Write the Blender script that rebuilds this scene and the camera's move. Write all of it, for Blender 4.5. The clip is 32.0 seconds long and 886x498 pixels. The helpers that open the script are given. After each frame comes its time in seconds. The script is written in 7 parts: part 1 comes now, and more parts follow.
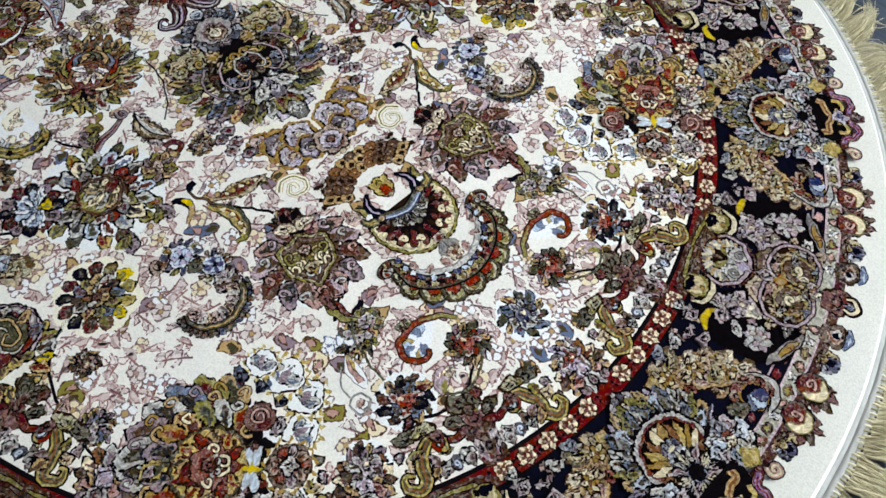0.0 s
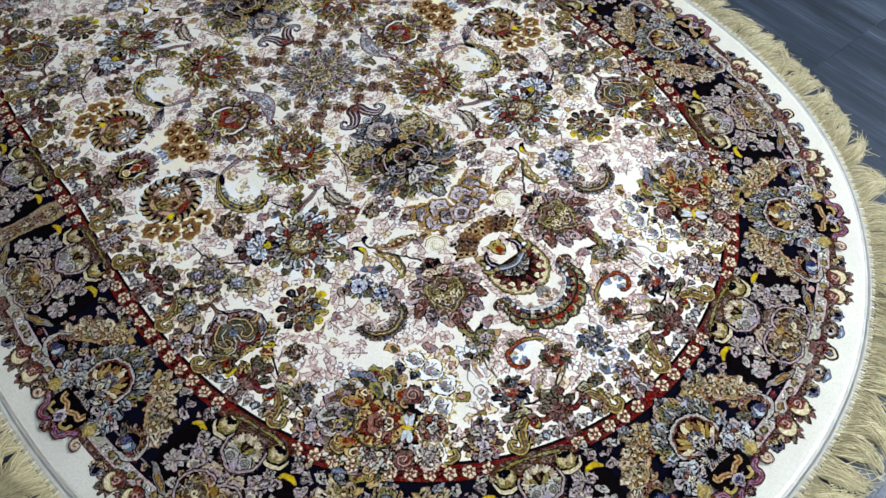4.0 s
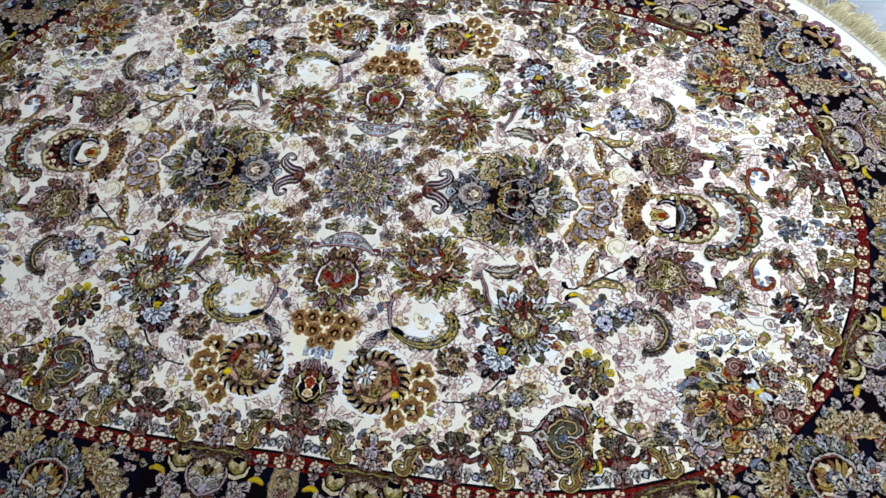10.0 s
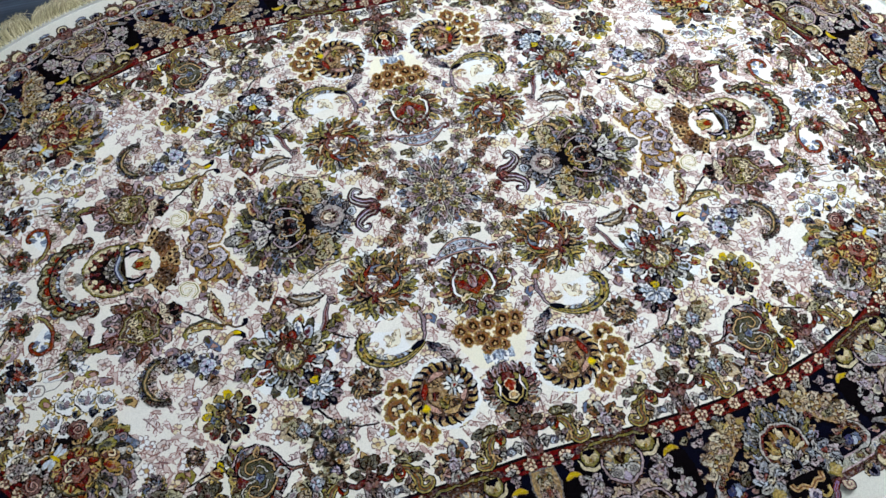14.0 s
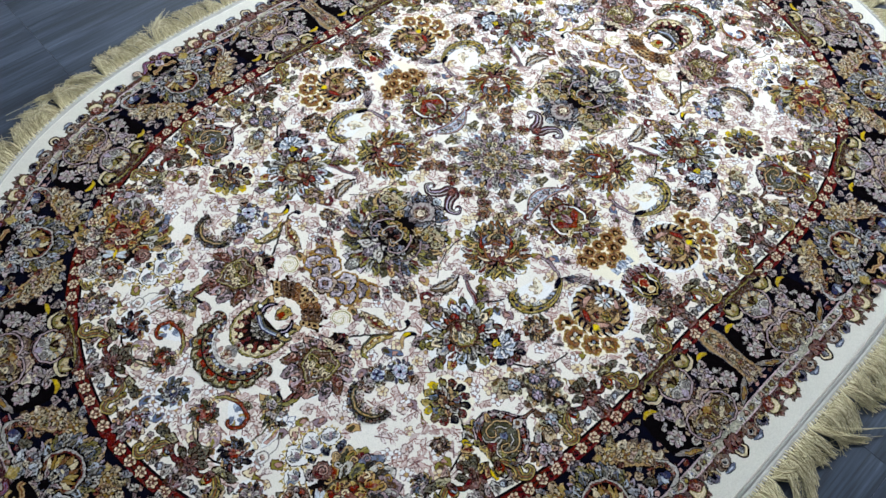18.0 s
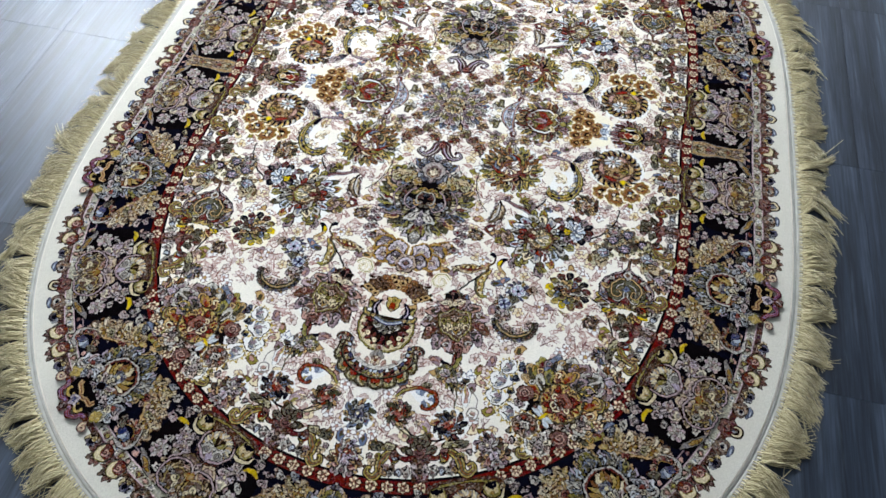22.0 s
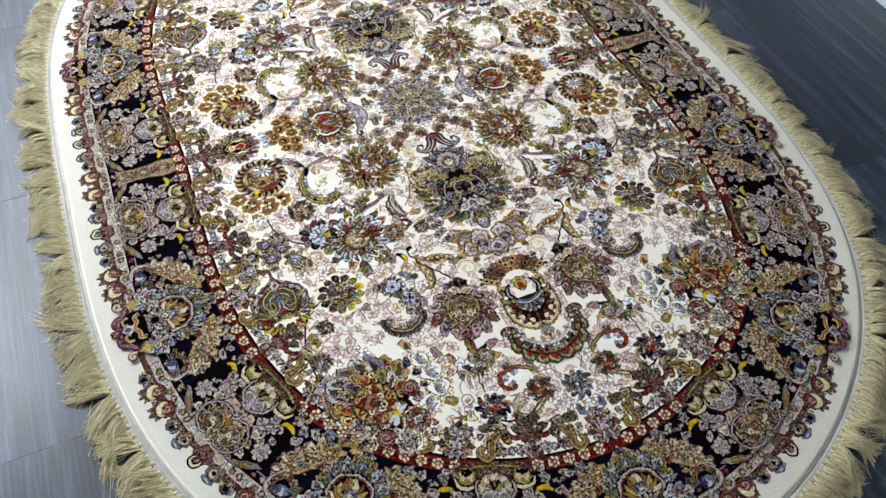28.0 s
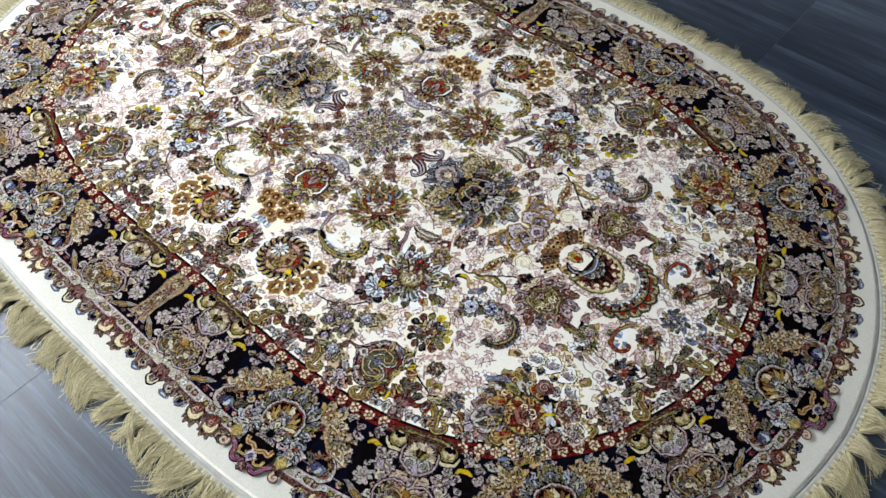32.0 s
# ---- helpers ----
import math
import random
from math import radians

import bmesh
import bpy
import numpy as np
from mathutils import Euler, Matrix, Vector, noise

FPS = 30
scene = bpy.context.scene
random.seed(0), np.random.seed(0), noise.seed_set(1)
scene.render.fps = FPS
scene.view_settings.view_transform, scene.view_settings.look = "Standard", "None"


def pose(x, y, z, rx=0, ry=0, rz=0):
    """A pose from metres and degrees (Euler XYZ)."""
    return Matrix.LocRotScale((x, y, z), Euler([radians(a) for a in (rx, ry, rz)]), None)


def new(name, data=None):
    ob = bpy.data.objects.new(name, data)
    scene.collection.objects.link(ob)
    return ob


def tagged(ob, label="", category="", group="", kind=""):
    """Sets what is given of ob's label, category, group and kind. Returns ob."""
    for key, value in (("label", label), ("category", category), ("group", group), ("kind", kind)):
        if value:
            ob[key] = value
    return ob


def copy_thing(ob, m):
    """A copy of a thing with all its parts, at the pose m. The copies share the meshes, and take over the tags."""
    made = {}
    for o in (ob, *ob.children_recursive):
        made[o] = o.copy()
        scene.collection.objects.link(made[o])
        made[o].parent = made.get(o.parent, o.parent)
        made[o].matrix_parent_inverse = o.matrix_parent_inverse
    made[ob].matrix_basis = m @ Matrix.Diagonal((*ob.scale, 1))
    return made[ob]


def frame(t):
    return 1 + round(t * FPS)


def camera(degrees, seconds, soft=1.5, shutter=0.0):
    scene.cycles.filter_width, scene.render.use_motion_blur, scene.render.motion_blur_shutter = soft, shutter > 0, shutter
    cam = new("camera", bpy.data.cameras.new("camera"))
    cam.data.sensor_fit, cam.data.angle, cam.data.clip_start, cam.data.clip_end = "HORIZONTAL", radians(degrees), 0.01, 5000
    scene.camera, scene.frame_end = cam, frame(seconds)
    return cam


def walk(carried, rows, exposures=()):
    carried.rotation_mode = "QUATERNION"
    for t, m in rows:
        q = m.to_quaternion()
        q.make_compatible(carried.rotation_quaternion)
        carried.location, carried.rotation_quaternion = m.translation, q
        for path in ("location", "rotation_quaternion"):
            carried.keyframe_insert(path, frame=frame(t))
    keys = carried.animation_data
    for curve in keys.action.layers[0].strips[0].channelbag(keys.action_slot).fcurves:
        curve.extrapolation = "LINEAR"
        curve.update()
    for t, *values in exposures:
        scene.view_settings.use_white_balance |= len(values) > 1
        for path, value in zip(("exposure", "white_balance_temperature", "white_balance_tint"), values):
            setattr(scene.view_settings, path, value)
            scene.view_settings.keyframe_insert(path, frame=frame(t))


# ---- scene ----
# The camera and its walk. Metres; the rug's middle is the origin and its long axis is x.
cam = camera(60.77, 32.0, soft=1.56)
PATH = [
    (0, 0.9924, -0.3138, 0.7894, 29.06, -0.74, 46.28),
    (0.5, 1.0186, -0.3254, 0.8257, 31.00, -0.24, 48.78),
    (1, 1.0343, -0.3473, 0.8463, 32.43, -0.35, 50.74),
    (1.5, 1.0476, -0.3713, 0.8766, 33.12, 0.23, 52.61),
    (2, 1.0481, -0.4028, 0.9224, 33.56, 1.56, 54.01),
    (2.5, 1.0437, -0.4621, 0.9642, 34.30, 1.73, 54.61),
    (3, 1.0672, -0.4972, 1.0085, 34.77, 1.50, 54.36),
    (3.5, 1.1121, -0.5204, 1.0586, 34.91, 0.85, 53.04),
    (5.5, 1.0736, -0.6223, 1.1444, 35.16, 0.56, 46.49),
    (6, 1.0277, -0.6283, 1.1366, 34.92, 1.48, 44.72),
    (6.5, 0.9711, -0.6302, 1.1338, 34.11, 2.94, 42.35),
    (7, 0.8755, -0.6583, 1.1332, 32.93, 3.28, 38.59),
    (7.5, 0.8027, -0.6867, 1.1465, 31.49, 4.09, 34.05),
    (8, 0.7136, -0.7254, 1.1647, 30.65, 4.41, 28.50),
    (8.5, 0.6126, -0.7618, 1.1738, 30.52, 4.29, 22.83),
    (9, 0.5118, -0.7899, 1.1852, 30.48, 3.60, 17.65),
    (9.5, 0.4287, -0.8057, 1.2026, 30.45, 3.02, 13.33),
    (10, 0.3492, -0.8137, 1.2187, 30.18, 2.59, 9.35),
    (10.5, 0.2637, -0.8185, 1.2311, 29.79, 1.96, 5.50),
    (11, 0.1819, -0.8315, 1.2278, 29.92, 1.42, 1.93),
    (11.5, 0.0965, -0.8354, 1.2225, 29.92, 0.79, -1.52),
    (12, 0.0312, -0.8384, 1.2145, 30.09, 0.92, -4.63),
    (12.5, -0.0186, -0.8394, 1.2090, 30.20, 1.45, -7.38),
    (13, -0.0897, -0.8369, 1.2060, 30.37, 1.04, -10.21),
    (13.5, -0.1637, -0.8236, 1.2069, 30.41, 0.49, -13.27),
    (14, -0.2361, -0.8192, 1.2181, 30.71, 0.16, -16.80),
    (14.5, -0.3284, -0.8354, 1.2289, 31.80, -0.56, -20.56),
    (16.5, -0.6225, -0.7918, 1.2737, 30.52, 0.61, -33.41),
    (17, -0.6954, -0.7542, 1.2665, 31.19, -0.17, -36.32),
    (17.5, -0.7634, -0.7063, 1.2750, 32.08, -1.31, -39.23),
    (18, -0.8451, -0.6694, 1.2877, 32.99, -2.18, -42.85),
    (18.5, -0.9440, -0.6311, 1.2978, 33.31, -2.39, -47.82),
    (19, -1.0254, -0.6010, 1.3082, 33.58, -1.76, -52.50),
    (19.5, -1.0901, -0.5522, 1.3044, 34.05, -1.02, -56.92),
    (20, -1.1409, -0.4885, 1.2985, 34.37, -0.40, -61.30),
    (20.5, -1.1784, -0.4212, 1.3003, 34.31, 0.02, -65.57),
    (21, -1.2163, -0.3554, 1.3058, 34.44, -0.05, -69.74),
    (21.5, -1.2603, -0.3005, 1.3068, 34.75, -0.36, -73.59),
    (22, -1.3091, -0.2466, 1.2980, 35.18, -1.01, -77.14),
    (22.5, -1.3505, -0.1923, 1.2917, 35.14, -1.76, -80.25),
    (23, -1.3789, -0.1516, 1.2890, 35.04, -2.09, -82.60),
    (23.5, -1.3887, -0.1081, 1.2801, 34.88, -2.03, -84.58),
    (24, -1.3895, -0.0603, 1.2671, 35.25, -1.85, -86.41),
    (24.5, -1.3733, 0.0156, 1.2695, 35.35, -2.51, -88.57),
    (25, -1.3550, 0.0801, 1.2759, 35.33, -2.62, -90.88),
    (25.5, -1.3415, 0.1643, 1.2756, 35.84, -2.86, -94.17),
    (26, -1.3275, 0.2548, 1.2709, 36.69, -2.97, -98.51),
    (26.5, -1.3190, 0.3395, 1.2603, 36.81, -2.67, -102.99),
    (28.5, -1.2388, 0.5593, 1.2460, 36.86, -1.69, -116.51),
    (29, -1.2011, 0.6226, 1.2505, 36.91, -1.86, -119.96),
    (29.5, -1.1719, 0.6795, 1.2567, 36.58, -1.38, -123.55),
    (30, -1.1471, 0.7454, 1.2475, 36.57, -0.93, -127.34),
    (30.5, -1.1070, 0.8031, 1.2459, 36.13, -0.59, -131.03),
    (31, -1.0670, 0.8388, 1.2555, 35.92, -0.10, -134.01),
    (31.5, -1.0222, 0.8648, 1.2641, 36.35, 0.09, -136.54),
    (32, -0.9729, 0.8945, 1.2737, 37.23, -0.20, -139.17),
]
EXPOSURES = [(0, -0.60, 6150, 8), (3.5, -0.46, 6130, 8), (6, -0.27, 6080, 8), (9, -0.30, 6050, 8), (13, -0.24, 6020, 8), (17, -0.08, 6020, 8), (21, 0.04, 6150, 9), (25, 0.06, 6450, 9), (32, -0.02, 6330, 9)]
walk(cam, [(row[0], pose(*row[1:])) for row in PATH],
     exposures=EXPOSURES)

# ---- light: a showroom lit by ceiling panels, no daylight of its own ----
world = bpy.data.worlds.new("world")
scene.world = world
world.use_nodes = True
world.node_tree.nodes["Background"].inputs["Color"].default_value = (0.30, 0.36, 0.45, 1)
world.node_tree.nodes["Background"].inputs["Strength"].default_value = 0.05
scene.view_settings.exposure = 0.0
CEILING = 2.80
PANEL_GLOW = 150.0
PANELS = [(2.65, 3.15), (2.05, 2.45), (4.9, -0.55), (2.85, 1.0)]

# ---- materials ----
def nodes_of(name):
    mat = bpy.data.materials.new(name)
    mat.use_nodes = True
    nt = mat.node_tree
    return mat, nt, nt.nodes["Principled BSDF"]


def link(nt, a, b):
    nt.links.new(a, b)


def tex_noise(nt, scale, detail=3.0, rough=0.55, stretch=None):
    coord = nt.nodes.new("ShaderNodeTexCoord")
    tex = nt.nodes.new("ShaderNodeTexNoise")
    tex.inputs["Scale"].default_value = scale
    tex.inputs["Detail"].default_value = detail
    tex.inputs["Roughness"].default_value = rough
    src = coord.outputs["Object"]
    if stretch:
        mapping = nt.nodes.new("ShaderNodeMapping")
        mapping.inputs["Scale"].default_value = stretch
        link(nt, src, mapping.inputs["Vector"])
        src = mapping.outputs["Vector"]
    link(nt, src, tex.inputs["Vector"])
    return tex.outputs["Fac"]


def ramp(nt, fac, stops):
    node = nt.nodes.new("ShaderNodeValToRGB")
    while len(node.color_ramp.elements) < len(stops):
        node.color_ramp.elements.new(0.5)
    for el, (pos, col) in zip(node.color_ramp.elements, stops):
        el.position, el.color = pos, (*col, 1)
    link(nt, fac, node.inputs["Fac"])
    return node.outputs["Color"]


def mix(nt, kind, fac, a, b):
    node = nt.nodes.new("ShaderNodeMix")
    node.data_type, node.blend_type = "RGBA", kind
    for sock, v in ((node.inputs["Factor"], fac), (node.inputs["A"], a), (node.inputs["B"], b)):
        if hasattr(v, "links"):
            link(nt, v, sock)
        elif isinstance(v, tuple):
            sock.default_value = (*v, 1)
        else:
            sock.default_value = v
    return node.outputs["Result"]


def bump(nt, height, strength, distance, normal=None):
    node = nt.nodes.new("ShaderNodeBump")
    node.inputs["Strength"].default_value = strength
    node.inputs["Distance"].default_value = distance
    link(nt, height, node.inputs["Height"])
    if normal:
        link(nt, normal, node.inputs["Normal"])
    return node.outputs["Normal"]


def plain(name, low, high, scale, rough, bump_d=0.0006, metal=0.0, stretch=None, fine=120.0):
    """A surface with stains at one scale and grain at a finer one."""
    mat, nt, p = nodes_of(name)
    col = ramp(nt, tex_noise(nt, scale, 4, 0.6, stretch), [(0.3, low), (0.7, high)])
    grain = tex_noise(nt, fine, 2, 0.6, stretch)
    col = mix(nt, "MULTIPLY", 0.35, col, ramp(nt, grain, [(0.3, (0.6, 0.6, 0.6)), (0.7, (1, 1, 1))]))
    link(nt, col, p.inputs["Base Color"])
    p.inputs["Roughness"].default_value = rough
    p.inputs["Metallic"].default_value = metal
    link(nt, bump(nt, grain, 0.6, bump_d), p.inputs["Normal"])
    return mat


def tile_material():
    """Dark blue-grey porcelain with a brushed wood-like streak along x and a satin gloss."""
    mat, nt, p = nodes_of("slate_porcelain")
    info = nt.nodes.new("ShaderNodeObjectInfo")
    geo = nt.nodes.new("ShaderNodeNewGeometry")
    shift = nt.nodes.new("ShaderNodeVectorMath")
    shift.operation = "MULTIPLY_ADD"
    comb = nt.nodes.new("ShaderNodeCombineXYZ")
    for k in ("X", "Y", "Z"):
        link(nt, info.outputs["Random"], comb.inputs[k])
    link(nt, comb.outputs["Vector"], shift.inputs[0])
    shift.inputs[1].default_value = (7.0, 3.0, 11.0)
    link(nt, geo.outputs["Position"], shift.inputs[2])

    def streak(sx, sy, detail, rough):
        mapping = nt.nodes.new("ShaderNodeMapping")
        mapping.inputs["Scale"].default_value = (sx, sy, 1)
        link(nt, shift.outputs["Vector"], mapping.inputs["Vector"])
        tex = nt.nodes.new("ShaderNodeTexNoise")
        tex.inputs["Scale"].default_value = 1.0
        tex.inputs["Detail"].default_value = detail
        tex.inputs["Roughness"].default_value = rough
        link(nt, mapping.outputs["Vector"], tex.inputs["Vector"])
        return tex.outputs["Fac"]
    broad = streak(1.6, 22.0, 4, 0.65)
    fine = streak(6.0, 170.0, 3, 0.65)
    scratch = streak(4.0, 60.0, 5, 0.7)
    col = ramp(nt, broad, [(0.32, (0.009, 0.013, 0.021)), (0.50, (0.022, 0.030, 0.045)), (0.68, (0.052, 0.068, 0.094))])
    col = mix(nt, "MULTIPLY", 0.65, col, ramp(nt, fine, [(0.34, (0.22, 0.22, 0.22)), (0.66, (1.40, 1.40, 1.42))]))
    col = mix(nt, "ADD", 0.5, col, ramp(nt, scratch, [(0.56, (0, 0, 0)), (0.74, (0.07, 0.085, 0.10))]))
    link(nt, col, p.inputs["Base Color"])
    rough = nt.nodes.new("ShaderNodeMapRange")
    rough.inputs["To Min"].default_value, rough.inputs["To Max"].default_value = 0.31, 0.48
    link(nt, scratch, rough.inputs["Value"])
    link(nt, rough.outputs["Result"], p.inputs["Roughness"])
    p.inputs["IOR"].default_value = 1.48
    link(nt, bump(nt, fine, 0.5, 0.0009), p.inputs["Normal"])
    return mat


def wool_material():
    """Cut pile: the dye comes with the woven figure; its alpha says how richly the figure is worked with fine
    dark and light threads. The knots give grain and relief."""
    mat, nt, p = nodes_of("wool_pile")
    dye = nt.nodes.new("ShaderNodeAttribute")
    dye.attribute_name = "dye"
    geo = nt.nodes.new("ShaderNodeNewGeometry")
    coord = nt.nodes.new("ShaderNodeTexCoord")

    def noise_at(scale, detail, source, distort=0.0, out="Fac"):
        tex = nt.nodes.new("ShaderNodeTexNoise")
        tex.inputs["Scale"].default_value = scale
        tex.inputs["Detail"].default_value = detail
        tex.inputs["Distortion"].default_value = distort
        link(nt, source, tex.inputs["Vector"])
        return tex.outputs[out]

    def calc(op, a, b=None):
        node = nt.nodes.new("ShaderNodeMath")
        node.operation = op
        for sock, v in zip(node.inputs, (a, b)):
            if v is None:
                continue
            if hasattr(v, "links"):
                link(nt, v, sock)
            else:
                sock.default_value = v
        return node.outputs["Value"]

    def step(v, lo, hi):
        node = nt.nodes.new("ShaderNodeMapRange")
        node.inputs["From Min"].default_value, node.inputs["From Max"].default_value = lo, hi
        link(nt, v, node.inputs["Value"])
        return node.outputs["Result"]
    figure = dye.outputs["Alpha"]
    # threads of other yarns, in small patches
    patch = noise_at(80.0, 1.0, coord.outputs["Object"], 0.6)
    yarns = nt.nodes.new("ShaderNodeValToRGB")
    yarns.color_ramp.interpolation = "CONSTANT"
    stops = [(0.0, (0.015, 0.013, 0.012)), (0.37, (0.22, 0.19, 0.21)), (0.43, (0.15, 0.13, 0.03)), (0.48, (0.50, 0.36, 0.16)), (0.53, (0.26, 0.055, 0.03)), (0.57, (0.66, 0.63, 0.56)), (0.64, (0.055, 0.075, 0.16))]
    while len(yarns.color_ramp.elements) < len(stops):
        yarns.color_ramp.elements.new(0.5)
    for el, (pos, c) in zip(yarns.color_ramp.elements, stops):
        el.position, el.color = pos, (*c, 1)
    link(nt, patch, yarns.inputs["Fac"])
    col = mix(nt, "MIX", calc("MULTIPLY", figure, 0.16), dye.outputs["Color"], yarns.outputs["Color"])
    # fine outlines: dark and light contour threads
    swirl = noise_at(46.0, 0.6, coord.outputs["Object"], 1.8)
    wave = calc("COSINE", calc("MULTIPLY", swirl, 34.0))
    dark, light = step(wave, 0.45, 0.80), step(calc("MULTIPLY", wave, -1.0), 0.60, 0.90)
    col = mix(nt, "MIX", calc("MULTIPLY", calc("MULTIPLY", dark, figure), 0.53), col, (0.006, 0.008, 0.009))
    col = mix(nt, "ADD", calc("MULTIPLY", calc("MULTIPLY", light, figure), 0.75), col, dye.outputs["Color"])
    # mottle: single knots of the neighbouring yarns show through the figures
    fleck = noise_at(210.0, 2.0, coord.outputs["Object"], 0.8)
    col = mix(nt, "MIX", calc("MULTIPLY", calc("MULTIPLY", step(fleck, 0.555, 0.63), figure), 0.45), col, (0.012, 0.010, 0.010))
    col = mix(nt, "MIX", calc("MULTIPLY", calc("MULTIPLY", step(calc("SUBTRACT", 1.0, fleck), 0.56, 0.64), figure), 0.30), col, (0.78, 0.72, 0.62))
    knots, shade = noise_at(520.0, 2, geo.outputs["Position"]), noise_at(14.0, 3, geo.outputs["Position"])
    col = mix(nt, "MULTIPLY", 0.45, col, ramp(nt, knots, [(0.3, (0.62, 0.61, 0.60)), (0.62, (1, 1, 1))]))
    col = mix(nt, "MULTIPLY", 0.25, col, ramp(nt, shade, [(0.35, (0.82, 0.82, 0.83)), (0.65, (1, 1, 1))]))
    vivid = nt.nodes.new("ShaderNodeHueSaturation")
    vivid.inputs["Saturation"].default_value = 1.18
    link(nt, col, vivid.inputs["Color"])
    link(nt, vivid.outputs["Color"], p.inputs["Base Color"])
    p.inputs["Roughness"].default_value = 0.95
    p.inputs["Specular IOR Level"].default_value = 0.0
    link(nt, bump(nt, knots, 0.5, 0.0010), p.inputs["Normal"])
    return mat


def glow_material(name, colour, strength):
    mat, nt, p = nodes_of(name)
    p.inputs["Base Color"].default_value = (0.9, 0.9, 0.9, 1)
    p.inputs["Emission Color"].default_value = (*colour, 1)
    p.inputs["Emission Strength"].default_value = strength
    return mat


TILE = tile_material()
WOOL = wool_material()
GROUT = plain("dark_grout", (0.016, 0.020, 0.026), (0.026, 0.032, 0.040), 30, 0.85)
PLASTER = plain("white_plaster", (0.66, 0.67, 0.68), (0.74, 0.75, 0.76), 3, 0.8)
DARK_PANEL = plain("charcoal_laminate", (0.020, 0.022, 0.026), (0.032, 0.035, 0.040), 6, 0.5)
PLINTH = plain("pale_grey_plinth_paint", (0.50, 0.54, 0.60), (0.60, 0.64, 0.70), 8, 0.35)
WHITE_TRIM = plain("white_trim_paint", (0.72, 0.74, 0.77), (0.80, 0.82, 0.85), 9, 0.3)
CEIL_MAT = plain("white_ceiling_board", (0.68, 0.69, 0.70), (0.76, 0.77, 0.78), 3, 0.9)
ALU = plain("white_lamp_frame", (0.75, 0.75, 0.75), (0.82, 0.82, 0.82), 10, 0.4)
LED = glow_material("lamp_diffuser", (0.905, 0.965, 1.045), PANEL_GLOW)

# ---- helpers for meshes ----
def mesh_from(name, verts, faces, mats, smooth=False):
    me = bpy.data.meshes.new(name)
    me.from_pydata(verts, [], faces)
    for m in mats:
        me.materials.append(m)
    if smooth:
        me.polygons.foreach_set("use_smooth", [True] * len(me.polygons))
    me.update()
    return me


def part(name, data, material, parent, label=""):
    """Links a bmesh or a mesh as one mesh object under a thing or under a part."""
    if isinstance(data, bmesh.types.BMesh):
        me = bpy.data.meshes.new(name)
        data.to_mesh(me)
        data.free()
    else:
        me = data
    if material and not me.materials:
        me.materials.append(material)
    ob = new(name, me)
    if parent:
        ob.parent = parent
    if label:
        ob["label"] = label
    return ob


def block(x0, x1, y0, y1, z0, z1, bevel=0.0):
    bm = bmesh.new()
    bmesh.ops.create_cube(bm, size=1)
    for v in bm.verts:
        v.co = Vector(((x0 + x1) / 2 + v.co.x * (x1 - x0), (y0 + y1) / 2 + v.co.y * (y1 - y0), (z0 + z1) / 2 + v.co.z * (z1 - z0)))
    if bevel:
        bmesh.ops.bevel(bm, geom=bm.edges[:], offset=bevel, segments=2, affect="EDGES")
    return bm


# ---- the room ----
X0, X1, Y0, Y1 = -4.2, 6.0, -1.36, 4.6
tagged(part("wall_south", block(X0, X1, Y0 - 0.2, Y0 - 0.02, 0, CEILING), DARK_PANEL, None),
       "wall clad in dark charcoal laminate behind a pale plinth", "wall", kind="structure")
tagged(part("wall_north", block(X0, X1, Y1, Y1 + 0.2, 0, CEILING), PLASTER, None),
       "plain white plastered showroom wall", "wall", kind="structure")
tagged(part("wall_west", block(X0 - 0.2, X0, Y0 - 0.2, Y1 + 0.2, 0, CEILING), PLASTER, None),
       "plain white plastered showroom wall", "wall", kind="structure")
tagged(part("wall_east", block(X1, X1 + 0.2, Y0 - 0.2, Y1 + 0.2, 0, CEILING), PLASTER, None),
       "plain white plastered showroom wall", "wall", kind="structure")
tagged(part("ceiling", block(X0 - 0.2, X1 + 0.2, Y0 - 0.2, Y1 + 0.2, CEILING, CEILING + 0.15), CEIL_MAT, None),
       "plain white showroom ceiling", "ceiling", kind="structure")
baseboard = tagged(part("baseboard", block(X0, X1, Y0 - 0.02, Y0, 0.0, 0.10, 0.003), PLINTH, None),
                   "pale blue-grey painted plinth at the foot of the wall", "baseboard", kind="structure")
part("trim", block(X0, X1, Y0 - 0.02, Y0 + 0.012, 0.10, 0.118, 0.003), WHITE_TRIM, baseboard, "white edge strip")


def ceiling_light(x, y):
    lamp = tagged(new("ceiling_light"), "square white ceiling panel lamp, switched on", "ceiling lamp", "ceiling panel lamps")
    bm = block(-0.31, 0.31, -0.31, 0.31, -0.03, 0.0)
    bmesh.ops.inset_region(bm, faces=[f for f in bm.faces if f.normal.z < -0.5], thickness=0.022, depth=-0.006)
    part("frame", bm, ALU, lamp)
    part("diffuser", block(-0.286, 0.286, -0.286, 0.286, -0.0285, -0.0245), LED, lamp, "glowing white diffuser")
    lamp.matrix_basis = pose(x, y, CEILING)
    return lamp


first_lamp = ceiling_light(*PANELS[0])
for px, py in PANELS[1:]:
    copy_thing(first_lamp, pose(px, py, CEILING))

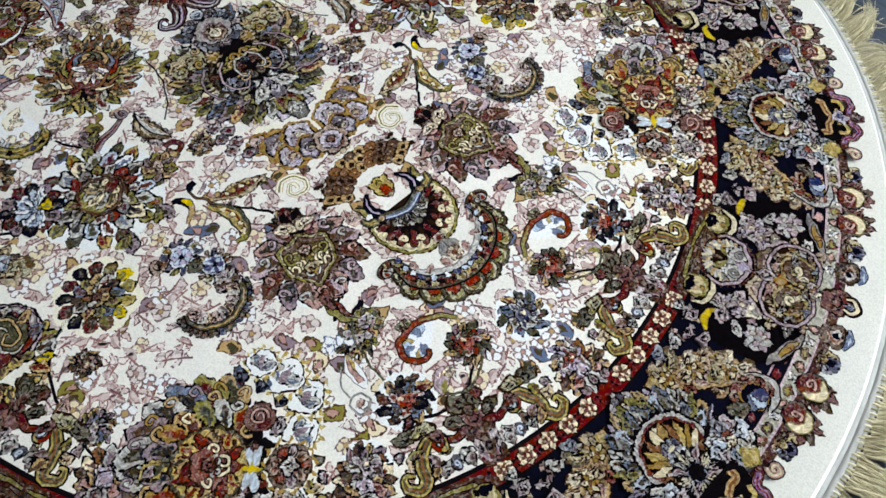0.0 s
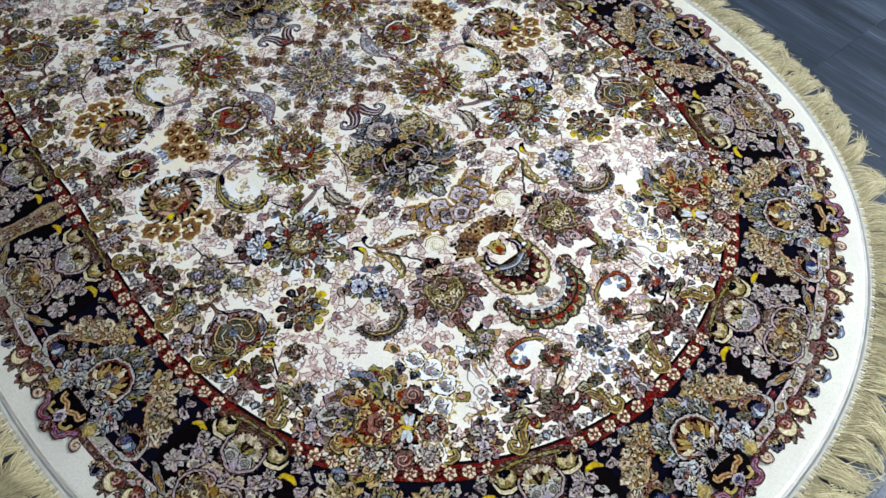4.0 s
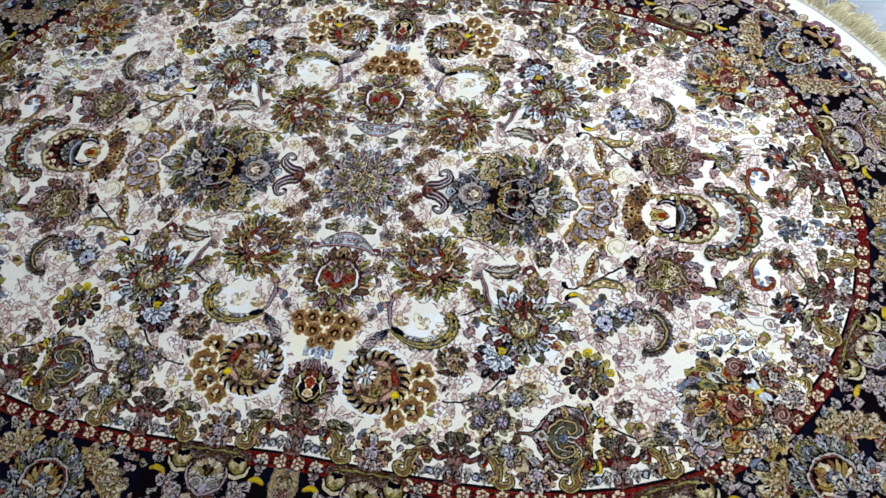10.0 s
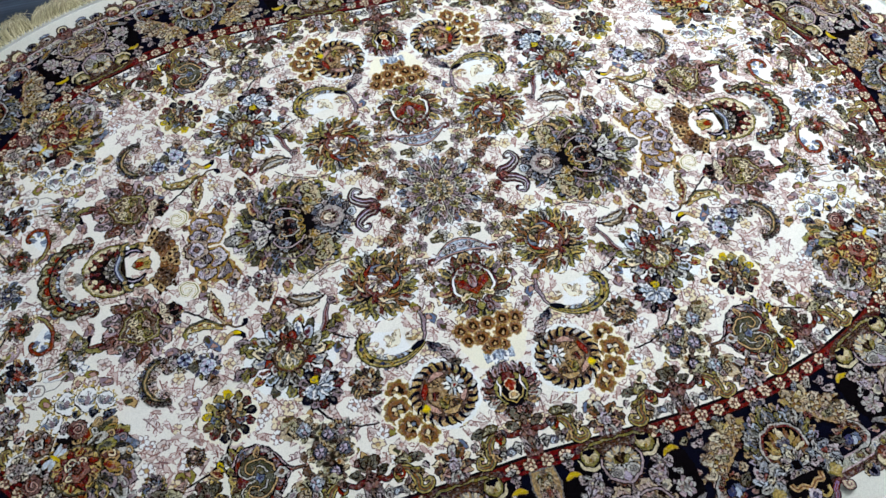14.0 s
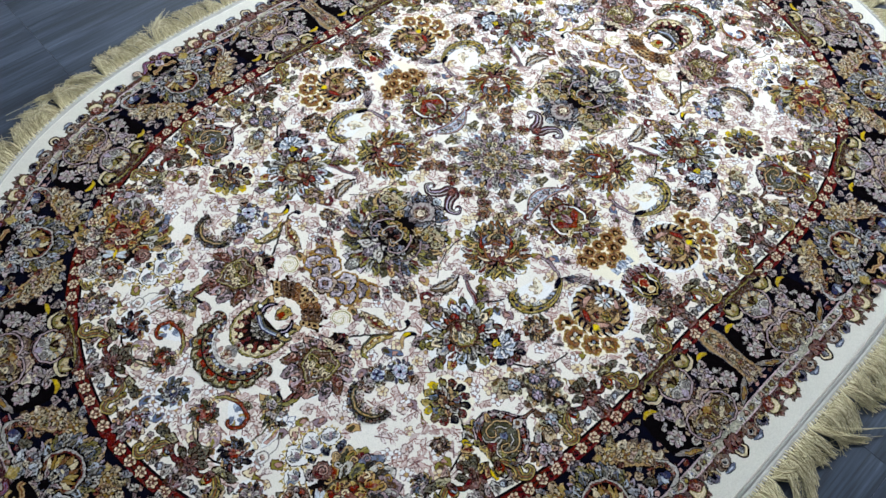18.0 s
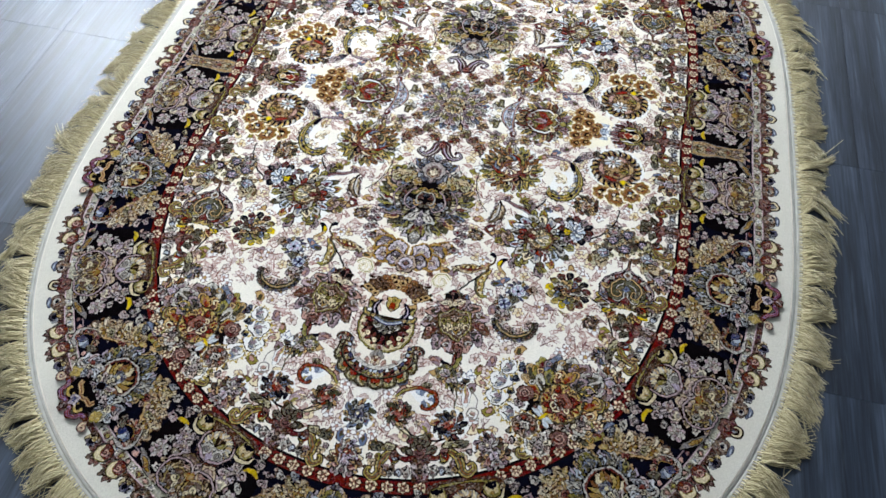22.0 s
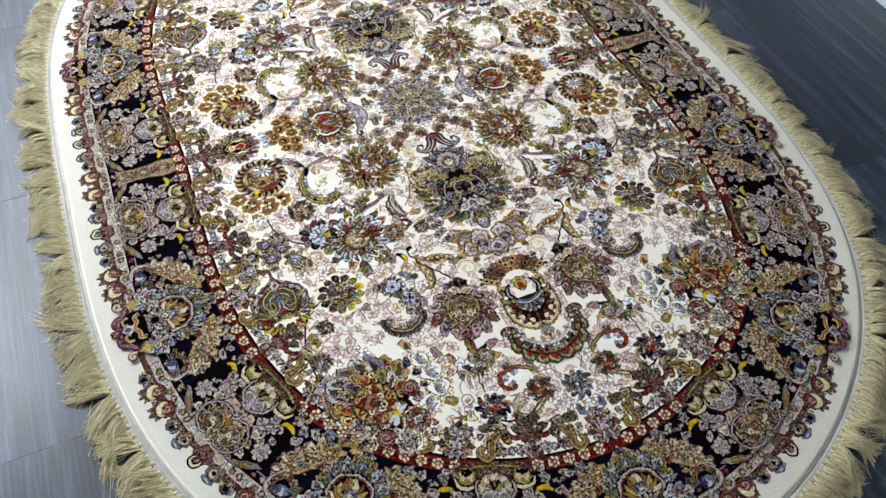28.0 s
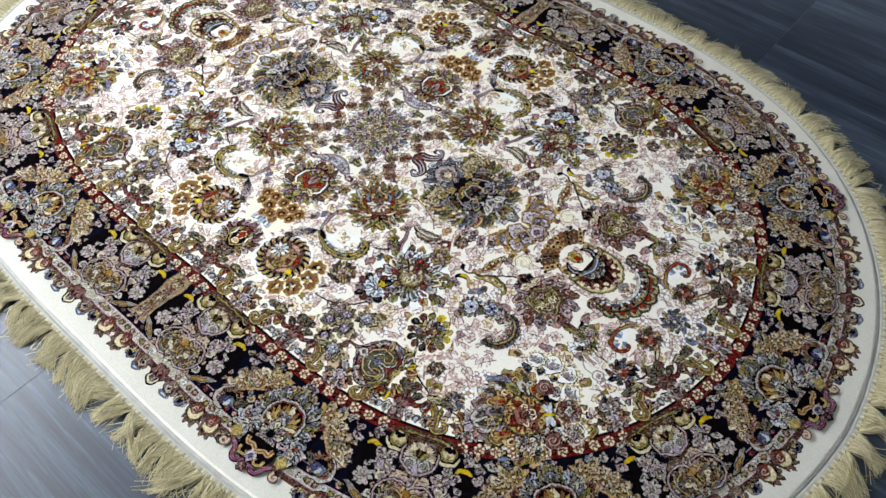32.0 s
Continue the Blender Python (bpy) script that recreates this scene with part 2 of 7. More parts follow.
# Unseen fill light, added to brighten the rug's middle and west half.
def downlight(x, y):
    lamp = tagged(new("downlight"), "added round fill lamp on the ceiling, out of view, switched on", "ceiling lamp")
    bm = bmesh.new()
    bmesh.ops.create_cone(bm, cap_ends=True, segments=40, radius1=0.125, radius2=0.135, depth=0.02)
    bmesh.ops.inset_region(bm, faces=[f for f in bm.faces if f.normal.z < -0.9], thickness=0.018, depth=-0.005)
    bmesh.ops.translate(bm, verts=bm.verts, vec=(0, 0, -0.010))
    part("rim", bm, ALU, lamp)
    bm = bmesh.new()
    bmesh.ops.create_cone(bm, cap_ends=True, segments=40, radius1=0.105, radius2=0.105, depth=0.003)
    bmesh.ops.translate(bm, verts=bm.verts, vec=(0, 0, -0.0170))
    part("diffuser", bm, LED, lamp, "glowing white diffuser")
    lamp.matrix_basis = pose(x, y, CEILING)


downlight(-0.45, 0.15)

floor = tagged(part("floor", block(X0 - 0.2, X1 + 0.2, Y0 - 0.2, Y1 + 0.2, -0.12, -0.003), GROUT, None),
               "floor of dark blue-grey wood-look porcelain tiles", "floor", kind="structure")

# ---- the rug: an oval of cut pile, woven with four mirrored quarters ----
U = 0.2575             # one unit of the rug's drawing, in metres
UP = math.pi / 2
PILE = 0.009           # height of the pile
STEP = 3e-6            # one woven layer lies this much over the one before


def dye(r, g, b):
    """A yarn colour, from the dyer's card (0 to 255) to linear light."""
    return tuple((v / 255 / 12.92) if v < 10.4 else ((v / 255 + 0.055) / 1.055) ** 2.4 for v in (r, g, b))


CREAM, WHITE, IVORY = dye(229, 223, 211), dye(229, 227, 222), dye(222, 208, 176)
INK, NAVY, BLUE, STEEL, SKY = dye(14, 11, 13), dye(12, 12, 22), dye(42, 50, 90), dye(96, 107, 128), dye(184, 192, 202)
MAUVE, LILAC, SILVER, GREY = dye(136, 118, 124), dye(176, 163, 178), dye(182, 178, 170), dye(126, 122, 118)
TAN, GOLD, YELLOW, OLIVE, MOSS = dye(178, 150, 110), dye(150, 122, 72), dye(200, 174, 66), dye(128, 120, 66), dye(58, 57, 38)
BRICK, MAROON, RUST, BROWN, ROSE = dye(120, 38, 30), dye(80, 22, 26), dye(120, 82, 56), dye(76, 52, 40), dye(174, 140, 130)
PALE_BLUE, PALE_GOLD = dye(228, 227, 222), dye(231, 224, 203)


EDGE_CREAM, UMBER = dye(202, 198, 186), dye(34, 22, 14)
PLAIN = (CREAM, WHITE, PALE_BLUE, PALE_GOLD, INK, NAVY, EDGE_CREAM, UMBER)


RED = dye(88, 25, 27)
PINK, STRAW_GOLD, GUARD_GREY = dye(172, 152, 156), dye(176, 154, 98), dye(150, 148, 134)


def offset(p, d):
    area = np.sum(p.real * np.roll(p.imag, -1) - np.roll(p.real, -1) * p.imag)
    t = np.roll(p, -1) - np.roll(p, 1)
    return p + (-1j if area > 0 else 1j) * t / np.maximum(np.abs(t), 1e-9) * d


def hand(p):
    """The small unevenness of a knotted line, alike on both sides of the rug's axes."""
    x, y = np.abs(p.real), np.abs(p.imag)
    dx = 0.0034 * np.sin(61 * x + 47 * y + 1.1) + 0.0020 * np.sin(139 * y - 83 * x)
    dy = 0.0034 * np.sin(53 * y - 67 * x + 2.3) + 0.0020 * np.sin(127 * x + 91 * y)
    return p + np.tanh(p.real / 0.02) * dx + 1j * np.tanh(p.imag / 0.02) * dy


def ragged(p, grain=0.011):
    """A closed line broken into short stitches, with the small steps of single knots."""
    q = np.roll(p, -1)
    n = np.clip((np.abs(q - p) / grain).astype(int) + 1, 1, 9)
    k = np.repeat(np.arange(len(p)), n)
    f = (np.arange(len(k)) - np.repeat(np.cumsum(n) - n, n)) / np.repeat(n, n)
    r = p[k] + (q[k] - p[k]) * f
    x, y = np.abs(r.real), np.abs(r.imag)
    dx = 0.0030 * np.sin(397 * x + 311 * y) + 0.0022 * np.sin(733 * y - 619 * x + 0.7)
    dy = 0.0030 * np.sin(353 * y - 431 * x + 1.9) + 0.0022 * np.sin(677 * x + 587 * y)
    return r + np.tanh(r.real / 0.01) * dx + 1j * np.tanh(r.imag / 0.01) * dy


def shade(col, to, k):
    return tuple(v * (1 - k) + u * k for v, u in zip(col, to))


class Weave:
    """Collects flat coloured shapes, each a layer over the last, in drawing units."""

    def __init__(self):
        self.verts, self.faces, self.dyes, self.z, self.rich, self.worked, self.tone = [], [], [], 0, 1.0, True, 1.0

    def poly(self, p, col):
        p = ragged(hand(np.asarray(p, complex)))
        self.z += 1
        k = len(self.verts)
        self.verts += [(w.real * U, w.imag * U, self.z * STEP) for w in p]
        self.faces.append(list(range(k, k + len(p))))
        self.dyes.append(col)

    def fan(self, p, heel, inner, outer):
        """Yarns that run from a heel to the figure's edge, changing in tone; plain where the figure is too bent."""
        p = ragged(hand(np.asarray(p, complex)))
        d, e = p - heel, np.roll(p, -1) - heel
        turn = d.real * e.imag - d.imag * e.real
        if turn.min() < 0 < turn.max() and min(-turn.min(), turn.max()) > 2e-5:
            self.poly(p, outer)
            return
        self.z += 1
        k, n = len(self.verts), len(p)
        self.verts.append((heel.real * U, heel.imag * U, self.z * STEP))
        self.verts += [(w.real * U, w.imag * U, self.z * STEP) for w in p]
        for i in range(n):
            self.faces.append([k, k + 1 + i, k + 1 + (i + 1) % n])
            self.dyes.append((inner, outer, outer))

    def shape(self, p, col, line=INK, lw=0.009):
        p = np.asarray(p, complex)
        if line:
            thin = 0.85 if line == INK else 0.80
            self.poly(offset(p, lw * thin), UMBER if line == INK and col[0] > col[2] * 1.25 and col not in PLAIN else line)
        if line in (INK, BROWN) and self.worked and col not in PLAIN[:5]:
            self.work(p, col)
        else:
            self.poly(p, col)

    def work(self, p, col):
        """Works a figure in yarns that darken towards its heel, with dark and light ribs and a dark heart."""
        area = abs(np.sum(p.real * np.roll(p.imag, -1) - np.roll(p.real, -1) * p.imag)) / 2
        around = np.sum(np.abs(np.roll(p, -1) - p))
        slim = 2 * area / around
        mid = np.mean(p)
        heel = mid + 0.62 * (p[0] - mid)
        light = 0.3 * col[0] + 0.6 * col[1] + 0.1 * col[2]
        pale = shade(col, CREAM, 0.30 if light > 0.10 else 0.08)
        deep = shade(col, INK, 0.75)
        if col == NAVY:
            pale, deep = shade(NAVY, STEEL, 0.45), INK
        if slim < 0.0065:
            self.poly(p, shade(col, UMBER, 0.15))
            return
        key = int(abs(mid.real) * 9973 + abs(mid.imag) * 7919) % 5
        hot = ((shade(BRICK, INK, 0.25), deep, MAROON, MOSS, UMBER) if col[0] >= col[2] else (NAVY, deep, MAROON, MOSS, BROWN))[key]
        # a pale margin round a dark flame; one in five is pale within instead
        if key == 3:
            self.fan(p, heel, INK, deep)
            self.fan(heel + (p - heel) * 0.74, heel, hot, pale)
        else:
            self.fan(p, heel, deep, pale)
            self.fan(heel + (p - heel) * (0.70 if slim > 0.010 else 0.58), heel, INK, shade(hot, col, 0.40))
        m = len(p)
        step = max(2, m // (3 if slim < 0.014 else 6))
        for k in range(1 + key % 2, m if slim > 0.009 else 0, step):
            tip = heel + (p[k] - heel) * 0.94
            way = tip - heel
            if abs(way) > 0.022:
                n = 1j * way / abs(way) * min(0.0048, 0.10 * abs(way))
                foot = heel + 0.30 * way
                self.plain_tri(foot + n, foot - n, tip, (INK, pale, INK)[(k // step + key) % 3])
        if slim > 0.012:
            self.fan(heel + (p - heel) * 0.42, heel, INK, col)
        if slim > 0.020:
            ring_in = mid + (p - mid) * 0.32
            self.poly(offset(ring_in, 0.006), INK)
            self.fan(ring_in, np.mean(ring_in), hot, pale)

    def plain_tri(self, a, b, c, col):
        self.z += 1
        k = len(self.verts)
        self.verts += [(v.real * U, v.imag * U, self.z * STEP) for v in (a, b, c)]
        self.faces.append([k, k + 1, k + 2])
        self.dyes.append(col)

    def stroke(self, p, w0, w1, col, line=None, lw=0.007):
        p = hand(np.asarray(p, complex))
        t = np.gradient(p)
        n = 1j * t / np.maximum(np.abs(t), 1e-9)
        w = np.linspace(w0, w1, len(p))
        for wide, c in ([(w + lw * 0.85, line)] if line else []) + [(w, col)]:
            self.ribbon(p, n * wide, c)

    def ribbon(self, p, n, col):
        self.z += 1
        k, m = len(self.verts), len(p)
        for q in (p + n, p - n):
            self.verts += [(v.real * U, v.imag * U, self.z * STEP) for v in q]
        for i in range(m - 1):
            self.faces.append([k + i, k + i + 1, k + m + i + 1, k + m + i])
            self.dyes.append(col)

    def mesh(self, name):
        me = bpy.data.meshes.new(name)
        me.from_pydata(self.verts, [], self.faces)
        me.materials.append(WOOL)
        att = me.color_attributes.new("dye", "FLOAT_COLOR", "CORNER")
        flat = []
        for f, c in zip(self.faces, self.dyes):
            if isinstance(c[0], tuple):
                for u in c:
                    flat += (*(v * self.tone for v in u), 0.6 * self.rich)
            else:
                flat += (*(v * self.tone for v in c), 0.0 if c in PLAIN else 0.2 if c == RED else 0.4 * self.rich if c in (YELLOW, SKY, IVORY, LILAC, BRICK, RUST, GOLD) else 0.6 * self.rich) * len(f)
        att.data.foreach_set("color", flat)
        me.update()
        return me


# outlines along +x from 0 to 1, to be turned and scaled
def spin(p, at, ang, size):
    return at + np.exp(1j * ang) * size * p


def petal(wide=0.3, full=1.5, bend=0.0, n=7):
    t = np.linspace(0, 1, n + 2)
    half = wide * np.sin(np.pi * t ** full) ** 0.8
    up, down = t + 1j * half, (t - 1j * half)[::-1][1:-1]
    p = np.concatenate([up, down])
    return p + 1j * bend * p.real ** 2


def lens(wide=0.2, bend=0.0, n=7):
    t = np.linspace(0, 1, n)
    half = wide * np.sin(np.pi * t) ** 1.15
    p = np.concatenate([t + 1j * half, (t - 1j * half)[::-1][1:-1]])
    return p + 1j * bend * p.real * (1 - p.real) * 4


def lobed(n, deep=0.12, m=0):
    a = np.linspace(0, 2 * np.pi, m or n * 5, endpoint=False)
    return np.exp(1j * a) * (1 - deep + deep * np.abs(np.cos(n * a / 2)))


def toothed(n, deep=0.18):
    a = np.linspace(0, 2 * np.pi, n * 2, endpoint=False)
    return np.exp(1j * a) * np.where(np.arange(n * 2) % 2, 1 - deep, 1)


def disc(n=14):
    return np.exp(1j * np.linspace(0, 2 * np.pi, n, endpoint=False))


def curl(turns=1.1, n=22, r0=1.0, r1=0.12, start=0.0):
    a = np.linspace(0, turns * 2 * np.pi, n)
    return np.linspace(r0, r1, n) * np.exp(1j * (start + a))


def flip(p, at, ang):
    """The mirror image of a shape over the axis through at with the direction ang."""
    return at + np.exp(1j * ang) * np.conj((p - at) * np.exp(-1j * ang))


def both(w, p, at, ang, col, line=INK, lw=0.008):
    w.shape(p, col, line, lw)
    w.shape(flip(p, at, ang), col, line, lw)


def vein(w, foot, ang, size, col, bend=0.0):
    """The dark rib of a petal."""
    if size > 0.07:
        w.shape(spin(lens(0.035, bend * 0.5, 5), foot + 0.1 * size * np.exp(1j * ang), ang, size * 0.6), INK, None)


def ring(w, at, ang, n, r0, r1, wide, cols, line=INK, swell=0.0, full=1.5, half=False, bend=0.0, lw=0.008, start=0.0):
    """Petals round a centre, mirrored over the axis ang."""
    for k in range(n):
        a = 2 * math.pi * (k + (0.5 if half else 0.0)) / n + start
        out = r1 * (1 + swell * math.cos(a))
        m = min(k, n - k) if not half else min(k, n - 1 - k)
        b = bend if math.sin(a) > 0 else -bend
        foot, col = at + r0 * np.exp(1j * (ang + a)), cols[m % len(cols)]
        w.shape(spin(petal(wide, full, b), foot, ang + a, out - r0), col, line, lw)
        vein(w, foot, ang + a, out - r0, col, b)


def smooth_path(pts, n=40):
    """A flowing line through a few points."""
    p = np.array(pts, complex)
    t = np.arange(len(p))
    u = np.linspace(0, len(p) - 1, n)
    m = np.gradient(p)
    i = np.minimum(u.astype(int), len(p) - 2)
    s = u - i
    return (2 * s**3 - 3 * s**2 + 1) * p[i] + (s**3 - 2 * s**2 + s) * m[i] + (-2 * s**3 + 3 * s**2) * p[i + 1] + (s**3 - s**2) * m[i + 1]


def tapered(w, p, widths, col, line=INK, lw=0.007):
    """A bent figure of changing width along a path."""
    p = hand(np.asarray(p, complex))
    t = np.gradient(p)
    n = 1j * t / np.maximum(np.abs(t), 1e-9)
    wid = np.interp(np.linspace(0, 1, len(p)), np.linspace(0, 1, len(widths)), widths)
    if line:
        w.ribbon(p, n * (wid + lw), line)
    w.ribbon(p, n * wid, col)


def flame(w, foot, ang, size, col, core=UMBER, wide=0.34, bend=0.0, line=INK, lw=0.006, full=1.3):
    """A petal with a dark outline, a pale edge and a dark flame that fills most of it."""
    p = spin(petal(wide, full, bend), foot, ang, size)
    w.poly(offset(p, lw), line)
    heel = foot + 0.25 * size * np.exp(1j * ang)
    w.fan(p, heel, shade(col, core, 0.7), col)
    w.fan(spin(petal(wide * 0.62, full, bend), foot, ang, size * 0.84), heel, INK, shade(core, INK, 0.2))
    w.plain_tri(foot + size * 0.40 * np.exp(1j * (ang + 0.10)), foot + size * 0.40 * np.exp(1j * (ang - 0.10)), foot + size * 0.74 * np.exp(1j * ang), shade(col, core, 0.35))


def bits(w, at, ang, r0, r1, n, cols, rng, size=0.055, line=INK):
    """Small mirrored leaflets and drops that crowd the inside of a flower."""
    for k in range(n):
        a, r = rng.uniform(0.05, math.pi - 0.05), math.sqrt(rng.uniform(r0 * r0, r1 * r1))
        at2 = at + r * np.exp(1j * (ang + a))
        s = size * rng.uniform(0.6, 1.3)
        turn = ang + a + rng.uniform(-1.0, 1.0)
        sh = (petal(0.32), lens(0.26, 0.2), petal(0.42, 1.2, 0.3))[rng.randrange(3)]
        both(w, spin(sh, at2 - s * 0.5 * np.exp(1j * turn), turn, s), at, ang, rng.choice(cols), line, 0.007)


def curls(w, at, ang, r0, r1, n, cols, rng, size=0.040, wide=0.012):
    """Mirrored C-scrolls with dark outlines."""
    for k in range(n):
        a, r = rng.uniform(0.08, math.pi - 0.08), math.sqrt(rng.uniform(r0 * r0, r1 * r1))
        s = size * rng.uniform(0.7, 1.2)
        p = at + r * np.exp(1j * (ang + a)) + s * curl(rng.choice((1, -1)) * rng.uniform(0.7, 1.2), 15, 1, 0.2, rng.uniform(0, 6.28))
        col = rng.choice(cols)
        for q in (p, flip(p, at, ang)):
            w.stroke(q, wide * 0.62, wide * 0.3, col, INK, 0.006)


def floret(w, at, r, cols, n=5, ang=0.0, line=INK, eye=GOLD):
    ring(w, at, ang, n, r * 0.15, r, 0.42, cols, line=line, full=1.3, lw=0.007)
    w.shape(spin(disc(8), at, 0, r * 0.26), eye, line, 0.006)


def small_flower(w, at, r, ang, cols, rng, halo=None, eye=RUST):
    """A small open flower with ragged dark petals and a bright eye."""
    if halo:
        w.poly(spin(lobed(7, 0.12), at, ang, r * 1.2), halo)
    n = rng.choice((11, 12, 13))
    for k in range(n):
        a = ang + 2 * math.pi * k / n
        flame(w, at + r * 0.45 * np.exp(1j * a), a + 0.25, r * rng.uniform(0.55, 0.75), (cols[0], cols[-1], TAN)[k % 3], (INK, MAROON, NAVY, MOSS)[k % 4], 0.26, 0.4, INK, 0.005)
    for k in range(n - 3):
        a = ang + 2 * math.pi * k / (n - 3)
        flame(w, at + r * 0.2 * np.exp(1j * a), a, r * 0.52, (cols[1 % len(cols)], SILVER, cols[0])[k % 3], (UMBER, eye, INK)[k % 3], 0.34, 0.2, INK, 0.005)
    w.shape(spin(lobed(5, 0.2), at, ang, r * 0.30), eye, INK, 0.005)
    w.shape(spin(petal(0.34), at - 0.1 * r, ang + 0.7, r * 0.26), IVORY, None)


def leaf(w, at, ang, size, cols, bend=0.12, wide=0.2, teeth=5):
    """A long leaf with a toothed edge, a coloured half and a midrib."""
    body = lens(wide, bend, 9)
    for k in range(teeth):
        for side in (1, -1):
            t = (k + 0.8) / (teeth + 1.2)
            b = t + 1j * (bend * t * (1 - t) * 4 + side * wide * math.sin(math.pi * t) ** 1.15 * 0.6)
            w.shape(spin(petal(0.30), spin(np.array([b]), at, ang, size)[0], ang + side * 0.75, size * 0.16), cols[1], INK, 0.007)
    w.shape(spin(body, at, ang, size), cols[0])
    w.shape(spin(lens(wide * 0.5, bend, 7) * 0.8 + 0.1, at, ang, size), cols[-1], None)
    t = np.linspace(0, 1, 8)
    w.stroke(spin(t + 1j * bend * t * (1 - t) * 4, at, ang, size), 0.006, 0.003, INK)


rng = random.Random(11)
rug = tagged(new("oriental_rug"), "oval cream oriental rug with navy border and straw fringe on tiles", "rug")
TOP = PILE + 0.0002


def quarter_copies(me, name, at, label="", lift=0.0, sides=((1, 1), (-1, 1), (1, -1), (-1, -1)), stuff=False):
    for sx, sy in sides:
        ob = part(name, me, None, rug, label)
        if stuff:
            ob["kind"] = "stuff"
        ob.matrix_basis = Matrix.Translation((sx * at.real * U, sy * at.imag * U, TOP + lift)) @ Matrix.Diagonal((sx, sy, 1, 1))


def woven(name, at, draw, label="", lift=0.0, stuff=False):
    """Draws a motif round at, in the quarter x > 0, y > 0, and repeats it in the other quarters."""
    w = Weave()
    draw(w)
    w.verts = [(x - at.real * U, y - at.imag * U, z) for x, y, z in w.verts]
    on_x, on_y = abs(at.imag) < 1e-6, abs(at.real) < 1e-6
    sides = ((1, 1),) if on_x and on_y else ((1, 1), (-1, 1)) if on_x else ((1, 1), (1, -1)) if on_y else ((1, 1), (-1, 1), (1, -1), (-1, -1))
    quarter_copies(w.mesh(name), name, at, label, lift, sides, stuff)


# outline of the rug: s = 0 at the edge of the cream field, 1 at the bound edge
def rim(t, s):
    e = 2.0 / 2.75
    c, d = math.cos(t), math.sin(t)
    twice = 2 * abs(c * d)
    s -= 0.09 * s * abs(s) * twice + 0.080 * 2 * twice * (c * c - d * d)   # fuller flanks, rounder corners
    a, b = 3.58 + 0.85 * s, 2.105 + 0.90 * s
    return complex(a * abs(c) ** e * (1 if c >= 0 else -1), b * abs(d) ** e * (1 if d >= 0 else -1))


RIM_T = [math.pi / 2 * (1 - (k / 1200)) for k in range(1201)]
RIM_Z = np.array([rim(t, 0.45) for t in RIM_T])
RIM_L = np.concatenate([[0], np.cumsum(np.abs(np.diff(RIM_Z)))])
QUARTER = RIM_L[-1]


def rim_t(run):
    """The angle at which the border's middle line has run so far from the middle of the long side."""
    return float(np.interp(run, RIM_L, RIM_T))


def rim_at(run, s):
    return rim(rim_t(run), s)


def rim_out(run, s=0.45):
    """The direction from the field outwards."""
    e = 0.02
    d = rim_at(min(run + e, QUARTER), s) - rim_at(max(run - e, 0), s)
    return math.atan2(d.imag, d.real) + math.pi / 2


def loop_at(s, n=320):
    """The outline once round, with points evenly spread."""
    dense = np.array([rim(2 * math.pi * k / 4000, s) for k in range(4001)])
    run = np.concatenate([[0], np.cumsum(np.abs(np.diff(dense)))])
    at = np.linspace(0, run[-1], n, endpoint=False)
    return np.interp(at, run, dense.real) + 1j * np.interp(at, run, dense.imag)


def band(name, s0, s1, col, lift, label="", n=320):
    """A flat woven band between two outlines."""
    a, b = loop_at(s0, n), loop_at(s1, n)
    verts = [(z.real * U, z.imag * U, 0) for z in a] + [(z.real * U, z.imag * U, 0) for z in b]
    faces = [[k, (k + 1) % n, n + (k + 1) % n, n + k] for k in range(n)]
    w = Weave()
    w.verts, w.faces, w.dyes = verts, faces, [col] * n
    ob = part(name, w.mesh(name), None, rug, label)
    ob.location.z = PILE + lift
    return ob


def pile_body():
    """The slab of pile with a rounded edge."""
    n = 320
    prof = [(1.050, 0.0), (1.062, 0.002), (1.064, 0.005), (1.056, 0.0078), (1.042, PILE)]
    verts, faces = [], []
    for s, z in prof:
        verts += [(q.real * U, q.imag * U, z) for q in loop_at(s, n)]
    for r in range(len(prof) - 1):
        for k in range(n):
            faces.append([r * n + k, r * n + (k + 1) % n, (r + 1) * n + (k + 1) % n, (r + 1) * n + k])
    faces.append([(len(prof) - 1) * n + k for k in range(n)])
    w = Weave()
    w.verts, w.faces, w.dyes = verts, faces, [CREAM] * len(faces)
    return w.mesh("pile")


part("body", pile_body(), None, rug, "cream cut wool pile")
band("edge_band", 0.76, 1.043, EDGE_CREAM, 0.00003, "plain cream edge band")
band("border_ground", 0.09, 0.70, NAVY, 0.00004, "navy border ground")
band("red_band", -0.002, 0.100, RED, 0.00008, "dark red floret band")
band("field_line", -0.022, 0.0, INK, 0.00012, "dark outline of the field")
band("inner_line", 0.098, 0.112, INK, 0.00012)
band("guard_line", 0.612, 0.622, MAUVE, 0.0001)
band("guard_line", 0.676, 0.686, INK, 0.0001)
band("guard_edge", 0.686, 0.697, PINK, 0.00012)
band("guard_stripe", 0.697, 0.764, GUARD_GREY, 0.00010, "grey guard stripe")
band("guard_edge", 0.764, 0.775, PINK, 0.00012)
band("outer_strip", 0.775, 0.830, dye(52, 22, 26), 0.00009, "dark red outer strip")

# ---- the field's flowers, from the middle outwards ----


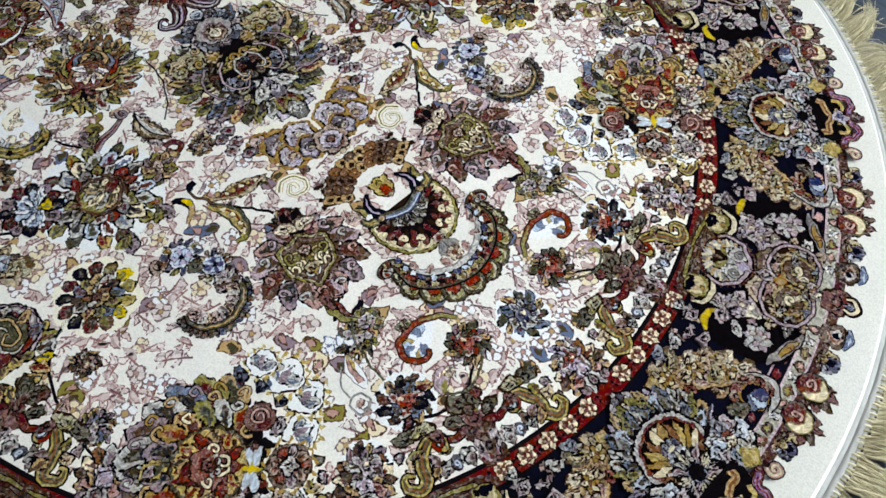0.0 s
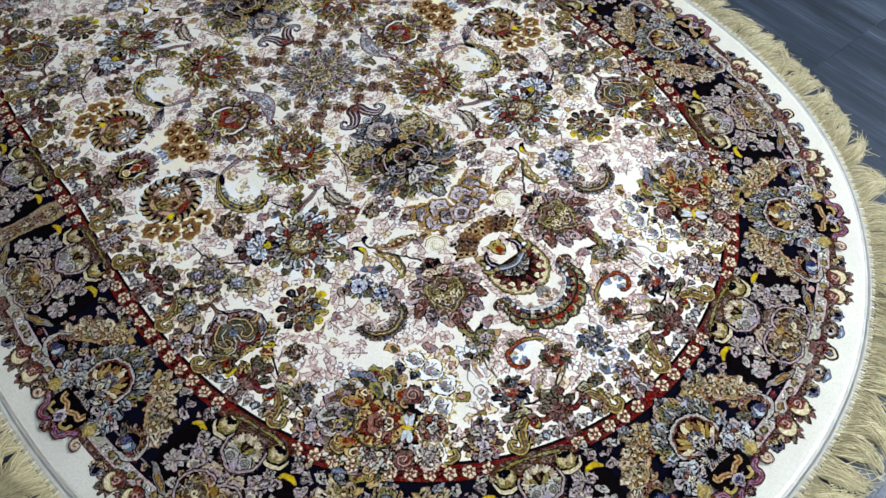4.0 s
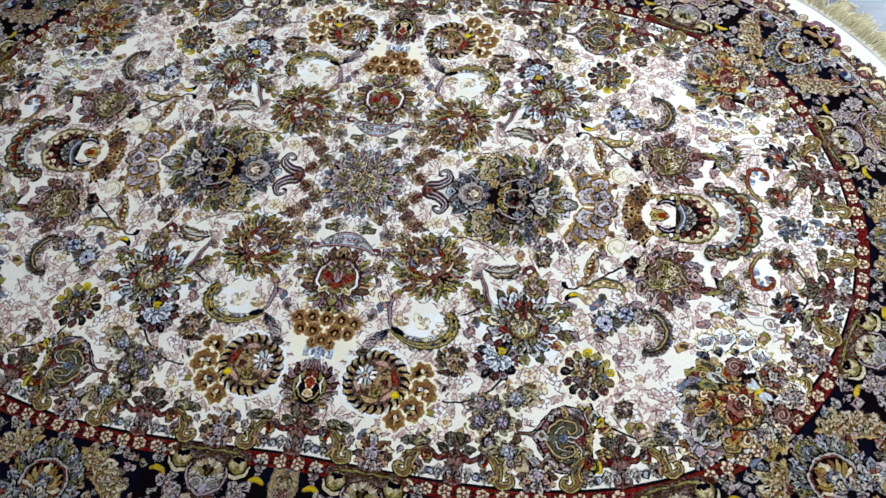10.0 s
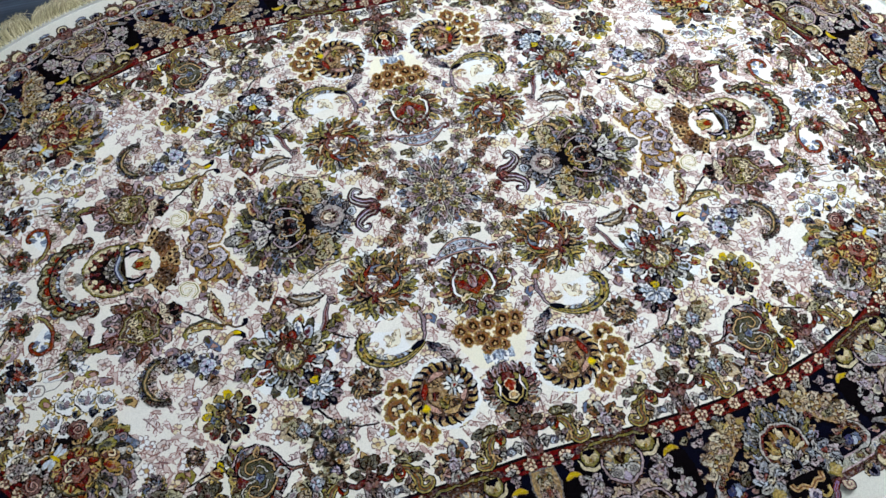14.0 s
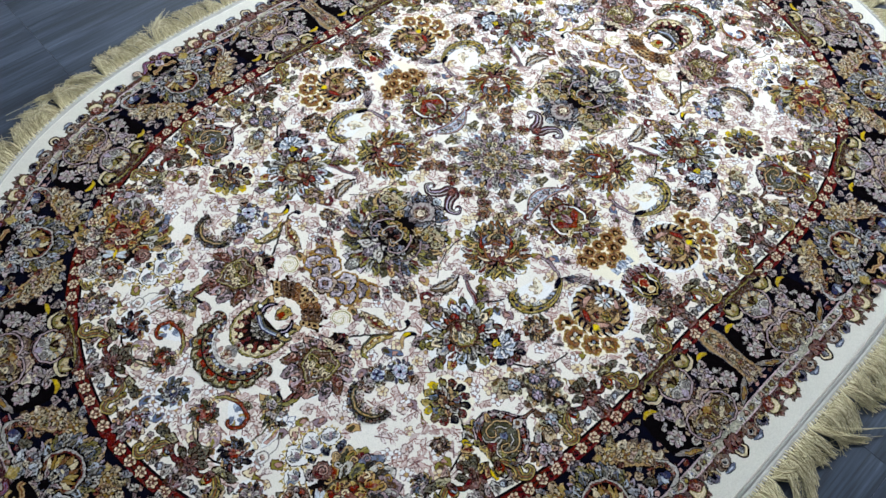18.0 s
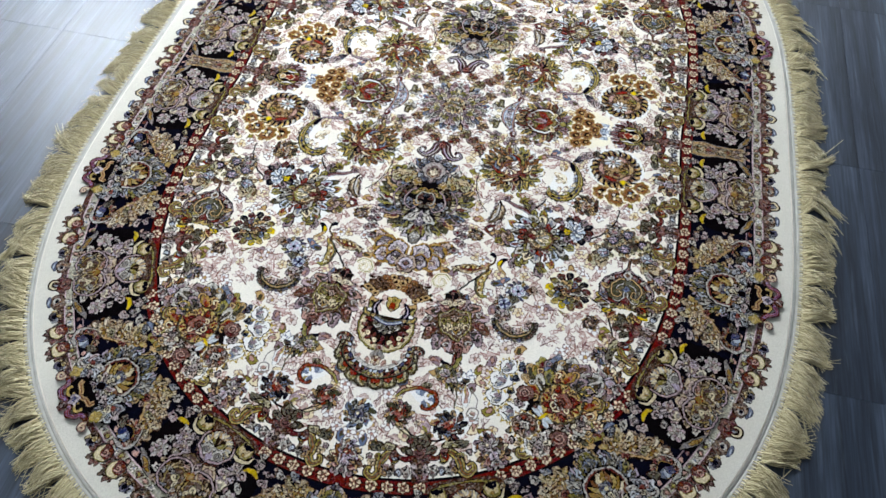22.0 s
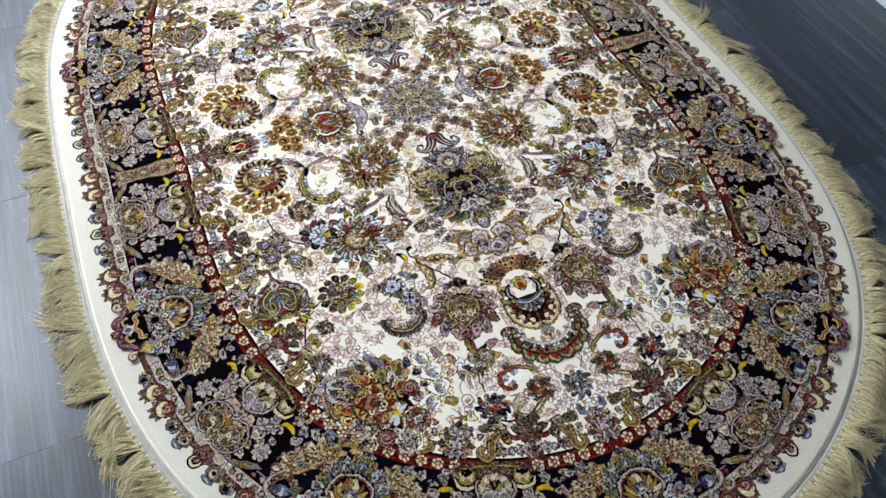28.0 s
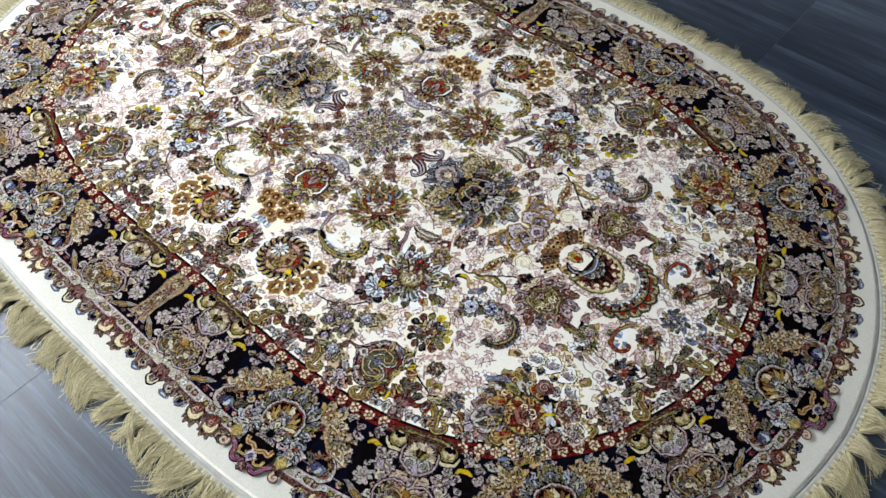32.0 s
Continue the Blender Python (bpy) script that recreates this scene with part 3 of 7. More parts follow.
def medallion(w):
    o = 0j
    w.poly(spin(lobed(24, 0.06), o, 0, 0.335), PALE_BLUE)
    w.poly(spin(toothed(32, 0.08), o, 0, 0.285), INK)
    for n, r0, r1, wide, cols, cores, half in ((32, 0.215, 0.325, 0.22, (SILVER, MAUVE, TAN, STEEL), (INK, MAROON, MOSS), 0.0), (28, 0.165, 0.262, 0.24, (SILVER, PINK), (NAVY, BROWN), 0.5),
                                              (22, 0.120, 0.205, 0.26, (IVORY, OLIVE, MAUVE), (INK, MOSS), 0.0), (16, 0.080, 0.155, 0.28, (SILVER, MAUVE), (MAROON, INK), 0.5),
                                              (12, 0.040, 0.108, 0.30, (IVORY, TAN), (MOSS, INK), 0.0), (8, 0.010, 0.060, 0.34, (SILVER, OLIVE), (BROWN, INK), 0.5)):
        for k in range(n):
            b = 2 * math.pi * (k + half) / n
            m = min(k, n - k) if not half else min(k, n - 1 - k)
            flame(w, r0 * np.exp(1j * b), b, r1 - r0, cols[m % len(cols)], cores[m % len(cores)], wide, 0.0, INK, 0.005)
    w.shape(spin(disc(10), o, 0, 0.016), TAN, INK, 0.005)


woven("medallion", 0j, medallion, "round grey and mauve centre medallion")

for at, cols in ((0.20 + 0.30j, [TAN, BROWN]), (0.33 + 0.17j, [OLIVE, BROWN]), (0.40 + 0.27j, [MAROON, RUST]), (0.42 + 0.08j, [TAN, MAROON]),
                 (0.47 + 0.33j, [RUST, MAROON]), (0.10 + 0.40j, [SILVER, OLIVE]), (0.28 + 0.44j, [MAUVE, OLIVE]), (0.40 + 0.45j, [TAN, OLIVE]),
                 (0.28 + 0.71j, [GOLD, RUST]), (0.32 + 0.60j, [MAUVE, TAN])):
    woven("floret", at, lambda w, a=at, c=cols: floret(w, a, 0.058, [c[0], c[1], c[0]], 6, rng.uniform(0, 1), eye=MOSS))


def moustache(w):
    for s in (1, -1):
        p = smooth_path([0.495 + 0.0j, 0.520 + 0.035j, 0.575 + 0.050j, 0.630 + 0.080j, 0.655 + 0.130j, 0.635 + 0.178j, 0.592 + 0.182j, 0.580 + 0.148j, 0.605 + 0.135j], 48)
        p = p if s > 0 else np.conj(p)
        tapered(w, p, (0.030, 0.036, 0.036, 0.030, 0.022, 0.015, 0.011, 0.009, 0.006), dye(60, 24, 36), INK, 0.009)
        t = np.gradient(p)
        n = 1j * t / np.abs(t)
        for d, col in ((0.45, LILAC), (-0.45, SILVER), (0.0, INK)):
            wid = np.interp(np.arange(48), [0, 12, 24, 47], [0.030, 0.036, 0.022, 0.006])
            tapered(w, p[3:40] + (n * wid * d)[3:40], (0.002, 0.0055, 0.0045, 0.002), col, None)
        q = 0.602 + 0.158j
        w.shape(spin(disc(9), q if s > 0 else q.conjugate(), 0, 0.016), WHITE, INK, 0.006)
    w.shape(spin(petal(0.34), 0.455 + 0j, 0, 0.10), MAROON)
    w.shape(spin(lobed(5, 0.2), 0.515 + 0j, 0, 0.026), BRICK)


woven("scroll", 0.56 + 0j, moustache, "maroon double scroll")


def big_flower(w):
    c = 1.13 + 0j
    w.poly(spin(toothed(34, 0.10), c, 0, 0.375), INK)
    for k in range(32):
        a = -2.5 + 5.0 * k / 31
        m = min(k, 31 - k)
        flame(w, c + 0.255 * np.exp(1j * a), a - (0.35 if k > 15 else -0.35), 0.145, (SILVER, OLIVE, STEEL, MAUVE, TAN, MOSS, OLIVE)[m % 7], (INK, NAVY, MOSS, MAROON)[m % 4], 0.30, 0.6 if k > 15 else -0.6)
    for k in range(20):
        a = -2.3 + 4.6 * k / 19
        m = min(k, 19 - k)
        flame(w, c + 0.185 * np.exp(1j * a), a, 0.125, (SILVER, STEEL, MAUVE, OLIVE, IVORY)[m % 5], (NAVY, INK, MOSS)[m % 3], 0.28, 0.3 if k > 9 else -0.3)
    w.shape(spin(lobed(13, 0.09), 1.17 + 0j, 0, 0.225), MOSS, INK, 0.008)
    w.poly(spin(lobed(13, 0.09), 1.17 + 0j, 0, 0.205), INK)
    bits(w, 1.17 + 0j, 0, 0.05, 0.22, 18, [SILVER, MOSS, STEEL, OLIVE, MAROON, NAVY], rng, 0.070)
    curls(w, 1.15 + 0j, 0, 0.06, 0.20, 6, [SILVER, TAN, OLIVE], rng, 0.036, 0.011)
    for s in (1, -1):
        for pts, w0, col in (([1.05 + 0.10j, 1.12 + 0.16j, 1.22 + 0.17j, 1.28 + 0.11j, 1.25 + 0.06j], 0.010, PINK), ([1.04 + 0.20j, 1.10 + 0.26j, 1.20 + 0.27j, 1.28 + 0.23j], 0.012, MAUVE),
                             ([1.08 + 0.04j, 1.15 + 0.08j, 1.21 + 0.06j, 1.20 + 0.03j], 0.010, SILVER)):
            p = smooth_path(pts, 20)
            p = p if s > 0 else np.conj(p)
            w.stroke(p, w0 * 0.55, w0 * 0.3, col, INK, 0.006)
    w.shape(spin(petal(0.28), 1.28 + 0j, 0, 0.17), LILAC)
    for s in (1, -1):
        w.shape(spin(petal(0.26, 1.2, 0.3 * s), 1.30 + 0.02j * s, s * 0.5, 0.15), SILVER)
    # golden wings and the dark eye
    for y, s in ((0.10, 0.15), (0.21, 0.14), (0.29, 0.10)):
        both(w, spin(lobed(5, 0.2), 0.96 - y * 0.1 + 1j * y, 0.3, s * 0.55), 1 + 0j, 0, GOLD if y != 0.21 else OLIVE)
        both(w, spin(disc(7), 0.96 - y * 0.1 + 1j * y, 0, s * 0.2), 1 + 0j, 0, TAN)
    for y, s in ((0.16, 0.10), (0.26, 0.09)):
        both(w, spin(petal(0.42, 1.1, 0.3), 0.95 + 1j * y, 0.9, s), 1 + 0j, 0, OLIVE)
    w.shape(spin(lobed(4, 0.4), 1.00 + 0j, 0, 0.070), INK)
    curls(w, 1.0 + 0j, 0, 0.05, 0.20, 4, [IVORY, TAN, GOLD], rng, 0.034, 0.011)
    w.shape(spin(disc(8), 0.955 + 0j, 0, 0.016), YELLOW)
    # navy cap
    ring(w, 0.82 + 0j, math.pi, 15, 0.07, 0.165, 0.34, [NAVY, MAUVE, STEEL], bend=0.3)
    w.shape(spin(lobed(9, 0.08), 0.83 + 0j, 0, 0.100), shade(MAUVE, NAVY, 0.5))
    w.shape(spin(lobed(5, 0.2), 0.86 + 0j, 0, 0.058), RUST)
    w.shape(spin(petal(0.4), 0.80 + 0j, 0, 0.09), IVORY)
    w.shape(spin(petal(0.45), 0.72 + 0j, math.pi, 0.07), SKY)


woven("palmette", 1.1 + 0j, big_flower, "large dark palmette with gold wings")


def lily(w):
    both(w, spin(petal(0.3, 1.4, 0.3), 1.49 + 0.01j, 0.6, 0.12), 1.5 + 0j, 0, LILAC)
    w.shape(spin(petal(0.3), 1.47 + 0j, 0, 0.16), SILVER)


woven("lily", 1.52 + 0j, lily)


def lilac_cluster(w):
    w.poly(np.array([1.58 + 0.36j, 1.52 + 0.22j, 1.66 + 0.02j, 1.66 - 0.02j, 1.52 - 0.22j, 1.58 - 0.36j, 1.80 - 0.26j, 1.92 + 0j, 1.80 + 0.26j]), PALE_GOLD)
    for z, r, col in ((1.62 + 0.27j, 0.058, ROSE), (1.69 + 0.20j, 0.085, LILAC), (1.78 + 0.20j, 0.070, LILAC), (1.70 + 0.10j, 0.075, LILAC), (1.80 + 0.10j, 0.065, LILAC)):
        for s in (1, -1):
            c = z if s > 0 else z.conjugate()
            w.shape(spin(lobed(6, 0.16), c, 0, r * 1.26), GOLD, RUST, 0.007)
            w.shape(spin(lobed(5, 0.18), c, 0.3 * s, r), col)
            w.shape(spin(lobed(4, 0.25), c, 0.8 * s, r * 0.5), MAUVE, INK, 0.006)
            w.shape(spin(disc(7), c, 0, r * 0.2), IVORY, INK, 0.005)
    w.shape(spin(lobed(6, 0.1), 1.83 + 0j, 0.5, 0.088), RUST)
    w.shape(spin(lobed(6, 0.2), 1.83 + 0j, 0, 0.058), LILAC)
    w.shape(spin(disc(8), 1.83 + 0j, 0, 0.018), BROWN)


woven("lilac_garland", 1.74 + 0j, lilac_cluster, "lilac blossoms edged in gold")


def berries(w):
    for z in (1.38 + 0.385j, 1.44 + 0.34j, 1.46 + 0.40j, 1.52 + 0.35j, 1.55 + 0.40j, 1.62 + 0.345j):
        w.shape(spin(lobed(6, 0.15), z, rng.uniform(0, 1), 0.032), MAUVE, INK, 0.008)
        w.shape(spin(disc(7), z, 0, 0.012), MAROON, None)


woven("berry_spray", 1.5 + 0.37j, berries, "dark purple berries")


def ribbon(w):
    def arc(a, d):
        return 2.258 - (0.238 + d) * np.cos(a) + (0.236 + d) * 1j * np.sin(a)
    a = np.linspace(-1.12, 1.12, 28)
    w.stroke(arc(a, 0), 0.066, 0.066, UMBER, None)
    for d, n in ((0.044, 11), (0.0, 10), (-0.042, 9)):
        for k in range(n):
            b = -1.0 + 2.0 * (k + (0.0 if d > 0 else 0.0)) / (n - 1)
            z, m = arc(b, d), min(k, n - 1 - k)
            w.shape(spin(lobed(4, 0.10) * (1 + 0j), z, math.pi - b + math.pi / 4, 0.030), (TAN, BROWN, BROWN, RUST)[m % 4], UMBER, 0.006)
            w.shape(spin(lobed(4, 0.25), z, b, 0.014), (UMBER, BROWN)[m % 2], None)
            w.shape(spin(disc(6), z, 0, 0.006), (INK, TAN)[m % 2], None)
    for s in (1, -1):
        for d in range(6):
            z = 2.00 + 0.215j + 0.022 * d + 0.014j * d
            z += 0.014 * np.exp(1j * d * 2.4)
            w.shape(spin(disc(8), z if s > 0 else z.conjugate(), 0, 0.015), UMBER, None)
        z = 2.20 + 0.228j
        w.shape(spin(petal(0.3), z if s > 0 else z.conjugate(), 0.1, 0.10), ROSE, BROWN, 0.006)


woven("ribbon", 2.1 + 0j, ribbon, "rust-brown ribbon garland")


def pair_of(w, p, col, line=INK, lw=0.007):
    w.shape(p, col, line, lw)
    w.shape(np.conj(p), col, line, lw)


def strokes(w, p, w0, w1, col, line=None, lw=0.007):
    w.stroke(p, w0, w1, col, line, lw)
    w.stroke(np.conj(p), w0, w1, col, line, lw)


def shell(w):
    c = 2.425 + 0j
    # crown bud in the white gap
    w.worked = False
    w.shape(spin(np.array([0.0 + 0.10j, 0.10 + 0.16j, 0.12 + 0.46j, 0.32 + 0.30j, 0.62 + 0.36j, 0.85 + 0.14j, 1.0, 0.85 - 0.14j, 0.62 - 0.36j, 0.32 - 0.30j, 0.12 - 0.46j, 0.10 - 0.16j, 0.0 - 0.10j]), 2.155 + 0j, 0, 0.130), STRAW_GOLD, INK, 0.012)
    w.worked = True
    w.shape(spin(petal(0.30), 2.19 + 0j, 0, 0.085), BRICK, UMBER, 0.005)
    w.shape(spin(petal(0.24), 2.165 + 0j, 0, 0.050), OLIVE, UMBER, 0.005)
    w.shape(spin(disc(8), 2.270 + 0j, 0, 0.014), GOLD, BROWN, 0.004)
    # round body: olive rim, pale flames, dark maroon heart
    a = np.linspace(-2.10, 2.10, 40)
    mouth = np.array([2.318 + 0.172j, 2.345 + 0.105j, 2.372 + 0.055j, 2.382 + 0j, 2.372 - 0.055j, 2.345 - 0.105j, 2.318 - 0.172j])
    w.worked = False
    w.shape(np.concatenate([c + 0.212 * np.exp(1j * a), mouth]), OLIVE, INK, 0.010)
    w.shape(np.concatenate([c + 0.200 * np.exp(1j * a), mouth + 0.004]), shade(IVORY, OLIVE, 0.25), UMBER, 0.003)
    a2 = np.linspace(-2.0, 2.0, 45)
    jag = c + np.where(np.arange(45) % 4 < 2, 0.150, 0.184) * np.exp(1j * a2)
    w.shape(np.concatenate([jag, mouth + 0.008]), MAROON, INK, 0.005)
    jag = c + np.where((np.arange(45) + 2) % 4 < 2, 0.122, 0.164) * np.exp(1j * a2)
    w.shape(np.concatenate([jag, mouth + 0.010]), INK, None)
    w.worked = True
    for k in range(13):
        b = -1.62 + 3.24 * k / 12
        m = min(k, 12 - k)
        w.shape(spin(petal(0.22, 1.4), 2.355 + 0.045 * np.exp(1j * b), b, 0.085), (MOSS, GREY, MOSS, SILVER)[m % 4], INK, 0.006)
        w.shape(spin(petal(0.26, 1.2), 2.40 + 0.105 * np.exp(1j * b), b, 0.050), (MAROON, UMBER)[m % 2], None)
    for z, turn in ((2.505 + 0.125j, 2.4), (2.555 + 0.060j, 1.9)):
        strokes(w, z + 0.020 * curl(1.1, 15, 1, 0.2, turn), 0.008, 0.005, IVORY, UMBER, 0.005)
    # collar in dark, blue and white threads
    for d, wide, col in ((0.006, 0.028, INK), (-0.006, 0.007, MOSS), (0.008, 0.005, STEEL), (0.018, 0.004, SKY), (0.026, 0.004, BLUE)):
        w.stroke(mouth[1:-1] + d, wide, wide, col)
    # horns: striped feathers that curl apart
    for pts, wid, col in (((2.350 + 0.120j, 2.318 + 0.150j, 2.270 + 0.160j, 2.225 + 0.182j), (0.020, 0.020, 0.014, 0.003), OLIVE), ((2.342 + 0.105j, 2.300 + 0.128j, 2.250 + 0.122j, 2.195 + 0.092j), (0.020, 0.020, 0.014, 0.003), NAVY),
                          ((2.352 + 0.145j, 2.330 + 0.185j, 2.290 + 0.200j), (0.018, 0.018, 0.004), MOSS)):
        p = smooth_path(list(pts), 20)
        for q in (p, np.conj(p)):
            tapered(w, q, wid, col, INK, 0.007)
            for lift in (-0.006, 0.006):
                tapered(w, q[2:-3] + lift, (0.003, 0.004, 0.001), LILAC if col == NAVY else STRAW_GOLD, None)
    for s in (1, -1):
        w.shape(spin(disc(9), 2.348 + 0.112j * s, 0, 0.014), GOLD, INK, 0.005)
        w.shape(spin(petal(0.40), 2.325 + 0.150j * s, 2.6 * s, 0.035), WHITE, INK, 0.004)
    # nose, then pale leaves in the fan's hollow
    w.shape(spin(lobed(4, 0.15), 2.605 + 0j, 0.8, 0.030), ROSE, INK, 0.006)
    w.shape(spin(lobed(4, 0.3), 2.605 + 0j, 0, 0.014), MAROON, None)
    for d, size, col in ((0.0, 0.10, SILVER), (0.55, 0.085, GREY), (-0.55, 0.085, GREY)):
        w.shape(spin(petal(0.28), 2.625 + 0j, d, size), col, MOSS, 0.004)
    hollow = smooth_path([2.585 + 0.215j, 2.66 + 0.190j, 2.725 + 0.135j, 2.765 + 0.065j, 2.775 + 0j], 20)
    strokes(w, hollow, 0.010, 0.012, SILVER, None)
    strokes(w, hollow - 0.016, 0.003, 0.004, GREY, None)
    for z, ang in ((2.680 + 0.120j, 0.9), (2.655 + 0.170j, 2.3), (2.700 + 0.075j, -0.5)):
        pair_of(w, spin(lens(0.24), z, ang, 0.058), ROSE, BROWN, 0.004)
    floret(w, 2.715 + 0j, 0.040, [ROSE, IVORY], 6, 0, BROWN, BRICK)
    # fan: a scalloped dark ribbon with curled ends, red above and olive below
    arm = smooth_path([2.598 + 0.305j, 2.583 + 0.325j, 2.560 + 0.312j, 2.552 + 0.275j, 2.572 + 0.240j, 2.625 + 0.238j, 2.690 + 0.232j, 2.752 + 0.188j, 2.798 + 0.118j, 2.822 + 0.050j, 2.828 + 0j], 66)
    full = np.concatenate([arm, np.conj(arm)[::-1][1:]])
    for z, r in ((2.645 + 0.262j, 0.040), (2.715 + 0.258j, 0.054), (2.792 + 0.206j, 0.060), (2.850 + 0.130j, 0.062), (2.878 + 0.044j, 0.058)):
        for s in (1, -1):
            q = z if s > 0 else z.conjugate()
            w.worked = False
            w.shape(spin(disc(16), q, 0, r), MOSS, INK, 0.010)
            w.worked = True
            out = np.angle(q - 2.62)
            w.shape(spin(lobed(5, 0.14), q + 0.008 * np.exp(1j * out), 0, r * 0.74), OLIVE, INK, 0.004)
            w.shape(spin(petal(0.5), q - r * 0.8 * np.exp(1j * out), out, r * 1.1), BRICK, UMBER, 0.004)
    wid = np.interp(np.arange(len(full)), [0, 22, 40, 91, 109, 131], [0.010, 0.018, 0.032, 0.032, 0.018, 0.010])
    t = np.gradient(full)
    n = 1j * t / np.abs(t)
    for k, col in ((1.20, INK), (0.9, MOSS), (0.60, MAROON), (0.36, INK)):
        w.ribbon(full, n * wid * k, col)
    for k in range(18, 114, 5):
        w.shape(spin(lobed(4, 0.25), full[k], 0.4, wid[k] * 0.62), (STRAW_GOLD, BRICK, OLIVE)[min(k, 131 - k) // 5 % 3], INK, 0.003)
    inner = full + n * wid * 0.75 * np.sign((n * np.conj(2.60 - full)).real)
    for k in range(28, 105, 5):
        w.shape(spin(disc(7), inner[k], 0, 0.014), (SKY, WHITE, BLUE)[min(k, 131 - k) // 5 % 3], NAVY, 0.005)
    for s in (1, -1):
        z = 2.590 + 0.300j * s
        w.shape(spin(disc(9), z, 0, 0.020), GREY, INK, 0.005)
        w.shape(spin(disc(7), z, 0, 0.010), BRICK, None)


woven("shell_motif", 2.5 + 0j, shell, "maroon shell with a scalloped fan")

for at, r, cols, eye in ((3.14 + 0j, 0.105, [STEEL, SILVER, MOSS], BLUE), (3.42 + 0j, 0.085, [LILAC, SILVER, MAUVE], BRICK)):
    woven("small_flower", at, lambda w, a=at, r=r, c=cols, e=eye: small_flower(w, a, r, 0, c, rng, PALE_BLUE, e))


def crescent(w):
    x = np.linspace(-0.22, 0.22, 30)
    spine = x + 1j * (0.512 + 0.085 * (np.abs(x) / 0.21) ** 2.2)
    wid = 0.058 * np.cos(x / 0.22 * 1.45)
    for d, col in ((0.009, INK), (0.0, ROSE), (-0.010, STEEL), (-0.018, SKY)):
        w.ribbon(spine, 1j * np.maximum(wid + d, 0.003), col)
    for k in range(3, 27, 4):
        w.shape(spin(lobed(5, 0.25), spine[k], 0.3, min(0.030, wid[k] * 0.7)), (LILAC, SILVER, MAUVE)[min(k, 29 - k) // 4 % 3], INK, 0.005)
    for s in (1, -1):
        w.stroke(s * 0.235 + 0.60j + 0.030 * (curl(0.9, 13, 1, 0.2, 3.6) if s > 0 else -np.conj(curl(0.9, 13, 1, 0.2, 3.6))), 0.009, 0.005, MAROON, INK, 0.005)
        w.shape(spin(petal(0.3, 1.3, 0.3 * s), s * 0.10 + 0.445j, -UP + s * 0.9, 0.09), OLIVE)
        w.stroke(s * 0.045 + 0.415j + 0.022 * curl(s * 1.1, 13, 1, 0.2, UP), 0.008, 0.005, IVORY, INK, 0.005)


woven("crescent", 0.48j, crescent, "blue-grey crescent garland")


def red_flower(w):
    c = 0.84j

    def at(u, v):
        return c + u + 1j * v
    w.poly(spin(lobed(9, 0.1), c, 0, 0.275), PALE_BLUE)
    w.poly(spin(toothed(22, 0.14), c, UP, 0.205), INK)
    for k in range(24):
        a = 2 * math.pi * (k + 0.5) / 24
        s = 1 if math.sin(a) > 0 else -1
        flame(w, c + 0.155 * np.exp(1j * (UP + a)), UP + a - 0.3 * s, 0.100, (OLIVE, MAUVE, STRAW_GOLD, SILVER, MAROON, TAN)[min(k, 23 - k) % 6], (MOSS, MAROON, MOSS, NAVY)[min(k, 23 - k) % 4], 0.32, 0.5 * s)
    w.worked = False
    w.shape(spin(disc(24), c, 0, 0.165), MAROON, INK, 0.006)
    for k in range(18):
        a = 2 * math.pi * (k + 0.5) / 18
        w.shape(spin(petal(0.30), c + 0.165 * np.exp(1j * a), a + math.pi, 0.050), (MAUVE, OLIVE, BROWN)[min(k, 17 - k) % 3], INK, 0.004)
    w.shape(spin(disc(20), at(0, 0.01), 0, 0.125), shade(OLIVE, BROWN, 0.5), INK, 0.006)
    for s in (1, -1):
        # white brackets with maroon wedges outside, red wings, cream lobes
        tapered(w, smooth_path([at(s * 0.105, -0.10), at(s * 0.140, -0.03), at(s * 0.132, 0.055), at(s * 0.030, 0.128)], 24), (0.003, 0.008, 0.008, 0.003), WHITE, INK, 0.006)
        w.shape(np.array([at(0, 0.085), at(s * 0.050, 0.040), at(s * 0.110, 0.000), at(s * 0.118, -0.058), at(s * 0.070, -0.042), at(s * 0.030, -0.005), at(0, 0.02)]), shade(BRICK, MAROON, 0.3), INK, 0.005)
        tapered(w, smooth_path([at(s * 0.105, -0.045), at(s * 0.065, -0.005), at(s * 0.02, 0.045)], 10), (0.003, 0.008, 0.002), MAROON, None)
        flame(w, at(s * 0.030, 0.085), UP - s * 1.75, 0.085, IVORY, OLIVE, 0.36, 0.4 * s)
        flame(w, at(s * 0.010, -0.125), UP - s * 0.95, 0.095, SILVER, MAROON, 0.30, -0.4 * s)
        flame(w, at(s * 0.010, -0.110), UP - s * 0.45, 0.080, OLIVE, MOSS, 0.30, -0.4 * s)
        flame(w, at(s * 0.03, 0.165), UP - s * 0.8, 0.085, MAUVE, MAROON, 0.34, 0.3 * s)
    w.shape(spin(petal(0.24), at(0, -0.10), UP, 0.14), MAUVE, INK, 0.006)
    for d in (-0.16, 0.16):
        w.shape(spin(lens(0.07), at(0, -0.09), UP + d, 0.10), MAROON, None)
    flame(w, at(0, 0.11), UP, 0.11, SILVER, MAROON, 0.30)
    w.shape(spin(lobed(5, 0.2), 1.02j, UP, 0.030), OLIVE, INK, 0.005)


woven("palmette", 0.84j, red_flower, "grey palmette with a brick-red heart")


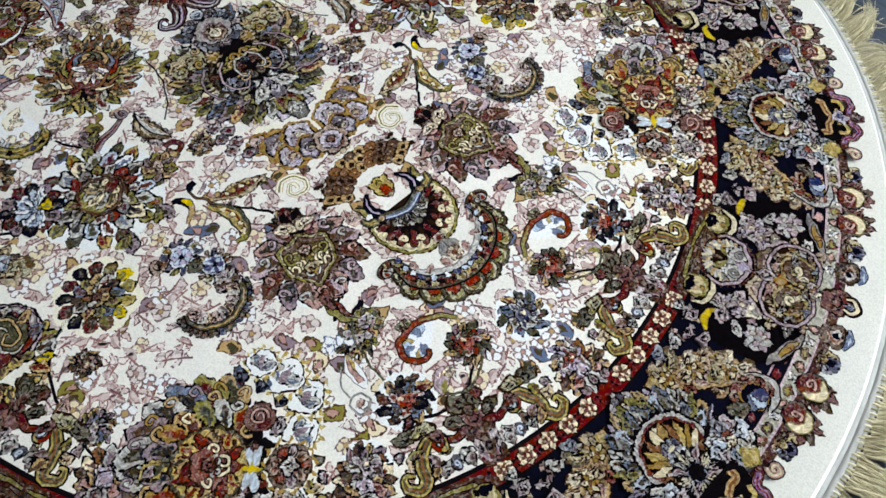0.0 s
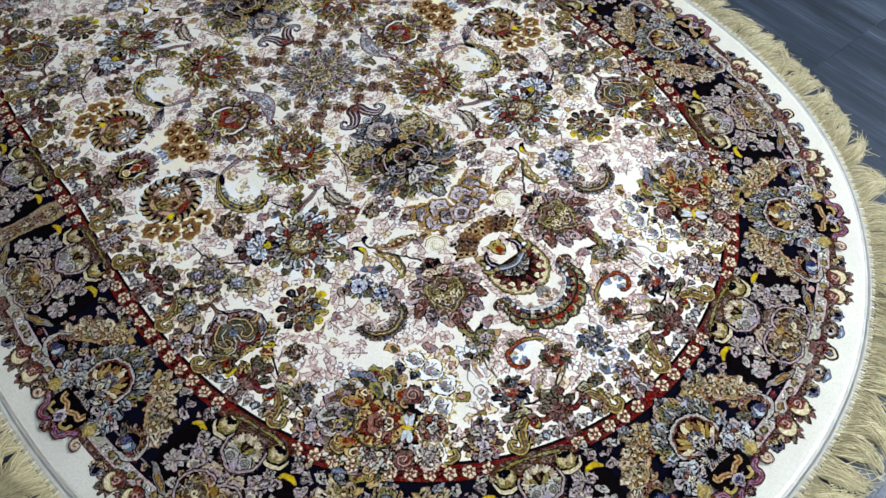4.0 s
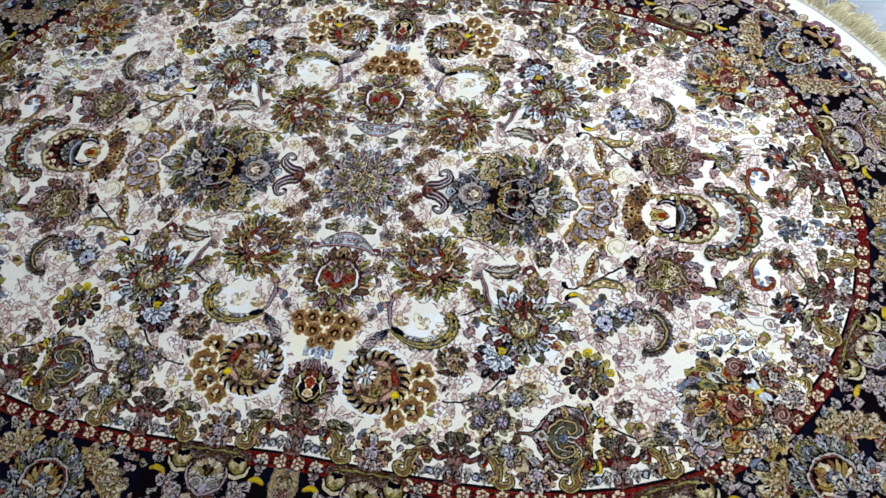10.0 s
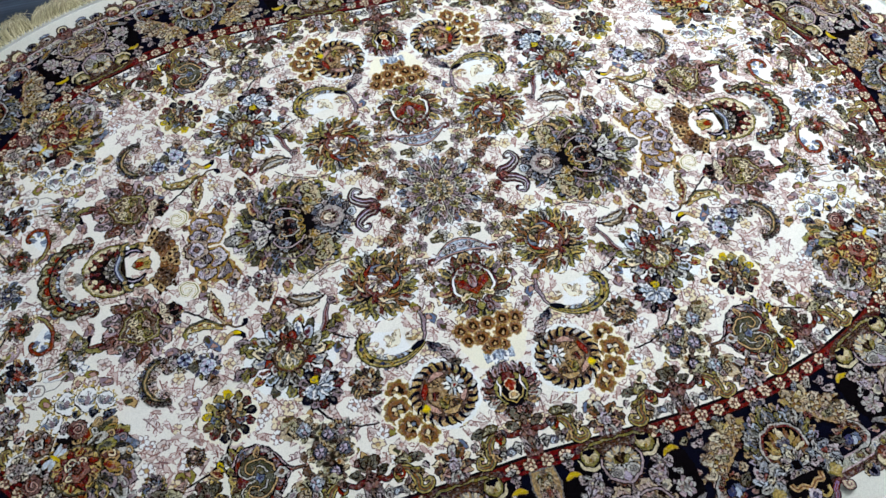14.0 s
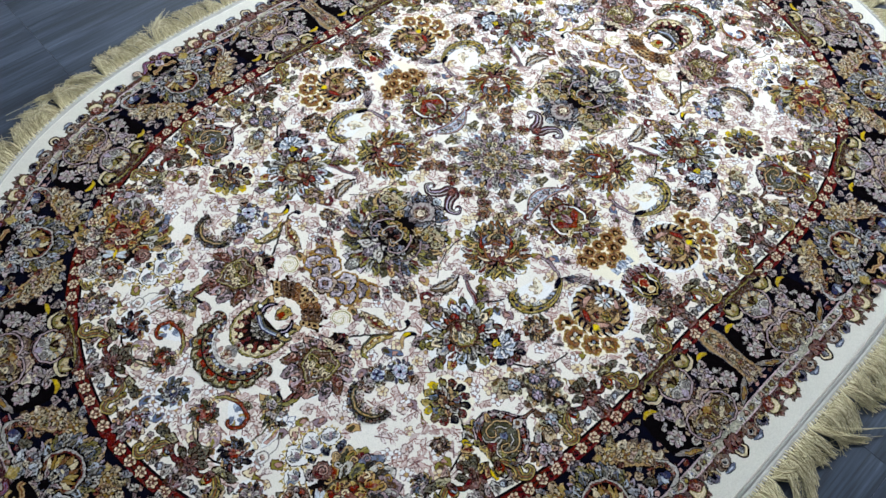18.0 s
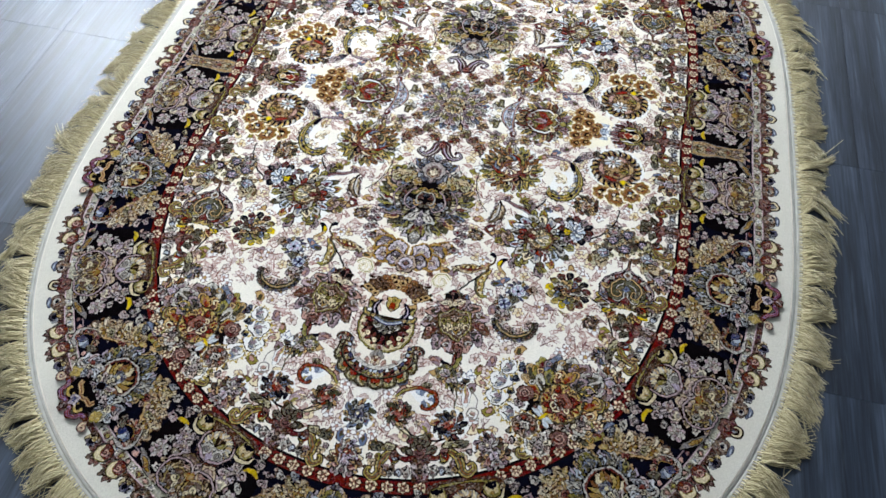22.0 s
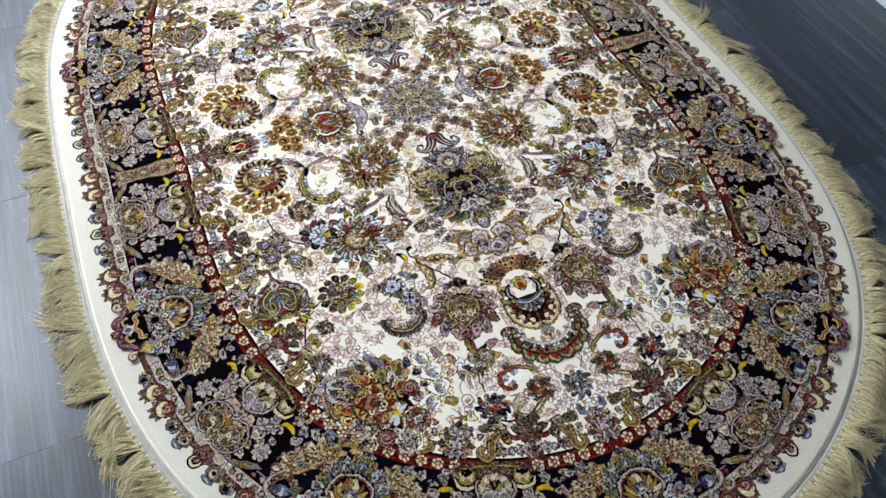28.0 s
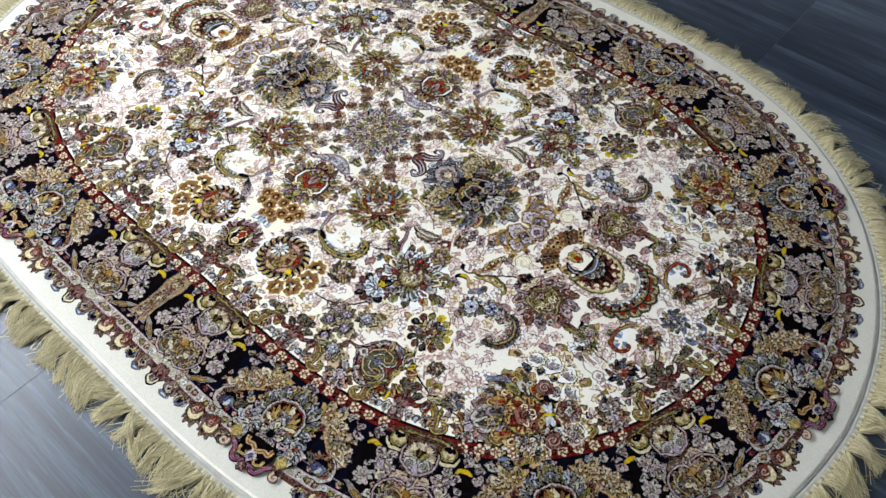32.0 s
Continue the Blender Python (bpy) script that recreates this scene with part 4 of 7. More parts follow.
def gold_fan(w):
    w.poly(spin(lobed(8, 0.12), 1.28j, UP, 0.235), PALE_GOLD)
    w.worked = False
    for s in (1, -1):
        for d, size, col in ((0.85, 0.16, SKY), (0.5, 0.15, WHITE), (0.18, 0.13, SKY)):
            flame(w, 1.31j, UP - s * d, size, col, STEEL, 0.22, 0.2 * s, STEEL, 0.004)
    for z, r in ((0.195 + 1.165j, 0.055), (0.105 + 1.15j, 0.058), (0.165 + 1.245j, 0.050), (0.075 + 1.25j, 0.060), (0j + 1.155j, 0.054), (0.055 + 1.335j, 0.042), (0j + 1.31j, 0.050)):
        for q in ((z, -z.conjugate()) if z.real else (z,)):
            s = 1 if q.real >= 0 else -1
            w.shape(spin(lobed(7, 0.24), q, UP, r * 1.06), shade(GOLD, BROWN, 0.25), TAN, 0.005)
            w.shape(spin(lobed(5, 0.2), q, 0.5 * s, r * 0.80), RUST, BROWN, 0.005)
            w.shape(spin(lobed(5, 0.2), q, 0.9 * s, r * 0.50), UMBER, None)
            w.stroke(q + r * 0.40 * curl(s * 1.0, 14, 1, 0.3, UP), 0.007, 0.005, UMBER)
            w.shape(spin(petal(0.36), q - 0.18j * r, UP, r * 0.50), TAN, UMBER, 0.004)


woven("gold_fan", 1.29j, gold_fan, "gold and tan fan blossom")


def dark_bud(w):
    c = 1.65j

    def at(u, v):
        return c + u + 1j * v
    w.poly(spin(lobed(7, 0.12), c, 0, 0.20), PALE_BLUE)
    w.poly(spin(toothed(18, 0.16), c, UP, 0.155), INK)
    for k in range(20):
        a = 2 * math.pi * (k + 0.5) / 20
        s = 1 if math.sin(a) > 0 else -1
        m = min(k, 19 - k)
        flame(w, c + 0.105 * np.exp(1j * (UP + a)), UP + a - 0.3 * s, 0.080, (PINK, MAUVE, TAN, SILVER, ROSE, MAROON, MAUVE, MAROON)[m % 8], (MAROON, INK, BROWN)[m % 3], 0.32, 0.6 * s)
    w.worked = False
    w.shape(spin(disc(20), c, 0, 0.112), OLIVE, INK, 0.007)
    w.shape(spin(lobed(5, 0.2), at(0, -0.085), UP, 0.045), MAROON, INK, 0.006)
    half = smooth_path([at(0, -0.060), at(0.055, -0.055), at(0.086, -0.01), at(0.078, 0.05), at(0.040, 0.098), at(0, 0.115)], 20)
    cup = np.concatenate([half, -np.conj(half[::-1][1:-1])])
    w.shape(cup, INK, NAVY, 0.008)
    for s in (1, -1):
        w.stroke(smooth_path([at(s * 0.060, -0.035), at(s * 0.072, 0.01), at(s * 0.050, 0.062), at(0, 0.095)], 16), 0.005, 0.004, STRAW_GOLD)
        tapered(w, smooth_path([at(s * 0.085, -0.075), at(s * 0.070, -0.02), at(s * 0.088, 0.03)], 12), (0.003, 0.007, 0.002), WHITE, INK, 0.004)
    w.shape(spin(petal(0.42, 1.1), at(0, 0.015), -UP, 0.085), BRICK, IVORY, 0.007)
    w.shape(spin(lobed(4, 0.10), at(0, 0.040), math.pi / 4, 0.034), IVORY, INK, 0.006)
    w.shape(spin(lobed(4, 0.10), at(0, 0.040), math.pi / 4, 0.019), TAN, BROWN, 0.004)
    flame(w, at(0, 0.115), UP, 0.06, ROSE, MAROON)


woven("bud", 1.66j, dark_bud)

# ---- the quarter's flowers ----
E45 = -math.pi / 4


def flower_a(w):
    c, ang = 0.64 + 0.65j, 0.85
    w.poly(spin(lobed(10, 0.08), c, 0, 0.295), PALE_BLUE)
    w.poly(spin(toothed(21, 0.18), c, ang, 0.215), INK)
    for k in range(26):
        a = 2 * math.pi * (k + 0.5) / 26
        s = 1 if math.sin(a) > 0 else -1
        m = min(k, 25 - k)
        flame(w, c + 0.160 * np.exp(1j * (ang + a)), ang + a - 0.45 * s, 0.105, (STRAW_GOLD, OLIVE, SILVER, OLIVE, TAN, RUST, SILVER)[m % 7], (MOSS, NAVY, MAROON, INK)[m % 4], 0.32, 0.6 * s)
    for k in range(18):
        b = ang + 2 * math.pi * k / 18
        flame(w, c + 0.110 * np.exp(1j * b), b + 0.5 * (1 if k < 9 else -1), 0.085, (OLIVE, TAN, SILVER, RUST)[min(k, 18 - k) % 4], (MAROON, INK, MOSS)[min(k, 18 - k) % 3], 0.30, 0.4)
    for k in range(16):
        a = ang + 2 * math.pi * (k + 0.5) / 16
        s = 1 if k < 8 else -1
        m = min(k, 15 - k)
        p = smooth_path([c + q * np.exp(1j * (a + s * d)) for q, d in ((0.085, -0.35), (0.110, 0.05), (0.135, 0.15), (0.160, 0.60))], 14)
        tapered(w, p, (0.004, 0.012, 0.010, 0.003), (MAROON, IVORY, RUST, OLIVE, BRICK, STEEL, TAN, MOSS)[m], INK, 0.006)
    w.shape(spin(lobed(9, 0.14), c, ang, 0.105), MAROON, INK, 0.006)
    for s in (1, -1):
        tapered(w, smooth_path([c - 0.09 * np.exp(1j * ang), c + 0.085 * np.exp(1j * (ang + s * 2.0)), c + 0.10 * np.exp(1j * (ang + s * 1.0)), c + 0.11 * np.exp(1j * (ang + s * 0.4))], 18), (0.004, 0.010, 0.008, 0.002), RUST, INK, 0.005)
    q = c - 0.020 * np.exp(1j * ang)
    for k in range(7):
        flame(w, q + 0.012 * np.exp(1j * (ang + (k - 3) * 0.55)), ang + (k - 3) * 0.55, 0.078, (WHITE, IVORY)[k % 2], MAUVE, 0.24, 0.0, INK, 0.006)
    w.shape(spin(disc(8), q, 0, 0.020), BROWN, INK, 0.005)


woven("palmette", 0.64 + 0.65j, flower_a, "red and olive palmette")


def yellow_paisley(w):
    arc = smooth_path([0.445 + 1.165j, 0.520 + 1.215j, 0.620 + 1.255j, 0.735 + 1.250j, 0.835 + 1.195j, 0.875 + 1.105j, 0.855 + 1.030j, 0.805 + 1.000j], 48)
    mid = 0.68 + 1.10j
    w.poly(np.append(arc[8:], 0.60 + 1.04j), WHITE)
    for k in range(4, 48, 2):
        inn = float(np.angle(mid - arc[k])) + 0.35
        w.shape(spin(petal(0.26, 1.2, 0.3), arc[k], inn, 0.085 if k < 38 else 0.05), (SKY, SILVER, STEEL, OLIVE, IVORY)[k // 2 % 5], STEEL if k % 4 else BROWN, 0.004)
    for k in range(14, 46, 3):
        out = float(np.angle(arc[k] - mid))
        w.shape(spin(petal(0.34), arc[k], out, 0.042), (NAVY, MAUVE, UMBER)[k // 3 % 3], INK, 0.004)
    wid = np.interp(np.arange(48), [0, 12, 30, 44, 47], [0.004, 0.016, 0.030, 0.020, 0.006])
    t = np.gradient(arc)
    nrm = 1j * t / np.abs(t)
    for wide, col in ((wid + 0.007, INK), (wid, OLIVE), (wid * 0.66, STRAW_GOLD), (wid * 0.34, MOSS)):
        w.ribbon(arc, nrm * wide, col)
    for k in range(18, 44, 4):
        w.shape(spin(lobed(4, 0.2), arc[k], 0.4, 0.014), (INK, GOLD, BLUE)[k // 4 % 3], UMBER, 0.004)
    # pale inner leaf with florets
    w.shape(spin(lens(0.22, 0.1), 0.60 + 1.02j, 0.9, 0.16), PALE_GOLD, TAN, 0.005)
    for z in (0.635 + 1.06j, 0.66 + 1.09j, 0.685 + 1.12j):
        w.shape(spin(lobed(5, 0.2), z, 0, 0.017), IVORY, BROWN, 0.004)
    for z, turn in ((0.735 + 1.135j, 0.5), (0.700 + 1.055j, 1.9), (0.755 + 1.080j, 0.2), (0.565 + 1.085j, 2.6), (0.790 + 1.130j, -0.6)):
        w.shape(spin(lens(0.24), z, turn, 0.055), PALE_GOLD, ROSE, 0.005)
        w.shape(spin(lens(0.22), z, turn + 0.9, 0.042), IVORY, BROWN, 0.004)
    # dark stalk, hooked at the top, and the mauve spray at its foot
    tapered(w, smooth_path([0.425 + 0.930j, 0.415 + 1.00j, 0.425 + 1.07j, 0.450 + 1.15j], 14), (0.004, 0.012, 0.010, 0.004), MAUVE)
    tapered(w, smooth_path([0.45 + 1.15j, 0.50 + 1.175j, 0.545 + 1.20j], 10), (0.004, 0.016, 0.003), NAVY)
    tapered(w, smooth_path([0.47 + 1.11j, 0.52 + 1.12j, 0.565 + 1.11j], 10), (0.004, 0.014, 0.003), TAN, BROWN, 0.004)
    for z, a, size, col in ((0.430 + 1.175j, 2.0, 0.10, NAVY), (0.385 + 1.235j, 2.3, 0.10, MAUVE), (0.345 + 1.275j, 1.9, 0.09, MAROON), (0.375 + 1.285j, 2.6, 0.09, PINK), (0.320 + 1.33j, 2.1, 0.075, UMBER)):
        w.shape(spin(petal(0.34, 1.3, 0.2), z, a, size), col, INK, 0.006)


woven("paisley", 0.66 + 1.1j, yellow_paisley, "olive and yellow paisley")


def sunflower(w):
    c = 0.43 + 1.55j
    w.poly(spin(lobed(12, 0.06), c, 0, 0.250), PALE_BLUE)
    w.worked = False
    n = 23
    for k in range(n):
        a = 2 * math.pi * (k + 0.5) / n
        w.shape(spin(petal(0.46, 1.5, 0.2), c + 0.12 * np.exp(1j * a), a, 0.098), (TAN, STRAW_GOLD, TAN, SILVER)[k % 4], BROWN, 0.006)
        w.shape(spin(petal(0.26, 1.3), c + 0.14 * np.exp(1j * a), a, 0.050), (RUST, BROWN, OLIVE)[k % 3], None)
    for k in range(n):
        a = 2 * math.pi * k / n
        claw = c + np.array([0.150, 0.178, 0.205, 0.226]) * np.exp(1j * (a + np.array([0.0, 0.02, 0.07, 0.17])))
        tapered(w, smooth_path(list(claw), 9), (0.008, 0.009, 0.006, 0.002), NAVY, INK, 0.003)
    w.shape(spin(disc(26), c, 0, 0.158), BROWN, INK, 0.004)
    for k in range(6):
        a = 2 * math.pi * k / 6 + 0.3
        arc = c + 0.130 * np.exp(1j * np.linspace(a, a + 0.86, 14))
        tapered(w, arc, (0.006, 0.018, 0.016, 0.005), (ROSE, TAN, ROSE, RUST, ROSE, BRICK)[k], INK, 0.005)
    w.shape(spin(disc(20), c, 0, 0.104), shade(TAN, BROWN, 0.5), INK, 0.005)
    for z, ang, size, col in ((0.035 + 0.03j, 1.2, 0.075, OLIVE), (0.03 - 0.06j, -0.6, 0.065, TAN), (0.05 - 0.01j, 0.2, 0.06, MAROON), (-0.02 + 0.06j, 2.2, 0.06, RUST), (-0.03 - 0.07j, -2.0, 0.05, MOSS), (0.0 + 0.02j, 0.9, 0.06, GOLD)):
        flame(w, c + z - 0.02, ang, size, col, UMBER, 0.36, 0.4)
    q = 0.352 + 1.515j
    w.poly(spin(toothed(10, 0.3), q, 0, 0.080), INK)
    for k in range(10):
        a = 2 * math.pi * k / 10 + 0.2
        w.shape(spin(petal(0.17, 1.4), q + 0.016 * np.exp(1j * a), a, 0.062), (WHITE, SILVER, SKY)[k % 3], None)
    w.shape(spin(disc(9), q, 0, 0.022), SILVER, INK, 0.005)
    w.shape(spin(disc(7), q, 0, 0.010), BRICK, None)
    w.shape(spin(petal(0.4), 0.54 + 1.605j, 0.5, 0.06), YELLOW, OLIVE, 0.006)


woven("sunflower", 0.43 + 1.55j, sunflower, "brown and gold sunflower")


def roses(w):
    w.worked = False
    for z, r, mid in ((0.718 + 1.455j, 0.085, INK), (0.748 + 1.580j, 0.100, SILVER), (0.692 + 1.705j, 0.095, STEEL), (0.600 + 1.785j, 0.075, BROWN)):
        w.poly(spin(toothed(11, 0.12), z, 0, r * 1.16), PALE_GOLD)
        w.shape(spin(lobed(7, 0.26), z, r * 30, r * 0.98), shade(GOLD, BROWN, 0.3), STRAW_GOLD, 0.005)
        w.shape(spin(lobed(6, 0.16), z, r * 20, r * 0.74), RUST, BROWN, 0.004)
        w.shape(spin(lobed(5, 0.22), z, 0.4, r * 0.46), UMBER, BROWN, 0.005)
        for k in range(4):
            w.shape(spin(petal(0.34), z, 1.57 * k + r * 40, r * 0.42), (mid, IVORY, TAN, STRAW_GOLD)[k], INK, 0.004)


woven("rose_garland", 0.7 + 1.6j, roses, "gold-brown roses")


def s_leaf(w):
    p = np.array([0.96 + 0.66j, 1.01 + 0.70j, 1.045 + 0.76j, 1.06 + 0.83j, 1.09 + 0.89j])
    w.stroke(p, 0.005, 0.022, MAUVE, INK)
    w.stroke(p, 0.002, 0.009, MAROON)
    w.stroke(0.985 + 0.665j + 0.035 * curl(-0.9, 14, 1, 0.3, 2.6), 0.007, 0.004, MAUVE, INK)
    w.shape(spin(petal(0.34), 1.05 + 0.83j, 1.9, 0.10), OLIVE)


woven("leaf", 1.03 + 0.75j, s_leaf)


def paisley_bud(w):
    a = np.linspace(0, 1, 20)
    w.stroke((1 - a) ** 2 * (0.60 + 0.43j) + 2 * a * (1 - a) * (0.92 + 0.30j) + a * a * (1.16 + 0.53j), 0.005, 0.004, INK)
    leaf(w, 1.02 + 0.625j, -0.22, 0.27, [TAN, MAUVE, BROWN, SILVER], 0.14, 0.17, 6)
    w.stroke(1.345 + 0.60j + 0.050 * curl(1.0, 18, 1, 0.35, 2.4), 0.012, 0.008, MAROON, INK)
    w.shape(spin(lobed(6, 0.2), 1.375 + 0.63j, 0, 0.030), BROWN)
    w.shape(spin(disc(8), 1.372 + 0.625j, 0, 0.018), TAN, None)


woven("bud_spray", 1.15 + 0.58j, paisley_bud)

for at, r, cols, eye, h in ((0.90 + 1.34j, 0.105, [BROWN, TAN, MOSS], RUST, None), (1.42 + 0.49j, 0.06, [TAN, MAUVE, BROWN], RUST, None),
                            (2.06 + 0.455j, 0.07, [MAROON, MAUVE, INK], MAUVE, None), (2.73 + 0.60j, 0.09, [OLIVE, TAN, MOSS], MAUVE, None),
                            (3.08 + 0.63j, 0.115, [NAVY, STEEL, BROWN], BRICK, PALE_BLUE), (3.17 + 0.93j, 0.095, [MAUVE, SILVER, BROWN], MAUVE, PALE_BLUE),
                            (3.07 + 0.27j, 0.095, [MOSS, BRICK, MAUVE], BRICK, None), (2.03 + 1.50j, 0.06, [BROWN, ROSE, TAN], RUST, None),
                            (1.12 + 1.60j, 0.075, [GREY, SILVER, BROWN], MAUVE, None), (2.30 + 1.62j, 0.075, [MAUVE, STEEL, OLIVE], MAUVE, None)):
    woven("small_flower", at, lambda w, a=at, r=r, c=cols, e=eye, h=h: small_flower(w, a, r, rng.uniform(0, 6), c, rng, h, e))


def flower_q(w):
    c, ang = 1.34 + 1.00j, 1.4
    ax = np.exp(1j * ang)
    w.poly(spin(lobed(9, 0.1), c, 0, 0.31), PALE_BLUE)
    for k in range(15):
        a = ang + 2 * math.pi * k / 15
        flame(w, c + 0.195 * np.exp(1j * a), a + 0.2 * (-1) ** k, 0.110, (OLIVE, MOSS, STRAW_GOLD, MAROON, OLIVE)[min(k, 15 - k) % 5], (MOSS, BRICK, INK)[k % 3], 0.28)
    w.poly(spin(toothed(17, 0.16), c, ang, 0.225), INK)
    for k in range(17):
        a = ang + 2 * math.pi * (k + 0.5) / 17
        s = 1 if k < 8.5 else -1
        flame(w, c + 0.130 * np.exp(1j * a), a, 0.120, (SILVER, SKY, WHITE, SILVER, IVORY)[min(k, 16 - k) % 5], (NAVY, MOSS, MAROON, STEEL)[min(k, 16 - k) % 4], 0.30, 0.25 * s, INK, 0.009)
    for k in range(15):
        a = ang + 2 * math.pi * k / 15
        flame(w, c + 0.095 * np.exp(1j * a), a, 0.080, (GREY, OLIVE, SILVER, BRICK)[min(k, 15 - k) % 4], (INK, MAROON)[k % 2], 0.32, 0.2, INK, 0.007)
    # arched heart: rust rim, pale feathers, a dark foot
    w.worked = False
    w.shape(spin(lobed(8, 0.06), c, ang, 0.118), BROWN, INK, 0.007)
    w.shape(spin(disc(18), c + 0.008 * ax, ang, 0.098), OLIVE, MAROON, 0.005)
    for k in range(9):
        a = ang + (k - 4) * 0.36
        flame(w, c - 0.060 * ax + 0.02 * np.exp(1j * a), a, 0.130 - 0.006 * abs(k - 4), (IVORY, SILVER, TAN)[abs(k - 4) % 3], MOSS, 0.17, 0.0, INK, 0.005)
    for s in (1, -1):
        tapered(w, smooth_path([c - 0.105 * ax, c + 0.09 * np.exp(1j * (ang + s * 2.3)), c + 0.105 * np.exp(1j * (ang + s * 1.5)), c + 0.11 * np.exp(1j * (ang + s * 0.8))], 18), (0.003, 0.007, 0.006, 0.002), BROWN, INK, 0.005)
        w.stroke(c - 0.055 * ax + s * 0.035j * ax + 0.018 * curl(s * 1.1, 14, 1, 0.2, ang), 0.006, 0.004, IVORY, INK, 0.004)
    w.shape(spin(petal(0.36), c - 0.10 * ax, ang, 0.075), MAROON, INK, 0.005)
    w.worked = True
    # dark side flower with a white fan, and the small flower on the other side
    c2 = 1.19 + 1.285j
    for k in range(12):
        a = 2 * math.pi * k / 12
        flame(w, c2 + 0.065 * np.exp(1j * a), a, 0.085, (MAROON, NAVY, MAUVE)[k % 3], INK, 0.34)
    w.poly(spin(lobed(7, 0.1), c2, 0, 0.085), INK)
    for k in range(9):
        a = 2.0 + (k - 4) * 0.42
        flame(w, c2 - 0.035 * np.exp(2.0j), a, 0.115, (WHITE, SKY)[k % 2], STEEL, 0.18, 0.1, INK, 0.005)
    flame(w, c2 - 0.03 * np.exp(2.0j), 2.0 + math.pi, 0.07, YELLOW, OLIVE)
    c3 = 1.39 + 0.715j
    for k in range(9):
        flame(w, c3 + 0.02 * np.exp(2j * math.pi * k / 9), 2 * math.pi * k / 9, 0.070, (TAN, MAUVE, OLIVE)[k % 3], BROWN, 0.36)
    w.shape(spin(disc(8), c3, 0, 0.026), ROSE, INK, 0.006)
    for s, z in ((-0.5, 1.56 + 0.86j), (0.2, 1.60 + 1.02j), (2.9, 1.08 + 0.88j)):
        flame(w, z, s, 0.13, MAUVE, NAVY, 0.24, 0.2)
        flame(w, z + 0.02 * np.exp(1j * s), s + 0.8, 0.09, OLIVE, MOSS, 0.26, 0.2)


woven("palmette", 1.34 + 1.0j, flower_q, "grey-blue palmette with olive leaves")


def crook_leaves(w):
    # hooked stalk with a yellow crook
    w.stroke(smooth_path([1.585 + 0.655j, 1.605 + 0.690j, 1.650 + 0.690j, 1.700 + 0.660j, 1.760 + 0.640j], 16), 0.003, 0.006, BROWN, INK, 0.004)
    tapered(w, smooth_path([1.575 + 0.640j, 1.590 + 0.672j, 1.615 + 0.682j], 8), (0.010, 0.012, 0.005), NAVY)
    tapered(w, smooth_path([1.620 + 0.605j, 1.640 + 0.630j, 1.650 + 0.665j], 8), (0.004, 0.008, 0.005), PINK, BROWN, 0.004)
    tapered(w, smooth_path([1.610 + 0.790j, 1.622 + 0.755j, 1.655 + 0.738j, 1.700 + 0.745j], 12), (0.006, 0.013, 0.014, 0.003), NAVY)
    tapered(w, smooth_path([1.630 + 0.745j, 1.660 + 0.730j, 1.700 + 0.735j], 10), (0.006, 0.016, 0.004), YELLOW, INK, 0.005)
    tapered(w, smooth_path([1.68 + 0.73j, 1.72 + 0.75j, 1.75 + 0.80j], 10), (0.010, 0.012, 0.003), TAN, BROWN, 0.005)
    # slim leaf, gold on one side and toothed olive on the other
    for k in range(7):
        t = 0.25 + 0.10 * k
        w.shape(spin(petal(0.34), 1.728 + 0.635j + t * (0.055 - 0.265j), -0.6, 0.050), OLIVE, INK, 0.005)
    w.shape(spin(lens(0.15, 0.05, 11), 1.725 + 0.640j, -1.40, 0.285), GOLD, INK, 0.007)
    w.shape(spin(lens(0.06, 0.06, 9), 1.730 + 0.620j, -1.40, 0.240), MAROON, None)
    for k in range(5):
        w.shape(spin(disc(7), 1.738 + 0.570j + k * (0.008 - 0.038j), 0, 0.011), (IVORY, STRAW_GOLD)[k % 2], UMBER, 0.004)
    # leaf with a dark back and pale florets, its tip bent over
    p = smooth_path([1.735 + 0.672j, 1.800 + 0.632j, 1.870 + 0.612j, 1.940 + 0.618j, 1.985 + 0.650j, 1.992 + 0.690j], 26)
    tapered(w, p, (0.006, 0.028, 0.036, 0.030, 0.016, 0.004), MOSS, INK, 0.006)
    tapered(w, p + 0.006j, (0.004, 0.018, 0.026, 0.020, 0.012, 0.003), STRAW_GOLD, None)
    tapered(w, p[2:20] - 0.004j, (0.002, 0.006, 0.006, 0.002), MAROON, None)
    tapered(w, p[17:], (0.010, 0.012, 0.010, 0.003), OLIVE, None)
    for k in (5, 9, 13, 17):
        w.shape(spin(lobed(5, 0.2), p[k] + 0.004j, 0, 0.014), (PINK, IVORY)[k % 2], UMBER, 0.004)


woven("crook_leaf", 1.75 + 0.6j, crook_leaves, "olive leaf pair with a yellow crook")


def snail(w):
    p = 1.935 + 0.31j + 0.078 * curl(1.6, 40, 1, 0.12, 2.0)
    w.stroke(p, 0.015, 0.006, PALE_GOLD, TAN, 0.004)
    w.stroke(p[:30], 0.005, 0.002, OLIVE)
    w.shape(spin(petal(0.4), 1.90 + 0.235j, -2.2, 0.05), BROWN, INK, 0.005)


woven("spiral", 1.935 + 0.31j, snail)


